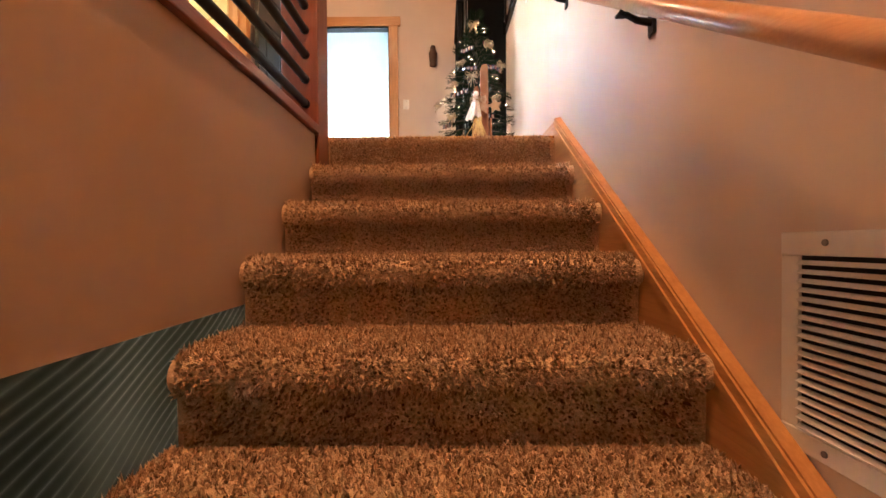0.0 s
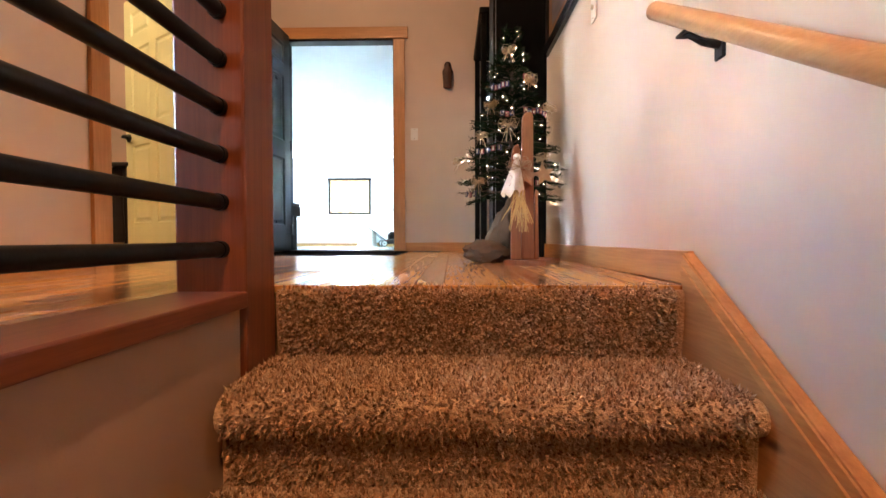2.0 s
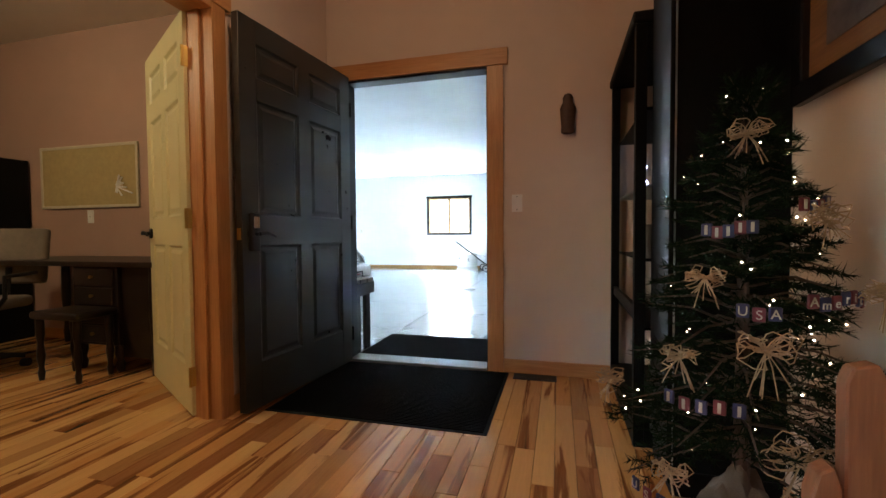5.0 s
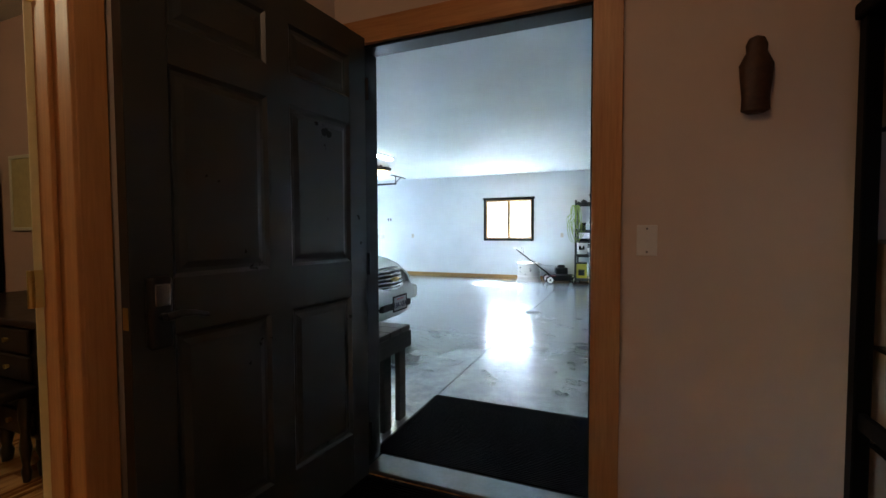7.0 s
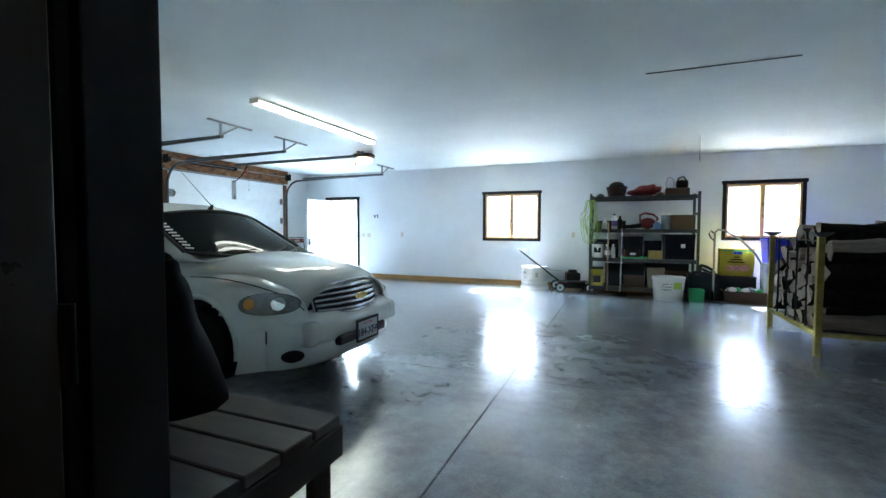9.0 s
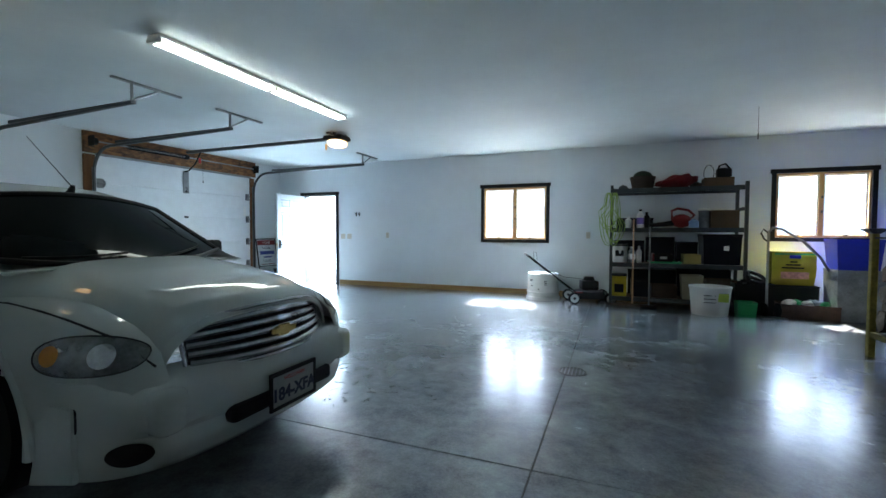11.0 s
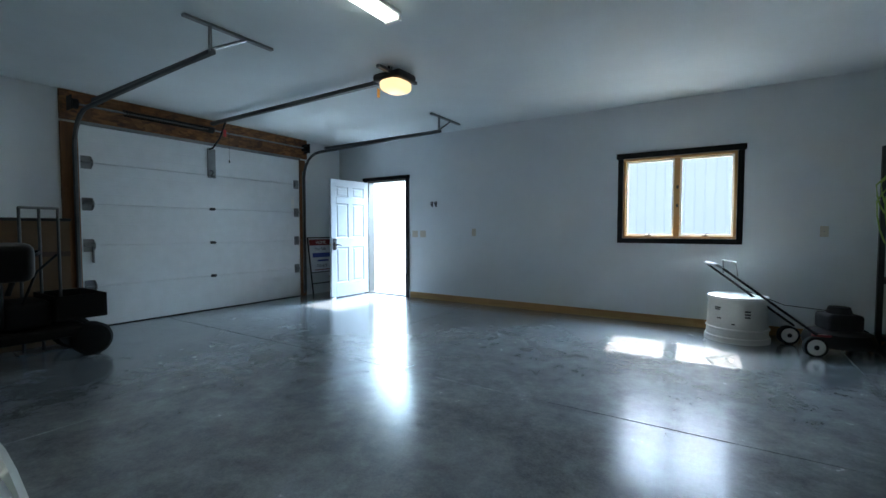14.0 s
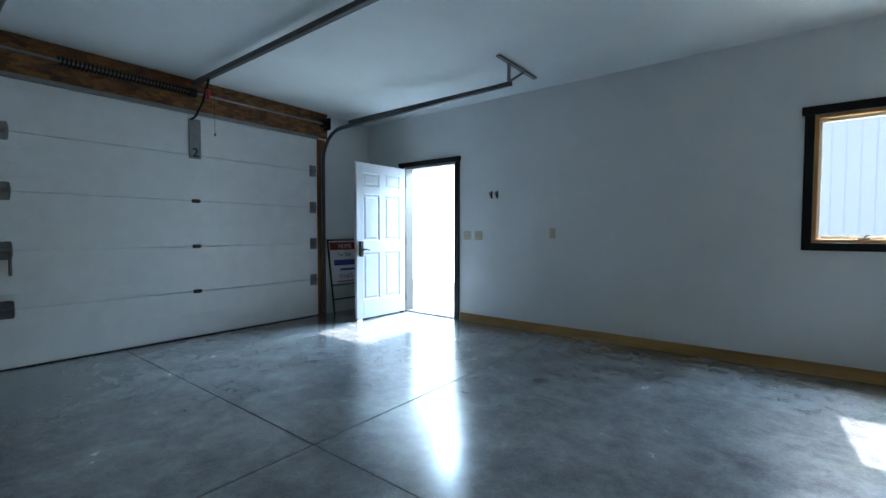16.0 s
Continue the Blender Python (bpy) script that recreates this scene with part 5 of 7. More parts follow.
def inlay(centre, out, hw, hh, lift, dome=0.0, power=2.0, turn=0.0):
    """An oval panel that follows the front end, and the loop of its rim."""
    out = Vector(out).normalized()
    u = out.cross(Vector((0, 0, 1))).normalized()
    v = u.cross(out)
    bm = bmesh.new()
    rows = []
    for r in range(9):
        f = r / 8
        ring = []
        for q in range(36):
            a = math.tau * q / 36
            ca, sa = math.cos(a), math.sin(a)
            du = hw * f * math.copysign(abs(ca) ** (2 / power), ca)
            dv = hh * f * math.copysign(abs(sa) ** (2 / power), sa)
            du, dv = du * math.cos(turn) - dv * math.sin(turn), du * math.sin(turn) + dv * math.cos(turn)
            ring.append(touch(Vector(centre) + u * du + v * dv, out, lift + dome * (1 - f * f)))
        rows.append([bm.verts.new(p) for p in ring])
    rim = ring + ring[:1]
    for r0, r1 in zip(rows, rows[1:]):
        for q in range(36):
            bm.faces.new((r0[q], r0[(q + 1) % 36], r1[(q + 1) % 36], r1[q]))
    return bm, rim


for s in (1, -1):
    part("fog_lamp", inlay((-0.20, s * 0.69, 0.30), (0.66, s * 0.74, 0.05), 0.085, 0.048, 0.004)[0], CAR_BLACK, car, "black fog lamp recess", True)
    part("bumper_marker", inlay((-0.37, s * 0.79, 0.45), (0.35, s * 1.0, 0), 0.02, 0.05, 0.004, 0, 5)[0], CAR_BLACK, car)
    part("overrider", box(bmesh.new(), -0.20, -0.05, s * 0.52, s * 0.67, 0.36, 0.555, 0.05, 4), CAR_WHITE, car, "", True)
    # headlamp: an oval lens that wraps round the wing
    HO = (0.45, s * 0.85, 0.27)
    lens, rim = inlay((-0.385, s * 0.735, 0.69), HO, 0.235, 0.082, 0.006, 0.012, 2.3)
    part("headlamp", lens, LAMP_LENS, car, "oval clear headlamp", True)
    part("lamp_seal", pipe(bmesh.new(), rim, 0.0035, 6), CAR_BLACK, car)
    part("reflector", inlay((-0.31, s * 0.705, 0.69), HO, 0.055, 0.05, 0.018)[0], BOWL, car, "bright reflector bowl", True)
    part("indicator", inlay((-0.52, s * 0.795, 0.69), HO, 0.045, 0.042, 0.016)[0], AMBER_LENS, car, "amber indicator", True)
    mr = bmesh.new()
    box(mr, -0.06, 0.06, -0.10, 0.10, -0.065, 0.065, 0.03, 4)
    bmesh.ops.translate(mr, vec=(-1.74, s * 0.97, 1.06), verts=mr.verts)
    box(mr, -1.74, -1.66, s * 0.83, s * 0.93, 1.02, 1.06, 0.01)
    part("door_mirror", mr, CAR_BLACK, car, "black door mirror", True)
    dl = bmesh.new()
    pipe(dl, [skin(HULL, -1.52, s * a, 0.55, 0.9, 0.002) for a in (0.97, 0.9, 0.8, 0.7, 0.6, 0.55)], 0.004, 5)
    part("door_gap", dl, CAR_BLACK, car)
    seam = [(-1.30, 0.70, 0.85), (-1.0, 0.715, 0.87), (-0.73, 0.72, 0.85), (-0.55, 0.715, 0.825), (-0.43, 0.70, 0.795), (-0.33, 0.675, 0.76), (-0.26, 0.645, 0.71), (-0.21, 0.61, 0.65), (-0.19, 0.57, 0.60)]
    sl_ = pipe(bmesh.new(), [touch(Vector((x, s * y, z)), Vector((0.25 if x < -0.4 else 0.6, s * 0.7, 0.7)).normalized(), 0.001) for x, y, z in seam], 0.0055, 6)
    part("bonnet_gap", sl_, CAR_BLACK, car)

# grille with curved bars
gb = bmesh.new()
GW = 0.46


def grille_x(y, z):
    return -0.035 - 0.16 * (abs(y) / 0.5) ** 2 - 0.28 * (z - 0.55)


bk = []
for i in range(17):
    y = -GW + 2 * GW * i / 16
    ztop = 0.815 - 0.055 * (abs(y) / GW) ** 2
    bk.append([gb.verts.new((grille_x(y, z) - 0.008, y, z)) for z in (0.575, ztop)])
for r0, r1 in zip(bk, bk[1:]):
    gb.faces.new((r0[0], r1[0], r1[1], r0[1]))
bmesh.ops.solidify(gb, geom=gb.faces[:], thickness=0.02)
part("grille_back", gb, CAR_BLACK, car)
for k in range(5):
    z = 0.595 + k * 0.047
    hw = GW * (0.97 if k < 4 else 0.9)
    bm = bmesh.new()
    pts = [(grille_x(-hw + 2 * hw * i / 20, z) + 0.006, -hw + 2 * hw * i / 20, z - 0.01 * (abs(-1 + i / 10)) ** 2 * (k - 1)) for i in range(21)]
    pipe(bm, pts, 0.017, 8)
    part("grille_bar", bm, CHROME_BAR, car, "chrome grille bar", True)
rimb = bmesh.new()
loop = [(-GW + 2 * GW * i / 20, 0.825 - 0.055 * abs(-1 + i / 10) ** 2) for i in range(21)] + [(GW - 2 * GW * i / 20, 0.57) for i in range(21)]
pipe(rimb, [(grille_x(y, z) + 0.004, y, z) for y, z in loop + loop[:1]], 0.011, 8)
part("grille_surround", rimb, CHROME_BAR, car, "chrome surround", True)
bd = extrude_outline(bmesh.new(), [(-0.085, 0.668), (-0.03, 0.668), (-0.034, 0.652), (0.03, 0.652), (0.035, 0.668), (0.08, 0.668), (0.088, 0.694), (0.034, 0.694), (0.038, 0.710), (-0.028, 0.710), (-0.032, 0.694), (-0.076, 0.694)], "x", -0.046, -0.027)
bmesh.ops.bevel(bd, geom=bd.edges[:], offset=0.003, segments=1, affect="EDGES")
part("badge", bd, GOLD, car, "plain gold badge")
pl = part("number_plate", box(bmesh.new(), 0.02, 0.03, -0.155, 0.155, 0.315, 0.47, 0.003), CAR_PLATE, car, "white number plate in a dark frame")
fr = bmesh.new()
for b in ((0.018, 0.034, -0.172, 0.172, 0.47, 0.49), (0.018, 0.034, -0.172, 0.172, 0.298, 0.315), (0.018, 0.034, -0.172, -0.155, 0.315, 0.47), (0.018, 0.034, 0.155, 0.172, 0.315, 0.47)):
    box(fr, *b, 0.002)
part("plate_frame", fr, CAR_BLACK, pl)
INK = surface("dark_blue_ink", (0.02, 0.025, 0.06), 0.5)


def lettering(body, size, m, parent, mat, name="lettering", align="CENTER", bold=0.0):
    cu = bpy.data.curves.new(name, "FONT")
    cu.offset = bold
    cu.body, cu.size, cu.extrude, cu.align_x = body, size, 0.0008, align
    ob = new(name, cu)
    cu.materials.append(mat)
    ob.parent = parent
    ob.matrix_local = m
    return ob


lettering("184-XFA", 0.088, pose(0.0312, 0, 0.345, 90, 0, 90), pl, INK, bold=0.0035)
lettering("WISCONSIN", 0.028, pose(0.0312, 0, 0.438, 90, 0, 90), pl, surface("red_ink", (0.4, 0.03, 0.03), 0.5))
# aerial, wipers, sun strip decal
ae = rod(bmesh.new(), (-1.87, 0, 1.445), (-1.83, 0, 1.505), 0.03, 0.012, 10)
rod(ae, (-1.84, 0, 1.495), (-2.14, -0.10, 1.84), 0.004, 0.002, 6)
part("aerial", ae, CAR_BLACK, car, "black roof aerial")
for y0 in (-0.55, 0.02):
    w = bmesh.new()
    pipe(w, [screen(y0 / 0.7 + 0.085 * q, 0.03 + 0.012 * q, 0.014) for q in range(9)], 0.007, 6)
    part("wiper", w, CAR_BLACK, car)
for k in range(10):
    pa, pb = screen(-0.955, 0.12 + 0.078 * k, 0.004), screen(-0.875, 0.12 + 0.078 * k, 0.004)
    part("decal_bar", rod(bmesh.new(), pa, pb, 0.008, seg=6), WHITE_PLASTIC, car)

# ---- garage: steel shelving and what stands on it ----
NAVY = surface("navy_plastic", (0.005, 0.006, 0.012), 0.45, spec=0.25)
BEIGE = surface("beige_plastic", (0.28, 0.25, 0.18), 0.5)
RED = surface("red_plastic_gloss", (0.19, 0.010, 0.010), 0.35)
GREEN = surface("green_plastic", (0.02, 0.30, 0.10), 0.4)
YELLOW = surface("yellow_plastic", (0.42, 0.32, 0.015), 0.4)
BLUE = surface("blue_plastic", (0.015, 0.03, 0.45), 0.35)
CARD = surface("cardboard", (0.10, 0.06, 0.03), 0.8, 0, 0.15)
BROWN = surface("brown_wicker", (0.05, 0.024, 0.014), 0.7, 0, 0.3, 30)
CLEAR = surface("clear_tote", (0.20, 0.22, 0.23), 0.2, 0, 0.3, 8)
BROOM_WOOD = wood("broom_handle_wood", (0.36, 0.19, 0.09), (0.5, 0.29, 0.15), "z", 0.5, 14, False)
ROPE = surface("lime_rope", (0.30, 0.42, 0.10), 0.7)
RACK_STEEL = surface("rack_steel", (0.05, 0.054, 0.058), 0.45, 0.4, 0.15)

SX0, SX1, SY0, SY1 = -1.62, 0.30, 14.40, 15.0
SHELVES = [0.05, 0.61, 1.18, 1.82]
rk = thing("storage_shelves", pose(SX0, SY0, ZG), "grey steel four tier storage shelves, fully loaded", "shelves")
for x in (0.0, SX1 - SX0 - 0.04):
    for y in (0.0, SY1 - SY0 - 0.04):
        bm = box(bmesh.new(), x, x + 0.045, y, y + 0.004, 0, 1.98)
        box(bm, x, x + 0.004, y, y + 0.045, 0, 1.98)
        for k in range(24):
            box(bm, x + 0.018, x + 0.028, y - 0.0015, y + 0.0, 0.08 + k * 0.078, 0.115 + k * 0.078)
        part("upright", bm, RACK_STEEL, rk, "slotted steel upright")
for z in SHELVES:
    zl = z - ZG
    part("shelf_board", box(bmesh.new(), 0.045, SX1 - SX0 - 0.045, 0.005, SY1 - SY0 - 0.005, zl - 0.02, zl - 0.002), CARD, rk, "particle board deck")
    for y in (0.004, SY1 - SY0 - 0.045):
        part("beam", box(bmesh.new(), 0.045, SX1 - SX0 - 0.045, y, y + 0.04, zl - 0.07, zl, 0.004), RACK_STEEL, rk, "grey steel beam")
for k in range(9):
    part("brace_hole_strip", box(bmesh.new(), SX1 - SX0 - 0.036, SX1 - SX0 - 0.012, 0.05 + 0.055 * k, 0.07 + 0.055 * k, 1.55, 1.6), RACK_STEEL, rk)


def tub(name, m, r0, r1, h, mat, label, category, lid=None, handle=False, squash=1.0):
    t = thing(name, m, label, category)
    bm = lathe(bmesh.new(), [(r0 * 0.96, 0.0), (r0, 0.01), (r1, h - 0.03), (r1 + 0.008, h - 0.03), (r1 + 0.008, h), (r1 - 0.006, h), (r0 - 0.006, 0.015)], 28)
    bmesh.ops.transform(bm, matrix=Matrix.Diagonal((1, squash, 1, 1)), verts=bm.verts)
    part("shell", bm, mat, t, "", True)
    if lid:
        part("lid", lathe(bmesh.new(), [(r1 + 0.012, h - 0.012), (r1 + 0.012, h + 0.012), (r1 * 0.9, h + 0.018)], 28), lid, t, "", True)
    if handle:
        part("bail", pipe(bmesh.new(), [((r1 + 0.01) * math.cos(a), -0.02 - (r1 + 0.02) * math.sin(a) * 0.35, h - 0.05 - 0.09 * math.sin(a)) for a in [math.pi * q / 12 for q in range(13)]], 0.003, 6), GALV, t)
    return t


def crate(name, b, mat, label, category, lid=None, flare=0.0):
    x0, x1, y0, y1, z0, z1 = b
    t = thing(name, pose((x0 + x1) / 2, (y0 + y1) / 2, z0), label, category)
    w, d, h = (x1 - x0) / 2, (y1 - y0) / 2, z1 - z0
    bm = bmesh.new()
    rings = []
    for s, z in ((1 - flare, 0.0), (1.0, h - 0.02), (1.02, h - 0.02), (1.02, h), (0.97, h), (0.95 - flare, 0.012)):
        rings.append([bm.verts.new((sx * w * s, sy * d * s, z)) for sx, sy in ((-1, -1), (1, -1), (1, 1), (-1, 1))])
    for p, q in zip(rings, rings[1:]):
        for i in range(4):
            bm.faces.new((p[i], p[(i + 1) % 4], q[(i + 1) % 4], q[i]))
    bm.faces.new(rings[0][::-1])
    bm.faces.new(rings[-1])
    bmesh.ops.bevel(bm, geom=bm.edges[:], offset=0.004, segments=2, affect="EDGES")
    part("shell", bm, mat, t)
    if lid:
        part("lid", box(bmesh.new(), -w * 1.04, w * 1.04, -d * 1.04, d * 1.04, h + 0.0005, h + 0.03, 0.01, 2), lid, t)
    return t


def patch(t, x0, x1, y, z0, z1, mat, name="label_patch"):
    return part(name, box(bmesh.new(), x0, x1, y - 0.002, y, z0, z1), mat, t)


Z4, Z3, Z2, Z1 = SHELVES
# top shelf
t = tub("wicker_basket", pose(-1.13, 14.66, Z1), 0.16, 0.19, 0.2, BROWN, "brown wicker basket holding a green ball", "basket")
bm = bmesh.new()
bmesh.ops.create_icosphere(bm, subdivisions=3, radius=0.15, matrix=Matrix.Translation((0, 0, 0.2)) @ Matrix.Diagonal((1, 1, 0.7, 1)))
part("ball", bm, surface("olive_cloth", (0.03, 0.035, 0.018), 0.8, 0, 0.3, 20), t, "olive cloth bundle", True)
bm = bmesh.new()
bmesh.ops.create_icosphere(bm, subdivisions=4, radius=1.0)
for v in bm.verts:
    n = noise.noise(v.co * 2.3) * 0.22
    v.co = Vector((v.co.x * 0.30 * (1 + n), v.co.y * 0.2, max(0.0, (v.co.z * 0.5 + 0.5) * (0.13 + 0.14 * (v.co.x * 0.5 + 0.5)) * (1 + n))))
ob = part("red_tarp", bm, surface("red_cloth", (0.17, 0.008, 0.009), 0.7, 0, 0.2, 14), smooth=True)
ob.matrix_world = pose(-0.64, 14.66, Z1)
tagged(ob, "crumpled red tarpaulin heaped on the top shelf", "tarp")
t = thing("wooden_toolbox", pose(-0.06, 14.66, Z1), "brown wooden tool carrier with a dark chainsaw in it", "toolbox")
part("box_body", box(bmesh.new(), -0.2, 0.2, -0.13, 0.13, 0, 0.14, 0.006), CARD, t)
part("saw_body", box(bmesh.new(), -0.02, 0.18, -0.08, 0.08, 0.14, 0.29, 0.03, 3), CAR_BLACK, t, "", True)
part("saw_handle", pipe(bmesh.new(), [(-0.02, 0, 0.2), (0.02, 0, 0.33), (0.1, 0, 0.36), (0.16, 0, 0.28)], 0.014), CAR_BLACK, t, "", True)
part("wire_loop", pipe(bmesh.new(), [(-0.12 + 0.07 * math.cos(a), 0, 0.22 + 0.13 * math.sin(a)) for a in [math.tau * q / 16 for q in range(17)]], 0.005), CAR_BLACK, t)
for x, w_, h_, m_ in ((-1.42, 0.14, 0.07, RACK_STEEL), (-0.36, 0.18, 0.08, BROWN)):
    bm = bmesh.new()
    bmesh.ops.create_icosphere(bm, subdivisions=3, radius=1.0)
    for v in bm.verts:
        n = noise.noise(v.co * 2.0 + Vector((x * 5, 0, 0))) * 0.3
        v.co = Vector((v.co.x * w_ * 0.5 * (1 + n), v.co.y * 0.1, max(0, v.co.z * h_ * (1 + n))))
    ob = part("rag", bm, m_, smooth=True)
    ob.matrix_world = pose(x, 14.55, Z1)
    tagged(ob, "grey brown rag lying on the top shelf", "rag")
# second shelf
PURPLE = surface("purple_label", (0.16, 0.10, 0.35), 0.5)


def bottle(x, y, z, r, h, mat, cap, label, band=None):
    t = thing("bottle", pose(x, y, z), label, "bottle")
    part("flask", lathe(bmesh.new(), [(r * 0.9, 0), (r, 0.012), (r, h * 0.68), (r * 0.45, h * 0.84), (r * 0.4, h * 0.9)], 18), mat, t, "", True)
    part("cap", lathe(bmesh.new(), [(r * 0.46, h * 0.9), (r * 0.46, h), (r * 0.3, h)], 14), cap, t, "", True)
    if band:
        part("band", lathe(bmesh.new(), [(r * 1.012, h * 0.2), (r * 1.012, h * 0.55)], 18), band, t)
    return t


bottle(-1.16, 14.50, Z2, 0.055, 0.30, WHITE_PLASTIC, CAR_BLACK, "white bottle with a purple label", PURPLE)
bottle(-1.06, 14.60, Z2, 0.05, 0.26, CAR_BLACK, CAR_BLACK, "black plastic bottle on the shelf")
bottle(-1.34, 14.55, Z2, 0.05, 0.19, WHITE_PLASTIC, WHITE_PLASTIC, "small white bottle on the shelf")
crate("small_box", (-1.52, -1.40, 14.5, 14.62, Z2, Z2 + 0.13), NAVY, "small dark box on the shelf", "box")
bl = thing("leaf_blower", pose(-0.56, 14.58, Z2), "red electric leaf blower with a long black nozzle", "leaf blower")
bm = bmesh.new()
bmesh.ops.create_uvsphere(bm, u_segments=18, v_segments=12, radius=1, matrix=Matrix.Translation((0, 0, 0.11)) @ Matrix.Diagonal((0.15, 0.09, 0.11, 1)))
part("fan_housing", bm, RED, bl, "", True)
part("grip", pipe(bmesh.new(), [(-0.13, 0, 0.14), (-0.14, 0, 0.27), (-0.05, 0, 0.31), (0.1, 0, 0.28), (0.18, 0, 0.2), (0.12, 0, 0.12)], 0.022), RED, bl, "", True)
part("nozzle", pipe(bmesh.new(), [(-0.1, 0, 0.08), (-0.25, 0, 0.055), (-0.46, 0, 0.045)], [0.05, 0.04, 0.035], 12), CAR_BLACK, bl, "", True)
bottle(-0.40, 14.46, Z2, 0.07, 0.15, surface("pale_blue", (0.20, 0.33, 0.55), 0.4), WHITE_PLASTIC, "pale blue round container")
tub("glass_jar", pose(-0.25, 14.55, Z2), 0.075, 0.075, 0.28, CLEAR, "cloudy storage jar on the shelf", "jar", WHITE_PLASTIC)
t = crate("cardboard_box", (-0.17, 0.2, 14.45, 14.8, Z2, Z2 + 0.26), CARD, "brown cardboard box on the shelf", "box")
part("flap", box(bmesh.new(), -0.18, 0.18, -0.17, 0.0, 0.262, 0.268), CARD, t)
# third shelf
t = tub("paint_bucket", pose(-1.46, 14.56, Z3), 0.11, 0.12, 0.28, WHITE_PLASTIC, "white plastic bucket with a dark lid", "bucket", CAR_BLACK, True)
patch(t, -0.07, 0.06, -0.113, 0.1, 0.2, CAR_BLACK)
bottle(-1.28, 14.52, Z3, 0.06, 0.26, CLEAR, WHITE_PLASTIC, "cloudy plastic jug on the shelf", WHITE_PLASTIC)
bottle(-1.17, 14.52, Z3, 0.04, 0.27, WHITE_PLASTIC, WHITE_PLASTIC, "white spray bottle on the shelf")
t = crate("tool_case", (-0.97, -0.68, 14.45, 14.7, Z3, Z3 + 0.15), CAR_BLACK, "black tool case with a red end", "tool case")
part("red_end", box(bmesh.new(), -0.152, -0.12, -0.128, 0.1, 0.01, 0.15, 0.005), RED, t)
patch(t, -0.04, 0.06, -0.13, 0.07, 0.11, WHITE_PLASTIC)
crate("green_tray", (-1.02, -0.56, 14.42, 14.8, Z3 - 0.001, Z3 + 0.03), GREEN, "flat green plastic tray", "tray")
crate("yellow_bin", (-0.53, -0.29, 14.45, 14.75, Z3, Z3 + 0.15), surface("dull_yellow", (0.32, 0.24, 0.06), 0.5), "dull yellow plastic bin", "bin")
t = crate("navy_tote", (-0.27, 0.24, 14.43, 14.9, Z3, Z3 + 0.44), NAVY, "dark navy plastic storage tote", "tote", NAVY, 0.06)
patch(t, 0.02, 0.09, -0.238, 0.22, 0.29, WHITE_PLASTIC)
# lowest shelf
t = crate("yellow_tub", (-1.58, -1.35, 14.45, 14.7, Z4, Z4 + 0.33), YELLOW, "yellow square tub with a dark label", "tub", CAR_BLACK)
patch(t, -0.07, 0.07, -0.128, 0.06, 0.2, CAR_BLACK)
crate("dark_box", (-1.28, -1.0, 14.5, 14.85, Z4, Z4 + 0.26), NAVY, "dark box on the lowest shelf", "box")
crate("brown_box", (-0.97, -0.6, 14.5, 14.85, Z4, Z4 + 0.2), BROWN, "brown box on the lowest shelf", "box")
crate("beige_bin", (-0.55, -0.25, 14.45, 14.75, Z4, Z4 + 0.38), BEIGE, "beige plastic waste bin", "bin", None, 0.15)
crate("brown_box", (-0.2, 0.2, 14.5, 14.85, Z4, Z4 + 0.32), BROWN, "brown box on the lowest shelf", "box")
# dark boxes added at the back of the shelves, standing in for shade
for b, lab in (((-1.55, -1.08, 14.72, 14.97, Z3, Z3 + 0.36), "added dark carton in place of shade at the shelf back"), ((-1.05, -0.62, 14.82, 14.98, Z3, Z3 + 0.42), "added tall dark carton in place of shade at the shelf back"),
               ((-0.60, -0.29, 14.77, 14.97, Z3, Z3 + 0.34), "added dark carton in place of shade at the shelf back"), ((-1.32, -0.58, 14.87, 14.98, Z4, Z4 + 0.42), "added wide dark carton in place of shade on the lowest shelf"),
               ((-1.5, -0.95, 14.78, 14.97, Z2, Z2 + 0.17), "added flat dark carton in place of shade at the shelf back"), ((-0.57, 0.2, 14.87, 14.98, Z4, Z4 + 0.45), "added wide dark carton in place of shade on the lowest shelf")):
    t = crate("shade_carton", b, NAVY, lab, "carton")
    part("seam_tape", box(bmesh.new(), -0.02, 0.02, -(b[3] - b[2]) / 2 * 0.9, (b[3] - b[2]) / 2 * 0.9, b[5] - b[4] + 0.0005, b[5] - b[4] + 0.002), BROWN, t)
# on the floor in front
t = tub("white_tub", pose(-0.22, 14.12, ZG), 0.235, 0.27, 0.42, WHITE_PLASTIC, "large round white plastic tub", "tub")
patch(t, 0.06, 0.19, -0.252, 0.22, 0.34, surface("lime_label", (0.4, 0.55, 0.08), 0.5))
for k in range(3):
    patch(t, -0.12, 0.03, -0.258, 0.2 + 0.05 * k, 0.21 + 0.05 * k, CAR_BLACK)
crate("green_bin", (0.10, 0.34, 13.98, 14.2, ZG, ZG + 0.22), GREEN, "small open green plastic bin", "bin", None, 0.1)
crate("black_bin", (0.12, 0.62, 14.24, 14.7, ZG, ZG + 0.46), CAR_BLACK, "black plastic bin on the floor", "bin", None, 0.08)
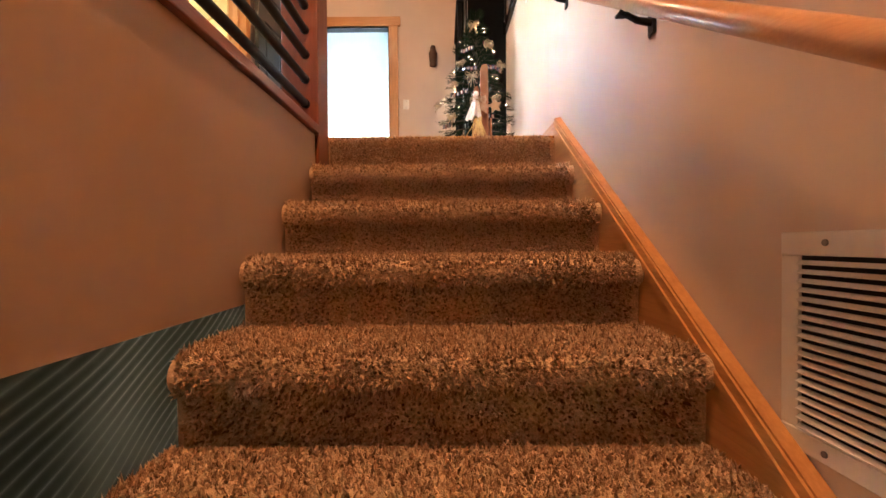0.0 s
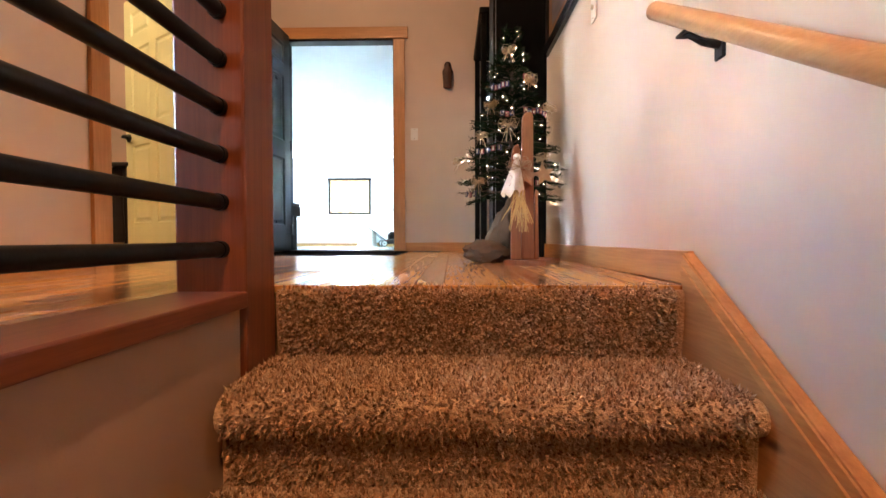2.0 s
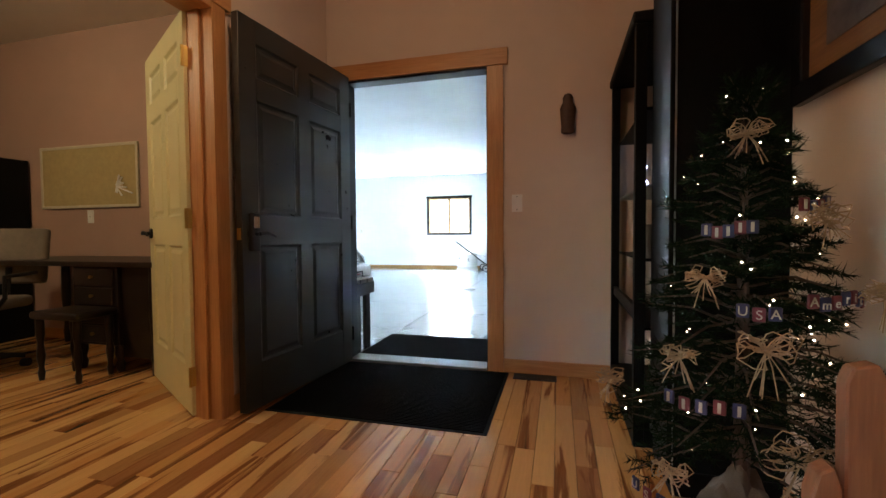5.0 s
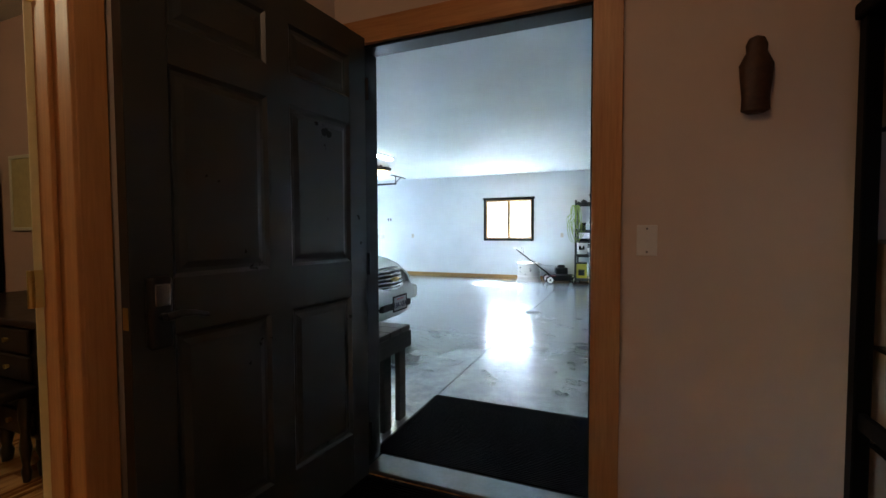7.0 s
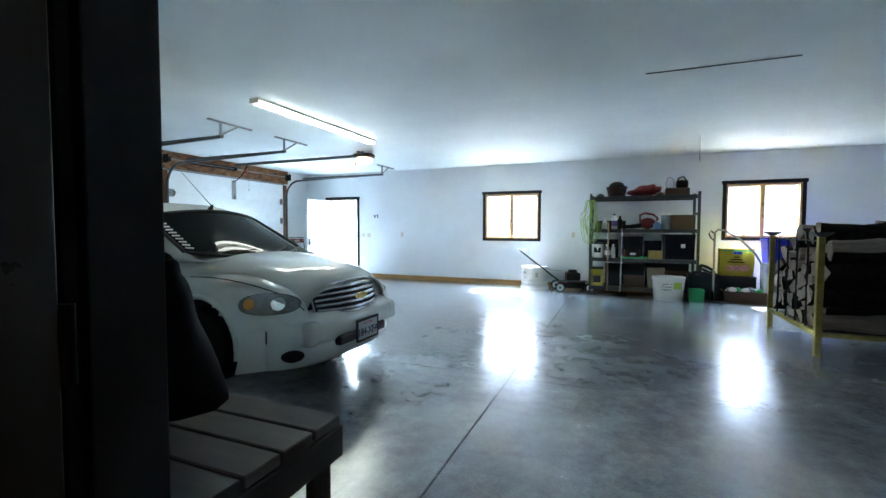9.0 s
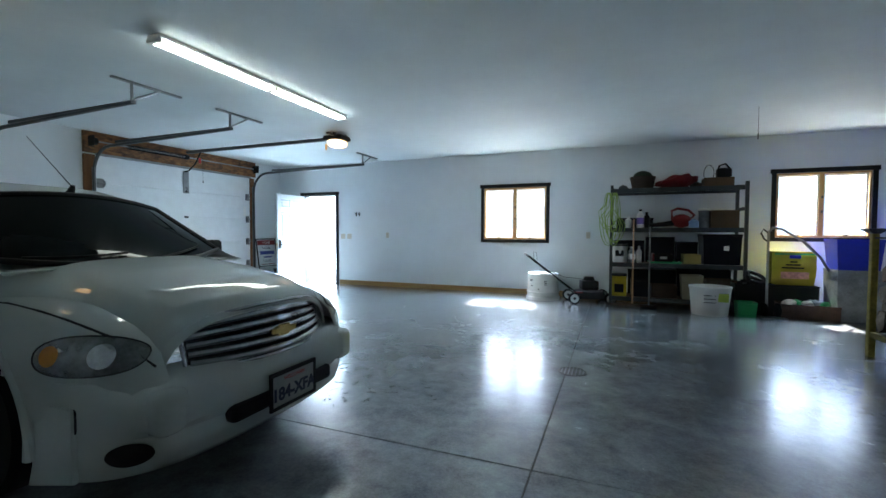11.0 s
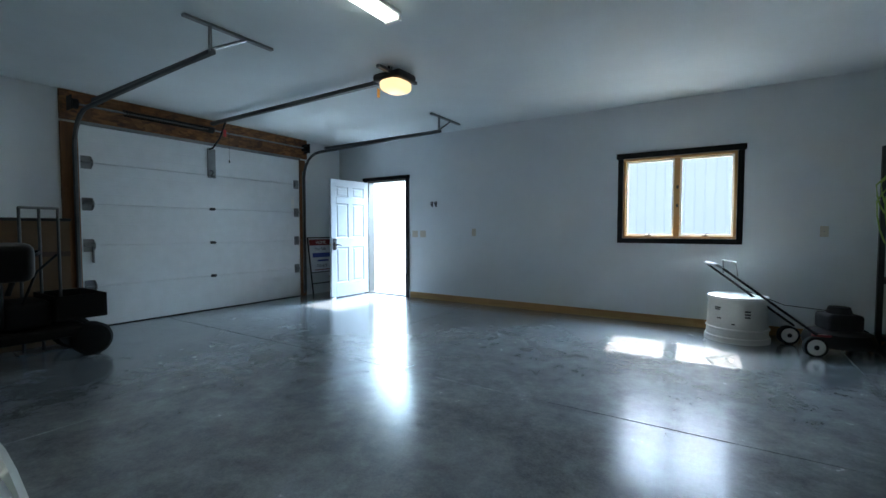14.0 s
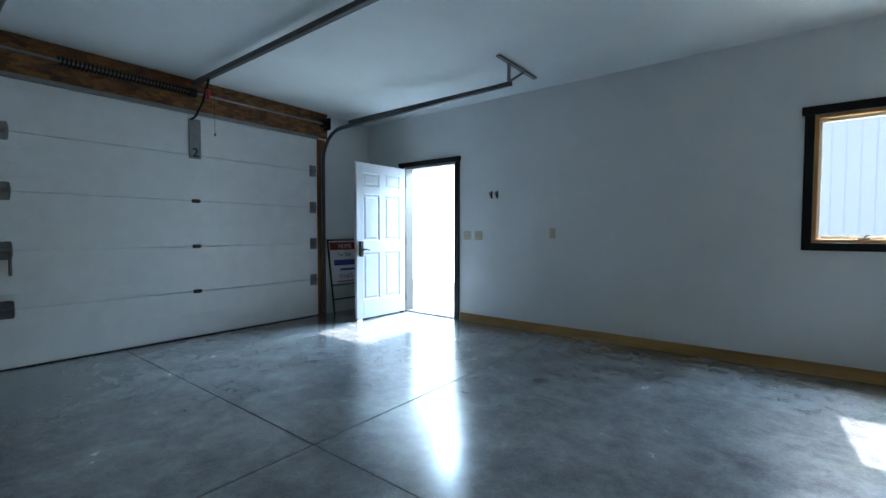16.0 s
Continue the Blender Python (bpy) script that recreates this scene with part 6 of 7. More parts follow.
for nm, x, hz, hm, lab in (("push_broom", -1.27, 1.42, BROOM_WOOD, "wide push broom with a wooden handle"), ("squeegee_broom", -1.03, 1.30, GALV, "floor squeegee with a grey metal handle")):
    t = thing(nm, pose(x, 14.2, ZG), lab, "broom")
    part("handle", rod(bmesh.new(), (0, 0.0, 0.04), (0.01, 0.18, hz), 0.013, seg=10), hm, t, "", True)
    wd = 0.36 if nm == "push_broom" else 0.12
    part("head", box(bmesh.new(), -wd, wd, -0.035, 0.035, 0.035, 0.075, 0.008), BROWN, t)
    bm = bmesh.new()
    for k in range(40):
        xx = -wd + 0.01 + (2 * wd - 0.02) * k / 39
        box(bm, xx - 0.006, xx + 0.006, -0.03, 0.03, 0.0, 0.036)
    tagged(part("bristle_block", bm, CAR_BLACK, t), kind="stuff")
t = thing("rope_coil", pose(SX0 - 0.01, 14.37, 1.75), "lime green rope hanging in loose loops", "rope")
rr = random.Random(5)
for k in range(9):
    w_, h_ = 0.06 + rr.random() * 0.07, 0.55 + rr.random() * 0.35
    ox = rr.uniform(-0.03, 0.1)
    part("loop", pipe(bmesh.new(), [(ox + w_ * math.sin(a) * (1.3 if math.cos(a) < 0 else 0.6), -0.015 - 0.005 * k, -h_ / 2 + h_ / 2 * math.cos(a)) for a in [math.tau * q / 20 for q in range(21)]], 0.006, 6), ROPE, t)

# ---- beside the shelves ----
t = thing("hand_truck", pose(0.5, 14.2, ZG), "grey steel tube hand truck by the window", "hand truck")
part("tube_frame", pipe(bmesh.new(), [(0, 0, 0.05), (0, 0, 0.9), (0.0, 0, 1.22), (0.05, 0, 1.28), (0.16, 0, 1.26), (0.4, 0.02, 1.1), (0.62, 0.04, 0.86), (0.72, 0.05, 0.68)], 0.018), GALV, t, "", True)
part("handle_loop", pipe(bmesh.new(), [(0.0, 0, 1.2), (-0.06, 0, 1.26), (-0.09, 0, 1.2), (-0.05, 0, 1.12), (0, 0, 1.08)], 0.012), CAR_BLACK, t, "", True)
for x in (-0.05, 0.12):
    part("wheel", rod(bmesh.new(), (x, 0.02, 0.1), (x + 0.05, 0.02, 0.1), 0.1, seg=18), RUBBER, t)
part("toe_plate", box(bmesh.new(), -0.1, 0.2, -0.2, 0.02, 0.0, 0.012), GALV, t)
crate("low_crate", (0.66, 1.32, 14.12, 14.5, ZG, ZG + 0.2), BROWN, "low dark brown crate on the floor", "crate")
crate("black_chest", (0.62, 1.22, 14.52, 14.95, ZG, ZG + 0.43), CAR_BLACK, "black storage chest under the window", "chest")
bg = thing("yellow_bag", pose(0.93, 14.68, ZG + 0.43), "bright yellow printed plastic sack leaning by the window", "sack")
bm = bmesh.new()
bmesh.ops.create_cube(bm, size=1)
bmesh.ops.subdivide_edges(bm, edges=bm.edges[:], cuts=5, use_grid_fill=True)
for v in bm.verts:
    p = v.co
    n = noise.noise(p * 3.0) * 0.12
    f = 1 - 0.5 * abs(p.z * 2) ** 4
    v.co = Vector((p.x * 0.54 * (1 + n * 0.4), p.y * 0.18 * f * (1 + n), (p.z + 0.5) * 0.5))
part("sack_body", bm, YELLOW, bg, "", True)
patch(bg, -0.16, 0.18, -0.10, 0.10, 0.2, surface("pink_print", (0.55, 0.25, 0.22), 0.5, 0, 0.4, 18))
patch(bg, -0.06, 0.08, -0.10, 0.40, 0.45, BLUE)
for k in range(3):
    patch(bg, -0.15 + 0.05 * k, 0.12 - 0.04 * k, -0.10, 0.25 + 0.045 * k, 0.27 + 0.045 * k, CAR_BLACK)
patch(bg, -0.24, 0.24, -0.098, 0.455, 0.475, GREEN)
t = crate("clear_tote", (1.28, 1.8, 14.15, 14.6, ZG, ZG + 0.7), CLEAR, "cloudy grey plastic tote", "tote", None, 0.05)
crate("blue_bin", (1.27, 1.78, 14.18, 14.58, ZG + 0.702, ZG + 1.12), BLUE, "bright blue plastic bin", "bin", None, 0.12)
rr = random.Random(9)
for k in range(5):
    bm = bmesh.new()
    bmesh.ops.create_icosphere(bm, subdivisions=2, radius=0.07 + 0.03 * rr.random())
    for v in bm.verts:
        v.co *= 1 + 0.5 * noise.noise(v.co * 14 + Vector((k, 0, 0)))
        v.co.z = abs(v.co.z) * 0.8
    ob = part("crumpled_wrap", bm, (WHITE_PLASTIC, GREEN, WHITE_PLASTIC, CLEAR, GREEN)[k])
    ob.matrix_world = pose(0.80 + 0.1 * k, 14.3 + 0.04 * (k % 2), ZG + 0.19)
    tagged(ob, "crumpled white and green wrapping in the crate", "wrapping")
for k in range(3):
    bm = bmesh.new()
    pipe(bm, [(0.05 * math.sin(q * 0.9 + k) + 0.03 * q, 0.02 * math.cos(q + k), 0.05 * math.sin(q * 0.5) * (k + 1) * 0.6) for q in range(12)], 0.026, 8)
    ob = part("vacuum_hose", bm, CAR_BLACK, smooth=True)
    ob.matrix_world = pose(0.2 + 0.05 * k, 14.3 + 0.1 * k, ZG + 0.49 + 0.02 * k)
    tagged(ob, "black corrugated hose lying on the bin", "hose")

# ---- firewood cart ----
RACK_YELLOW = surface("worn_yellow_paint", (0.24, 0.19, 0.035), 0.55, 0.2, 0.4, 12)
fc = thing("firewood_cart", pose(0.79, 10.68, ZG), "worn yellow steel cart stacked with split firewood", "cart")
FX, FY = 1.5, 1.47
for x in (0, FX):
    for y in (0, FY):
        bm = box(bmesh.new(), x - 0.028, x + 0.028, y - 0.028, y + 0.028, 0.0, 1.2, 0.004)
        part("post", bm, RACK_YELLOW, fc)
        cp = bmesh.new()
        rings = []
        for s, z in ((0.03, 1.2), (0.075, 1.235), (0.08, 1.25), (0.02, 1.25)):
            rings.append([cp.verts.new((x + a * s, y + b * s, z)) for a, b in ((-1, -1), (1, -1), (1, 1), (-1, 1))])
        for p, q in zip(rings, rings[1:]):
            for i in range(4):
                cp.faces.new((p[i], p[(i + 1) % 4], q[(i + 1) % 4], q[i]))
        cp.faces.new(rings[-1])
        cp.faces.new(rings[0][::-1])
        part("flared_cap", cp, RACK_STEEL, fc)
for b in ((-0.02, 0.02, 0.028, FY - 0.028, 0.2, 0.25), (FX - 0.02, FX + 0.02, 0.028, FY - 0.028, 0.2, 0.25), (0.028, FX - 0.028, -0.02, 0.02, 0.2, 0.25), (0.028, FX - 0.028, FY - 0.02, FY + 0.02, 0.2, 0.25)):
    part("bottom_rail", box(bmesh.new(), *b, 0.003), RACK_YELLOW, fc)
for k in range(4):
    y = FY * (k + 1) / 5
    part("rod", rod(bmesh.new(), (-0.005, y, 0.25), (-0.005, y, 1.16), 0.01, seg=8), CAR_BLACK, fc)
part("top_rod", rod(bmesh.new(), (-0.005, 0.028, 1.16), (-0.005, FY - 0.028, 1.16), 0.008, seg=8), CAR_BLACK, fc)
part("deck", box(bmesh.new(), 0.022, FX - 0.022, 0.03, FY - 0.03, 0.21, 0.245), GREY_WOOD, fc)
BARK = surface("bark", (0.022, 0.018, 0.016), 0.95, 0, 0.5, 18, 90, 0.8, spec=0.1)
SPLIT = wood("split_wood", (0.10, 0.075, 0.06), (0.27, 0.215, 0.17), "x", 0.85, 10, False)
logs = []
for k in range(10):
    r_ = random.Random(40 + k)
    bm = bmesh.new()
    n = r_.choice((4, 5, 5, 6))
    big = r_.uniform(0.85, 1.3)
    pts_ = [(big * (0.095 + 0.03 * r_.random()) * math.cos(math.tau * (q + 0.45 * r_.random()) / n), big * (0.08 + 0.025 * r_.random()) * math.sin(math.tau * (q + 0.45 * r_.random()) / n)) for q in range(n)]
    extrude_outline(bm, pts_, "x", -0.34, 0.34)
    bmesh.ops.bevel(bm, geom=[e for e in bm.edges if abs(e.verts[0].co.x - e.verts[1].co.x) > 0.3], offset=0.012, segments=1, affect="EDGES")
    bmesh.ops.subdivide_edges(bm, edges=[e for e in bm.edges if abs(e.verts[0].co.x - e.verts[1].co.x) > 0.3], cuts=6)
    for v in bm.verts:
        v.co += Vector((0.03 * noise.noise(v.co * 9), 0.022 * noise.noise(v.co * 6 + Vector((k, 0, 0))), 0.022 * noise.noise(v.co * 6 + Vector((0, k, 0)))))
    me = finish(bm, "log", BARK)
    me.materials.append(SPLIT)
    for f in me.polygons:
        f.material_index = 1 if abs(f.normal.x) > 0.7 or (k % 3 != 0 and f.normal.z > 0.25) else 0
    logs.append(me)
r_ = random.Random(77)
stack = thing("firewood_stack", pose(0.79, 10.68, ZG + 0.245), "stack of split brown and grey firewood logs", "firewood")
for col in range(2):
    for row in range(8):
        reach = 8 if row < 5 else 8 - 1.3 * (row - 4)
        for k in range(8):
            if k > reach or (row > 5 and r_.random() < 0.2):
                continue
            ob = new("log", logs[r_.randrange(10)])
            ob.parent = stack
            ob.matrix_local = pose(0.39 + 0.72 * col + r_.uniform(-0.05, 0.05), 0.12 + 0.172 * k + (0.06 if row % 2 else 0) + r_.uniform(-0.02, 0.02), 0.085 + 0.128 * row + r_.uniform(-0.02, 0.02), r_.uniform(0, 360), r_.uniform(-5, 5), r_.uniform(-9, 9))
bm = bmesh.new()
bmesh.ops.create_icosphere(bm, subdivisions=3, radius=1)
for v in bm.verts:
    n = noise.noise(v.co * 3) * 0.3
    v.co = Vector((v.co.x * 0.26 * (1 + n), v.co.y * 0.2 * (1 + n), max(0, v.co.z * 0.09 * (1 + n))))
ob = part("plastic_wrap", bm, WHITE_PLASTIC, smooth=False)
ob.matrix_world = pose(1.5, 11.5, ZG + 1.2)
tagged(ob, "crumpled clear plastic wrap on the firewood", "wrapping")

# ---- mower, drum and sign ----
t = tub("white_drum", pose(-2.75, 14.72, ZG), 0.285, 0.262, 0.46, surface("drum_white", (0.66, 0.66, 0.62), 0.45, 0, 0.1), "white plastic drum with dark printing", "drum", WHITE_PLASTIC)
part("base_ring", lathe(bmesh.new(), [(0.298, 0.0), (0.298, 0.05), (0.286, 0.06)], 28), WHITE_PLASTIC, t, "", True)
part("hoop", lathe(bmesh.new(), [(0.288, 0.13), (0.294, 0.14), (0.287, 0.15)], 28), WHITE_PLASTIC, t, "", True)
for x, z, w_ in ((-0.2, 0.36, 0.06), (-0.2, 0.34, 0.05), (0.06, 0.34, 0.05), (0.06, 0.31, 0.05), (0.06, 0.28, 0.05), (-0.05, 0.2, 0.03), (-0.18, 0.25, 0.04)):
    y = -math.sqrt(0.281 ** 2 - (x + w_ / 2) ** 2)
    q = box(bmesh.new(), -w_ / 2, w_ / 2, -0.003, 0.004, -0.006, 0.006)
    ob = part("print_bar", q, CAR_BLACK, t)
    ob.matrix_local = pose(x + w_ / 2, y + 0.004, z, 0, 0, math.degrees(math.atan2(x + w_ / 2, -y)))
mw = thing("lawn_mower", pose(-1.95, 14.62, ZG, 0, 0, 18), "black push lawn mower with white wheels and folded bar", "lawn mower")
part("deck", lathe(bmesh.new(), [(0.27, 0.08), (0.28, 0.12), (0.25, 0.2), (0.12, 0.23)], 24), CAR_BLACK, mw, "", True)
part("engine", box(bmesh.new(), -0.14, 0.14, -0.13, 0.13, 0.22, 0.38, 0.03, 3), CAR_BLACK, mw, "", True)
part("engine_cover", rod(bmesh.new(), (0, 0, 0.38), (0, 0, 0.44), 0.1, 0.08, 18), CAR_BLACK, mw)
part("red_trim", box(bmesh.new(), -0.29, -0.1, -0.2, -0.15, 0.18, 0.2, 0.004), RED, mw)
for x in (-0.3, 0.3):
    for y in (-0.24, 0.24):
        wv = thing("wheel", Matrix.Identity(4), "", "")
        wv.parent = mw
        wv.matrix_local = pose(x, y, 0.095)
        part("tyre", rod(bmesh.new(), (0, -0.025, 0), (0, 0.025, 0), 0.095, seg=24), RUBBER, wv, "", True)
        part("hub", rod(bmesh.new(), (0, -0.03, 0), (0, 0.03, 0), 0.072, seg=20), WHITE_PLASTIC, wv, "white wheel disc", True)
        part("hub_cap", rod(bmesh.new(), (0, -0.034, 0), (0, 0.034, 0), 0.022, seg=14), CAR_BLACK, wv)
for y in (-0.2, 0.2):
    part("handle_tube", pipe(bmesh.new(), [(-0.27, y, 0.2), (-0.6, y, 0.45), (-1.05, y * 0.95, 0.80)], 0.012), CAR_BLACK, mw, "", True)
part("handle_bar", pipe(bmesh.new(), [(-1.05, -0.19, 0.8), (-1.09, -0.16, 0.83), (-1.09, 0.16, 0.83), (-1.05, 0.19, 0.8)], 0.014), GALV, mw, "bare metal grip", True)
part("control_bail", pipe(bmesh.new(), [(-0.92, -0.19, 0.72), (-0.93, -0.17, 0.86), (-0.93, 0.17, 0.86), (-0.92, 0.19, 0.72)], 0.006), GALV, mw)
part("pull_rope", pipe(bmesh.new(), [(-0.75, 0.2, 0.56), (-0.4, 0.1, 0.42), (-0.1, 0.0, 0.4)], 0.004, 6), CAR_BLACK, mw)

sg = thing("yard_sign", pose(-9.02, 14.62, ZG, 0, -8, 0), "white and red real estate yard sign in a black frame", "sign")
SIGN_WHITE = surface("sign_white", (0.72, 0.74, 0.78), 0.45)
part("board", box(bmesh.new(), -0.006, 0.006, -0.28, 0.28, 0.42, 1.03, 0.002), SIGN_WHITE, sg)
part("header", box(bmesh.new(), 0.0065, 0.009, -0.27, 0.27, 0.90, 1.01), RED, sg, "red header strip")
for b in ((-0.012, 0.012, -0.30, -0.28, 0.0, 1.05), (-0.012, 0.012, 0.28, 0.30, 0.0, 1.05), (-0.012, 0.012, -0.28, 0.28, 1.031, 1.05), (-0.012, 0.012, -0.28, 0.28, 0.2, 0.22), (-0.012, 0.012, -0.28, 0.28, 0.40, 0.418)):
    part("frame_bar", box(bmesh.new(), *b, 0.003), BLACK_METAL, sg)
lettering("HOME", 0.085, pose(0.0095, 0.0, 0.925, 90, 0, 90), sg, WHITE_PLASTIC)
lettering("For Sale", 0.075, pose(0.0075, -0.02, 0.81, 90, 0, 90), sg, INK)
BLUE_INK = surface("blue_ink", (0.03, 0.05, 0.28), 0.5)
part("name_bar", box(bmesh.new(), 0.0065, 0.008, -0.22, 0.22, 0.68, 0.76), BLUE_INK, sg)
part("text_bar", box(bmesh.new(), 0.0065, 0.008, -0.12, 0.14, 0.605, 0.635), BLUE_INK, sg)
lettering("715-672", 0.075, pose(0.0075, -0.03, 0.50, 90, 0, 90), sg, INK)
part("text_bar", box(bmesh.new(), 0.0065, 0.008, -0.2, 0.2, 0.445, 0.46), RED, sg)
tub("dark_bucket", pose(-8.85, 14.75, ZG), 0.12, 0.15, 0.34, CAR_BLACK, "dark plastic bucket behind the outside door", "bucket")

# ---- utility cart and boxes between the overhead doors ----
uc = thing("utility_cart", pose(-8.1, 10.25, ZG), "black ride-on utility cart with a small cargo box", "utility cart")
UB = surface("cart_black", (0.004, 0.004, 0.0045), 0.6, 0, 0.2, spec=0.15)
part("chassis", box(bmesh.new(), -0.25, 0.28, -0.75, 0.45, 0.2, 0.3, 0.03, 2), UB, uc)
part("hood", box(bmesh.new(), -0.24, 0.26, -0.8, -0.1, 0.3, 0.78, 0.08, 3), UB, uc, "", True)
part("seat_base", box(bmesh.new(), -0.2, 0.22, -0.12, 0.2, 0.3, 0.55, 0.05, 3), UB, uc, "", True)
part("seat_back", box(bmesh.new(), -0.2, 0.2, -0.35, -0.22, 0.6, 0.95, 0.05, 3), UB, uc, "", True)
cb = bmesh.new()
for b in ((-0.3, 0.3, 0.2, 0.58, 0.36, 0.38), (-0.3, 0.3, 0.2, 0.22, 0.38, 0.58), (-0.3, 0.3, 0.56, 0.58, 0.38, 0.58), (-0.3, -0.28, 0.22, 0.56, 0.38, 0.58), (0.28, 0.3, 0.22, 0.56, 0.38, 0.58)):
    box(cb, *b, 0.004)
part("cargo_box", cb, UB, uc)
part("steering_wheel", pipe(bmesh.new(), [(0.05 + 0.16 * math.cos(a), 0.05 + 0.12 * math.sin(a), 0.93 + 0.05 * math.sin(a)) for a in [math.tau * q / 24 for q in range(25)]], 0.013), UB, uc, "", True)
part("steering_column", rod(bmesh.new(), (0.05, -0.05, 0.6), (0.05, 0.05, 0.92), 0.02, seg=10), UB, uc)
part("control_lever", pipe(bmesh.new(), [(0.2, 0.0, 0.5), (0.22, 0.1, 0.8), (0.2, 0.25, 0.95)], 0.01), UB, uc)
for y in (-0.42, 0.47):
    for x in (-0.26, 0.24):
        wv = thing("wheel", Matrix.Identity(4), "", "")
        wv.parent = uc
        wv.matrix_local = pose(x, y, 0.155)
        ty = lathe(bmesh.new(), [(0.08, -0.06), (0.13, -0.065), (0.155, -0.045), (0.155, 0.045), (0.13, 0.065), (0.08, 0.06)], 26)
        bmesh.ops.rotate(ty, matrix=Matrix.Rotation(radians(90), 3, "Y"), verts=ty.verts)
        part("tyre", ty, RUBBER, wv, "", True)
        part("hub", rod(bmesh.new(), (-0.055, 0, 0), (0.055, 0, 0), 0.07, seg=18), GALV, wv, "", True)
t = crate("cardboard_stack", (-9.1, -8.6, 10.0, 10.8, ZG, ZG + 1.26), CARD, "tall brown cardboard carton with a black cover", "carton", CAR_BLACK)
part("tape", box(bmesh.new(), 0.252, 0.254, -0.4, 0.4, 0.9, 0.95), BROWN, t)
t = thing("tube_frame", pose(-8.35, 10.5, ZG), "upright bare metal tube frame behind the cart", "hand truck")
for y in (-0.14, 0.0, 0.14):
    part("tube", rod(bmesh.new(), (0, y, 0.02), (0, y, 1.38), 0.013, seg=10), TRACK_STEEL, t, "", True)
part("top_hoop", pipe(bmesh.new(), [(0.0 + 0.03 * math.sin(a), 0.14 * math.cos(a), 1.38) for a in [math.tau * q / 16 for q in range(17)]], 0.012), GALV, t, "", True)
part("foot_plate", box(bmesh.new(), -0.15, 0.02, -0.18, 0.18, 0, 0.015), GALV, t)

# ---- weathered bench by the house door ----
bn = thing("wooden_bench", pose(-2.65, 6.22, ZG), "weathered grey slatted wooden bench on the garage slab", "bench")
for k in range(4):
    y = -0.27 + k * 0.137
    part("slat", box(bmesh.new(), -0.75, 0.72, y, y + 0.127, 0.60, 0.635, 0.004), GREY_WOOD, bn)
GREY_Y = wood("weathered_board_across", (0.012, 0.011, 0.010), (0.05, 0.044, 0.037), "y", 0.75)
for x in (-0.72, 0.69):
    part("apron", box(bmesh.new(), x, x + 0.035, -0.28, 0.28, 0.49, 0.598, 0.004), GREY_Y, bn)
    for y in (-0.25, -0.03, 0.17):
        part("leg", box(bmesh.new(), x - 0.036, x - 0.001, y, y + 0.09, 0.0, 0.597, 0.004), GREY_Y, bn)
part("stretcher", box(bmesh.new(), -0.68, 0.65, -0.02, 0.02, 0.12, 0.2, 0.004), GREY_WOOD, bn)
bm = bmesh.new()
bmesh.ops.create_icosphere(bm, subdivisions=4, radius=1)
for v in bm.verts:
    c = v.co
    n = noise.noise(c * 1.7) * 0.12
    u = (c.z + 1) / 2
    r_ = max(1e-4, math.hypot(c.x, c.y))
    k_ = min(1.0, 2.2 * r_) / r_
    v.co = Vector((c.x * k_ * (0.46 - 0.27 * u ** 0.5) * (1 + 0.5 * n), c.y * k_ * (0.2 - 0.09 * u) * (1 + n), u ** 0.55 * 0.54 * (1 + 0.3 * n)))
CANVAS = surface("black_canvas", (0.005, 0.005, 0.006), 0.9, 0, 0.3, 12, spec=0.05)
bag = thing("black_bag", pose(-2.52, 6.17, ZG + 0.634), "slumped black canvas bag on the wooden bench", "bag")
part("bag_body", bm, CANVAS, bag, "", True)
for y in (-0.1, 0.1):
    part("strap", pipe(bmesh.new(), [(0.12 * math.cos(a), y * 0.6 + 0.05 * math.sin(a), 0.49 + 0.05 * math.sin(a)) for a in [math.pi * q / 14 for q in range(15)]], 0.012, 8), CANVAS, bag, "", True)

# ---- small decorated tree on the hall floor ----
NEEDLE = surface("fir_needles", (0.007, 0.016, 0.006), 0.8, 0, 0.4, 25, 80, 0, spec=0.1)
RAFFIA = surface("raffia", (0.34, 0.24, 0.14), 0.75, 0, 0.2, 40)
BURLAP = surface("burlap", (0.135, 0.095, 0.06), 0.95, 0, 0.15, 10, 240, 0.8)
TRUNK = surface("tree_bark", (0.07, 0.045, 0.03), 0.9)
FAIRY = glow("fairy_bulb", (1.0, 0.74, 0.42), 0.9)
TX, TY, TH = 0.175, 3.95, 1.27
tree = thing("christmas_tree", pose(TX, TY, 0), "small green artificial fir tree with raffia bows and lights", "tree")
part("trunk", pipe(bmesh.new(), [(0, 0, 0.02), (0.004, 0, 0.5), (0, 0.004, 0.9), (0, 0, TH - 0.03)], [0.022, 0.018, 0.011, 0.004], 10), TRUNK, tree, "brown bark trunk")
rg = random.Random(21)
vs, fs = [], []
limbs = bmesh.new()
tips = []


def needle(p, d, ln):
    side = d.cross(Vector((rg.uniform(-1, 1), rg.uniform(-1, 1), rg.uniform(-1, 1))))
    if side.length < 1e-4:
        return
    side = side.normalized() * 0.0017
    n = len(vs)
    vs.extend([tuple(p + side), tuple(p - side), tuple(p + d * ln)])
    fs.append((n, n + 1, n + 2))


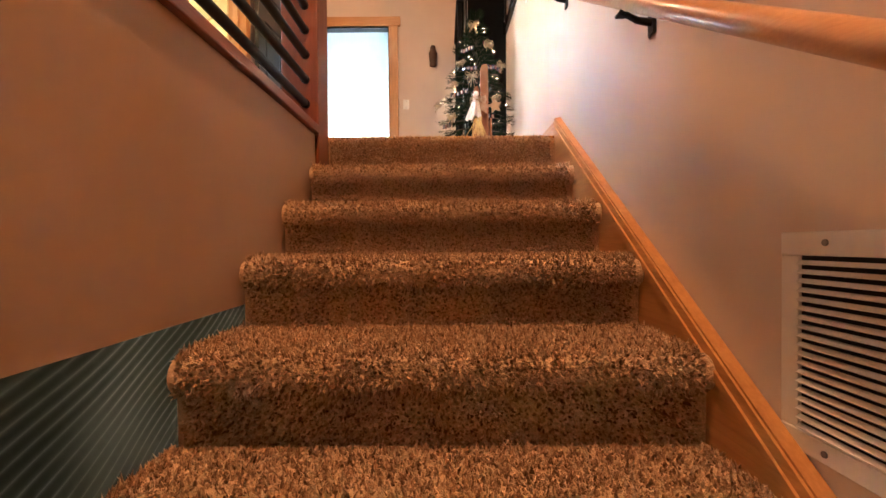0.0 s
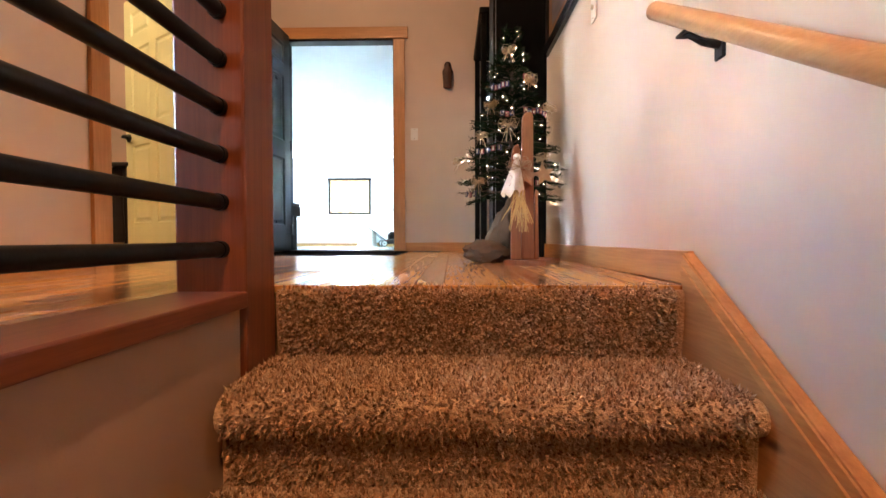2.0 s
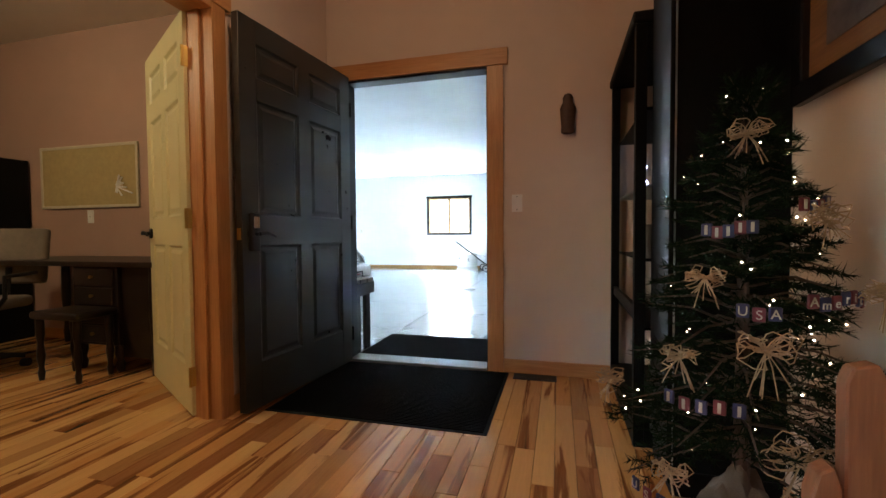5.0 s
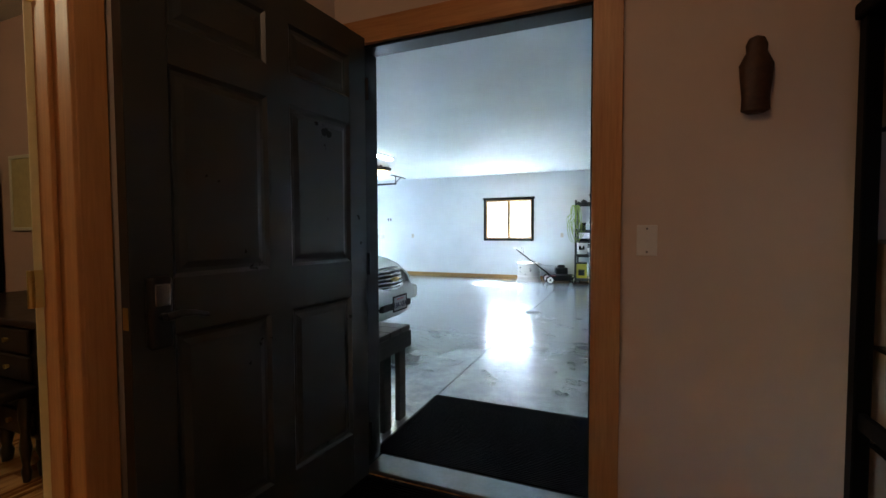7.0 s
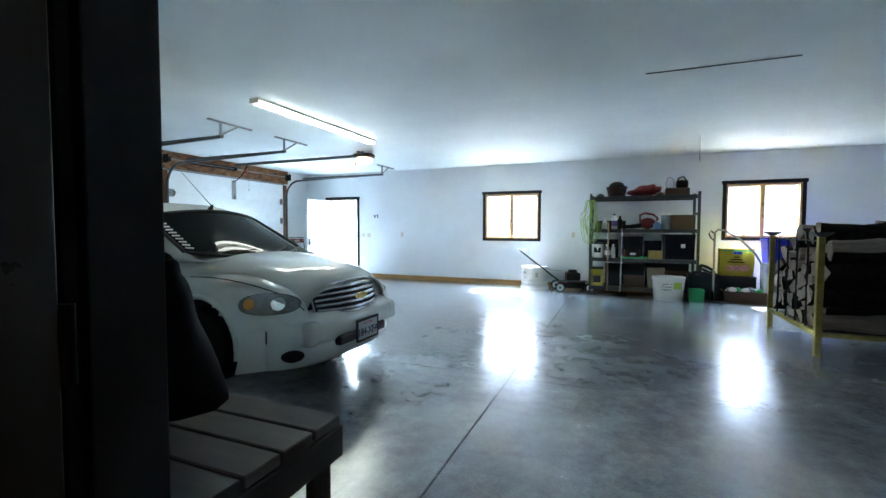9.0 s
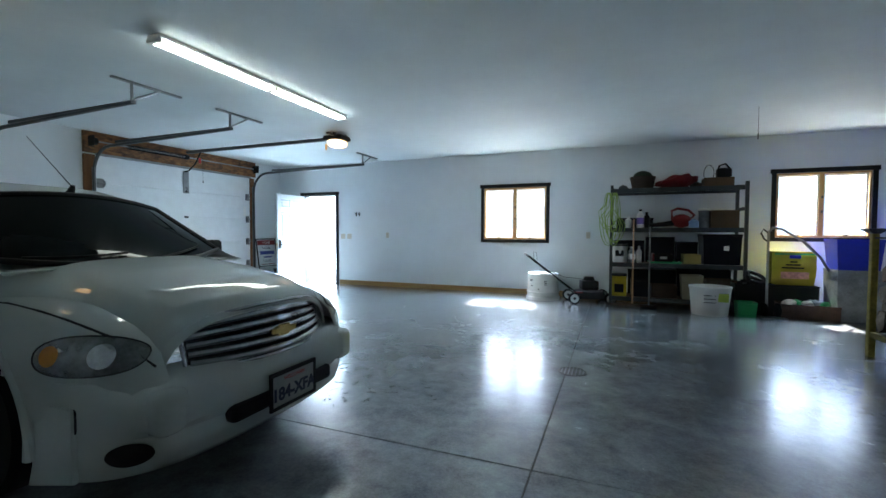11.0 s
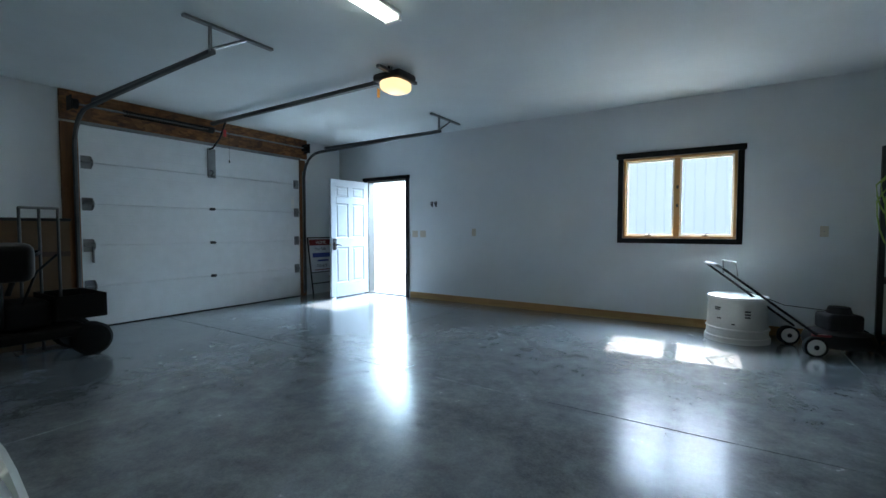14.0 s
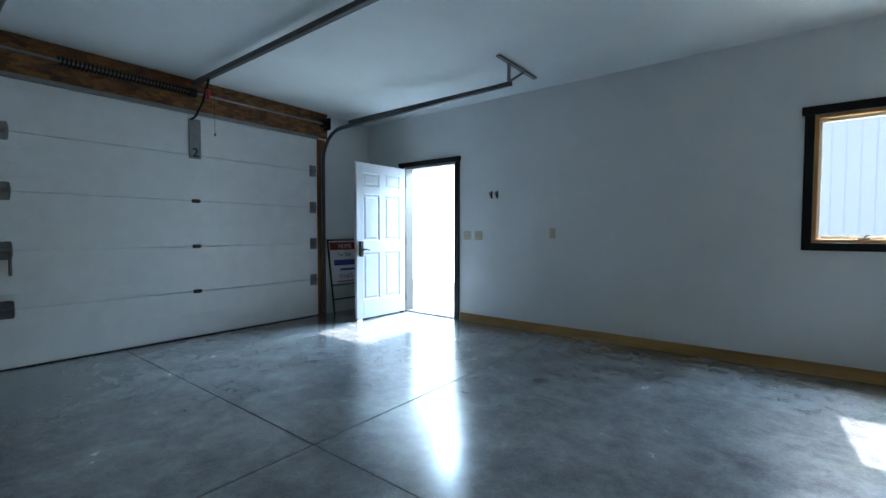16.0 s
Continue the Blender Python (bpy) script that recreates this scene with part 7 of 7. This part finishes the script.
for k in range(150):
    f = (k + rg.random()) / 150
    z = 0.36 + (TH - 0.40) * f ** 0.9
    rad = (0.30 * (1 - f) ** 0.85 + 0.04) * rg.uniform(0.72, 1.08)
    a = k * 2.39996 + rg.uniform(-0.3, 0.3)
    if math.cos(a) > 0:
        rad = min(rad, 0.285 / max(0.3, math.cos(a)))
    start = Vector((0, 0, z))
    tip = Vector((rad * math.cos(a), rad * math.sin(a), z - 0.05 + rg.uniform(-0.03, 0.09) + 0.06 * f))
    mid = (start + tip) / 2 + Vector((0, 0, 0.02))
    pipe(limbs, [start, mid, tip], [0.004, 0.003, 0.0015], 5)
    tips.append((tip, a, f))
    twigs = [(start, tip, 1.0)]
    for s in (-1, 1):
        for q in (0.45, 0.7):
            b = start.lerp(tip, q)
            dr = Matrix.Rotation(s * 0.75, 3, "Z") @ (tip - start)
            twigs.append((b, b + dr * (0.42 * (1.1 - q * 0.4)), 0.7))
    for p0, p1, w_ in twigs:
        d = (p1 - p0)
        count = int(20 + d.length * 300)
        for j in range(count):
            u = rg.random() * 0.97 + 0.03
            p = p0.lerp(p1, u)
            dd = (d.normalized() * 0.75 + Vector((rg.gauss(0, 0.6), rg.gauss(0, 0.6), rg.gauss(0.1, 0.5)))).normalized()
            needle(p, dd, rg.uniform(0.018, 0.034))
me = bpy.data.meshes.new("crown")
me.from_pydata(vs, [], fs)
me.materials.append(NEEDLE)
crown = new("crown", me)
crown.parent = tree
tagged(crown, "dense green fir needles", kind="stuff")
part("limb_set", limbs, TRUNK, crown)
bulb = bmesh.new()
bmesh.ops.create_icosphere(bulb, subdivisions=1, radius=0.0023)
bulb_me = finish(bulb, "bulb", FAIRY)
for k in range(80):
    tip, a, f = tips[rg.randrange(len(tips))]
    ob = new("bulb", bulb_me)
    ob.parent = tree
    ob.location = Vector((tip.x * rg.uniform(0.8, 1.04), tip.y * rg.uniform(0.8, 1.04), tip.z + rg.uniform(-0.03, 0.03)))


def raffia_bow(parent, m, size, seed, name="raffia_bow"):
    q = random.Random(seed)
    bm = bmesh.new()
    for k in range(16):
        a0 = (0.35 if k % 2 else math.pi - 0.35) + q.gauss(0, 0.42)
        w_ = size * q.uniform(0.6, 1.15)
        tw = q.uniform(-0.75, 0.75)
        pts = []
        for j in range(9):
            a = math.pi * 2 * j / 8
            r_ = w_ * abs(math.sin(a / 2))
            pts.append((r_ * math.cos(a0 + tw * math.sin(a)) + 0.004 * q.gauss(0, 1), 0.02 * math.sin(a + k) + 0.006 * q.gauss(0, 1), r_ * math.sin(a0 + tw * math.sin(a))))
        pipe(bm, pts, 0.0014, 4)
    for k in range(7):
        dx = q.uniform(-0.9, 0.9)
        pipe(bm, [(0, 0, 0), (dx * size * 0.5, -0.01, -size * 0.6), (dx * size * 1.1, -0.015, -size * q.uniform(0.9, 1.9))], 0.0013, 4)
    ob = part(name, bm, RAFFIA, parent, "tied straw coloured raffia bow")
    ob.matrix_local = m
    return ob


for k, (dx, dy, z, s) in enumerate(((-0.03, -0.09, 1.14, 0.055), (0.07, -0.19, 0.95, 0.05), (-0.13, -0.17, 0.83, 0.05), (-0.05, -0.25, 0.70, 0.07), (-0.18, -0.18, 0.66, 0.05), (0.17, -0.18, 0.80, 0.055), (-0.30, -0.03, 0.55, 0.05), (0.0, -0.27, 0.50, 0.085), (-0.20, -0.2, 0.42, 0.05), (0.12, -0.26, 0.52, 0.06))):
    raffia_bow(tree, pose(dx, dy, z, 0, 0, math.degrees(math.atan2(dx, -dy)) * 0.7), s * 0.68, 60 + k)
CLOTH_RED = surface("dark_red_wood", (0.12, 0.016, 0.02), 0.6)
CLOTH_BLUE = surface("dark_blue_wood", (0.02, 0.022, 0.07), 0.6)
CREAM = surface("cream_paint", (0.40, 0.35, 0.28), 0.6)
for k, (words, ang, z, r_) in enumerate((("-----", -115, 0.93, 0.18), ("----", -60, 0.98, 0.165), ("USA", -100, 0.77, 0.23), ("America", -55, 0.79, 0.21), ("-----", -120, 0.58, 0.28), ("-----", -80, 0.40, 0.28), ("USA", -140, 0.36, 0.30))):
    o = thing("letter_garland", Matrix.Identity(4), "", "")
    o.parent = tree
    o.matrix_local = Matrix.Identity(4)
    for j, ch in enumerate(words):
        a = radians(ang + (j - len(words) / 2) * 6.5)
        m = pose(r_ * math.cos(a), r_ * math.sin(a), z - 0.006 * math.sin(j * 1.3), 0, 0, math.degrees(a) + 90)
        blk = part("letter_block", box(bmesh.new(), -0.011, 0.011, -0.003, 0.003, -0.014, 0.014, 0.002), CLOTH_RED if (j + k) % 2 else CLOTH_BLUE, o)
        blk.matrix_local = m
        if ch == "-":
            bar = part("letter_bar", box(bmesh.new(), -0.003, 0.003, -0.0045, -0.003, -0.01, 0.01), CREAM, o)
            bar.matrix_local = m
        else:
            lettering(ch, 0.026, m @ pose(0, -0.0038, -0.009, 90, 0, 0), o, CREAM, "letter")
# star ornament near the foot of the crown
bm = bmesh.new()
pts = [((0.03 if q % 2 else 0.062) * math.cos(math.tau * q / 10 + math.pi / 2), (0.03 if q % 2 else 0.062) * math.sin(math.tau * q / 10 + math.pi / 2)) for q in range(10)]
# burlap wrapped foot
bm2 = bmesh.new()
bmesh.ops.create_icosphere(bm2, subdivisions=4, radius=1)
for v in bm2.verts:
    c = v.co.copy()
    u = (c.z + 1) / 2
    n = noise.noise(c * 2.1) * 0.25 + noise.noise(c * 6) * 0.08
    w_ = 0.15 * (1 - u) ** 0.8 + 0.03
    v.co = Vector((c.x / max(0.25, math.hypot(c.x, c.y)) * w_ * math.hypot(c.x, c.y) ** 0.4 * (1 + n), c.y / max(0.25, math.hypot(c.x, c.y)) * w_ * math.hypot(c.x, c.y) ** 0.4 * (1 + n), max(0.0, u * 0.36 * (1 + 0.3 * n) - 0.01)))
part("burlap_wrap", bm2, BURLAP, tree, "folded brown burlap round the foot", True)
bm2 = bmesh.new()
bmesh.ops.create_icosphere(bm2, subdivisions=3, radius=1)
for v in bm2.verts:
    c = v.co.copy()
    n = noise.noise(c * 2.6) * 0.3
    v.co = Vector((-0.15 + c.x * 0.12 * (1 + n), -0.16 + c.y * 0.10 * (1 + n), max(0.0, 0.05 + c.z * 0.065 * (1 + n))))
part("burlap_fold", bm2, BURLAP, tree, "folded brown burlap round the foot", True)

# ---- wooden decoration stand with a cloth angel and stars ----
st = thing("decoration_stand", pose(0.2, 3.6, 0), "rustic wooden stand with raffia, cloth and wooden stars", "decoration")
RUST = wood("rustic_board", (0.16, 0.055, 0.02), (0.32, 0.13, 0.05), "z", 0.6)
bm = extrude_outline(bmesh.new(), [(-0.12, -0.09), (0.056, -0.173), (0.207, 0.17), (0.035, 0.24)], "z", 0.0, 0.024)
bmesh.ops.bevel(bm, geom=bm.edges[:], offset=0.004, segments=2, affect="EDGES")
part("base_plate", bm, RUST, st)


def leaning_board(x0, x1, y0, th, h, lean, ragged):
    """An upright board with a worn, slanted top that leans back a little."""
    bm = extrude_outline(bmesh.new(), [(x0, 0.0245), (x1, 0.0245), (x1 - 0.004, h - ragged), (x1 - 0.014, h), (x0 + 0.014, h - 0.4 * ragged), (x0 + 0.005, h - 1.6 * ragged)], "y", y0, y0 + th)
    bmesh.ops.bevel(bm, geom=bm.edges[:], offset=0.003, segments=1, affect="EDGES")
    for v in bm.verts:
        v.co.y += lean * (v.co.z - 0.0245) / h
    return bm


part("tall_board", leaning_board(-0.034, 0.026, -0.07, 0.03, 0.725, 0.02, 0.02), RUST, st, "tall reddish board")
part("short_board", leaning_board(-0.085, -0.037, -0.085, 0.035, 0.57, 0.015, 0.03), RUST, st, "short split board")
part("thin_board", leaning_board(0.028, 0.05, -0.06, 0.03, 0.36, 0.01, 0.015), RUST, st)
CLOTH = surface("white_cloth", (0.66, 0.62, 0.58), 0.9, 0, 0.08, 30)
bm = bmesh.new()
rings = []
for i in range(11):
    u = i / 10
    r_ = 0.011 + 0.034 * u ** 0.8
    rings.append([bm.verts.new((-0.065 - 0.02 * u + r_ * math.cos(a) * (1 + 0.3 * math.sin(5 * a + 1) * u), -0.118 + r_ * 0.6 * math.sin(a) * (1 + 0.3 * math.cos(4 * a) * u), 0.485 - 0.155 * u + 0.018 * math.sin(5 * a + 2) * u)) for a in [math.tau * q / 30 for q in range(30)]])
for p, q in zip(rings, rings[1:]):
    for i in range(30):
        bm.faces.new((p[i], p[(i + 1) % 30], q[(i + 1) % 30], q[i]))
bm.faces.new(rings[0])
part("cloth_dress", bm, CLOTH, st, "white gathered cloth", True)
bm = bmesh.new()
bmesh.ops.create_uvsphere(bm, u_segments=16, v_segments=10, radius=0.017, matrix=Matrix.Translation((-0.065, -0.118, 0.497)))
part("cloth_knob", bm, CLOTH, st, "", True)
STAR = surface("star_wood", (0.30, 0.17, 0.09), 0.7)
for x, z, rot in ((-0.015, 0.415, 10), (0.062, 0.42, -12)):
    sb = extrude_outline(bmesh.new(), pts, "y", -0.007, 0.007)
    bmesh.ops.transform(sb, matrix=Matrix.Scale(0.82, 4), verts=sb.verts)
    ob = part("wooden_star", sb, STAR, st, "flat wooden star")
    ob.matrix_local = pose(x, -0.10, z, 0, rot, 0)
bm = bmesh.new()
q = random.Random(3)
for k in range(44):
    x = q.gauss(0, 0.012)
    e = q.uniform(-0.075, 0.06)
    pipe(bm, [(-0.05 + x, -0.12, 0.345), (-0.05 + x + e * 0.4, -0.135, 0.28), (-0.05 + x + e, -0.13, 0.15 + q.uniform(0, 0.09))], 0.0018, 4)
part("straw_tassel", bm, surface("golden_straw", (0.55, 0.36, 0.13), 0.7), st, "golden straw tassel")
raffia_bow(st, pose(-0.05, -0.12, 0.45), 0.055, 91)

# ---- office beyond the open door ----
t = thing("cork_board", pose(-4.24, Y1, 1.45), "framed cork board with a few pins", "cork board")
part("cork", box(bmesh.new(), -0.54, 0.54, -0.014, -0.002, -0.25, 0.25), surface("cork", (0.42, 0.33, 0.15), 0.9, 0, 0.1, 30, 200, 0.4), t)
bm = bmesh.new()
for b in ((-0.565, 0.565, -0.022, -0.001, 0.25, 0.275), (-0.565, 0.565, -0.022, -0.001, -0.275, -0.25), (-0.565, -0.54, -0.0215, -0.001, -0.25, 0.25), (0.54, 0.565, -0.0215, -0.001, -0.25, 0.25)):
    box(bm, *b, 0.003)
part("board_frame", bm, surface("pale_frame", (0.55, 0.5, 0.36), 0.4), t, "pale wooden frame")
pr = random.Random(8)
for k in range(16):
    part("pin", rod(bmesh.new(), (0.32 + pr.uniform(0, 0.18), -0.024, -0.1 + pr.uniform(-0.1, 0.1)), (0.32, -0.014, -0.1), 0.007, 0.004, 8), WHITE_PLASTIC, t)
DESKW = surface("dark_desk_wood", (0.010, 0.005, 0.0035), 0.35, 0, 0.4, 14)
dk = thing("desk", pose(-3.75, 5.3, 0), "dark stained wooden pedestal desk with drawers", "desk")
part("desktop", box(bmesh.new(), -0.75, 0.95, -0.33, 0.33, 0.72, 0.755, 0.006, 2), DESKW, dk)
part("pedestal", box(bmesh.new(), 0.22, 0.62, -0.30, 0.3, 0.18, 0.719, 0.004), DESKW, dk)
for k in range(4):
    z = 0.2 + k * 0.13
    dr = part("drawer", box(bmesh.new(), 0.25, 0.59, -0.318, -0.301, z, z + 0.115, 0.005), DESKW, dk)
    part("knob", rod(bmesh.new(), (0.42, -0.335, z + 0.06), (0.42, -0.318, z + 0.06), 0.012, 0.009, 12), BRASS, dr, "brass knob")
for x, y in ((0.25, -0.27), (0.59, -0.27), (-0.7, -0.27), (-0.7, 0.27), (0.9, -0.27), (0.9, 0.27)):
    part("leg", lathe(bmesh.new(), [(0.022, 0), (0.03, 0.05), (0.02, 0.08), (0.032, 0.13), (0.03, 0.18)] if 0.2 < x < 0.7 else [(0.022, 0), (0.03, 0.1), (0.02, 0.16), (0.035, 0.4), (0.03, 0.719)], 12, (x, y, 0)), DESKW, dk, "", True)
part("side_panel", box(bmesh.new(), 0.62, 0.93, -0.27, 0.3, 0.1, 0.719), DESKW, dk)
hu = thing("black_bookcase", pose(-5.45, 5.35, 0), "tall black bookcase in the office", "bookcase")
for b in ((-0.5, -0.47, -0.28, 0.28, 0, 1.62), (0.47, 0.5, -0.28, 0.28, 0, 1.62), (-0.47, 0.47, 0.25, 0.28, 0, 1.62)):
    part("panel", box(bmesh.new(), *b, 0.003), BLACK_WOOD, hu)
for z in (0.0, 0.75, 1.3, 1.59):
    part("shelf", box(bmesh.new(), -0.469, 0.469, -0.28, 0.249, z, z + 0.03), BLACK_WOOD, hu)
part("door", box(bmesh.new(), -0.46, 0.46, -0.3, -0.281, 0.03, 1.29, 0.003), BLACK_WOOD, hu)
ch = thing("office_chair", pose(-4.1, 4.72, 0, 0, 0, 200), "grey upholstered office chair on casters", "chair")
FAB = surface("grey_fabric", (0.16, 0.13, 0.10), 0.9, 0, 0.15, 20, 200, 0.4)
part("seat", box(bmesh.new(), -0.25, 0.25, -0.24, 0.24, 0.43, 0.51, 0.035, 3), FAB, ch, "", True)
bk = box(bmesh.new(), -0.23, 0.23, -0.04, 0.03, 0.58, 1.0, 0.03, 3)
bmesh.ops.transform(bk, matrix=Matrix.Translation((0, -0.27, 0)) @ Matrix.Rotation(radians(8), 4, "X"), verts=bk.verts)
part("backrest", bk, FAB, ch, "", True)
part("back_support", pipe(bmesh.new(), [(0, -0.1, 0.42), (0, -0.3, 0.46), (0, -0.33, 0.7)], 0.02), CAR_BLACK, ch, "", True)
part("column", rod(bmesh.new(), (0, 0, 0.1), (0, 0, 0.43), 0.025, seg=12), CAR_BLACK, ch)
for k in range(5):
    a = math.tau * k / 5
    part("base_arm", pipe(bmesh.new(), [(0, 0, 0.12), (0.15 * math.cos(a), 0.15 * math.sin(a), 0.105), (0.28 * math.cos(a), 0.28 * math.sin(a), 0.08)], 0.018), CAR_BLACK, ch)
    part("caster", rod(bmesh.new(), (0.28 * math.cos(a) - 0.02, 0.28 * math.sin(a), 0.03), (0.28 * math.cos(a) + 0.02, 0.28 * math.sin(a), 0.03), 0.03, seg=14), CAR_BLACK, ch)
for s in (-1, 1):
    part("armrest", pipe(bmesh.new(), [(s * 0.24, 0.05, 0.45), (s * 0.29, 0.05, 0.52), (s * 0.29, 0.05, 0.66), (s * 0.29, -0.2, 0.67)], 0.014), CAR_BLACK, ch, "", True)
sl_ob = thing("stool", pose(-3.32, 4.86, 0), "dark wooden stool with a padded seat and turned legs", "stool")
part("seat", box(bmesh.new(), -0.2, 0.2, -0.14, 0.14, 0.40, 0.45, 0.018, 3), DESKW, sl_ob, "", True)
for x, y in ((-0.16, -0.1), (0.16, -0.1), (-0.16, 0.1), (0.16, 0.1)):
    part("leg", lathe(bmesh.new(), [(0.014, 0), (0.02, 0.05), (0.014, 0.08), (0.024, 0.16), (0.016, 0.24), (0.024, 0.30), (0.022, 0.40)], 12, (x, y, 0)), DESKW, sl_ob, "", True)
mo = thing("monitor", pose(-5.28, 5.2, 1.33), "small dark monitor with a pale screen edge in the bookcase", "monitor")
part("bezel", box(bmesh.new(), -0.16, 0.16, -0.015, 0.015, 0.02, 0.24, 0.005), CAR_BLACK, mo)
part("screen_edge", box(bmesh.new(), -0.15, 0.15, -0.0165, -0.0152, 0.03, 0.23, 0.001), surface("pale_screen", (0.30, 0.36, 0.45), 0.3), mo, "pale blue screen")
part("foot", box(bmesh.new(), -0.07, 0.07, -0.05, 0.05, 0, 0.02, 0.005), CAR_BLACK, mo)
ob = part("thermostat", box(bmesh.new(), -0.012, 0.0, -0.07, 0.07, -0.05, 0.05, 0.006, 2), CAR_BLACK)
ob.matrix_world = pose(-1.9, 3.05, 1.22, 0, 0, 180)
tagged(ob, "dark wall control box in the hall", "thermostat")

# ---- floor boards of the hall ----
floor_ob = tagged(part("floor", box(bmesh.new(), -6.24, -0.76, -1.19, Y1 - 0.001, -0.0215, -0.019), PLANKS), "glossy hickory board floor with strong colour variation", "floor", "", "structure")
PW = 0.0826
rnd = random.Random(11)
meshes = {}


def plank_mesh(length):
    key = round(length, 2)
    if key not in meshes:
        bm = box(bmesh.new(), -PW / 2 + 0.0007, PW / 2 - 0.0007, -key / 2 + 0.0007, key / 2 - 0.0007, -0.018, 0.0, 0.0016)
        meshes[key] = finish(bm, "plank", PLANKS)
    return meshes[key]


count = 0
rest = bmesh.new()
x = HW - PW / 2
while x > -6.2:
    y0 = 2.62 if x > -0.8 else -1.19
    y = y0
    while y < Y1 - 0.02:
        ln = round(rnd.choice((0.45, 0.6, 0.75, 0.9, 1.05, 1.2)) + (0 if y > y0 else rnd.random() * 0.3), 2)
        ln = min(ln, round(Y1 - y, 2))
        if ln < 0.12 and y > y0:
            ln = max(ln, 0.03)
        if x > -2.0 and y > 1.6 and count < 300:
            ob = new("plank", plank_mesh(ln))
            ob.parent = floor_ob
            ob.location = (x, y + ln / 2, 0)
            count += 1
        else:
            box(rest, x - PW / 2 + 0.0006, x + PW / 2 - 0.0006, y + 0.0006, y + ln - 0.0006, -0.018, 0.0)
        y += ln
    x -= PW
tagged(part("boards", rest, PLANKS, floor_ob), kind="stuff")
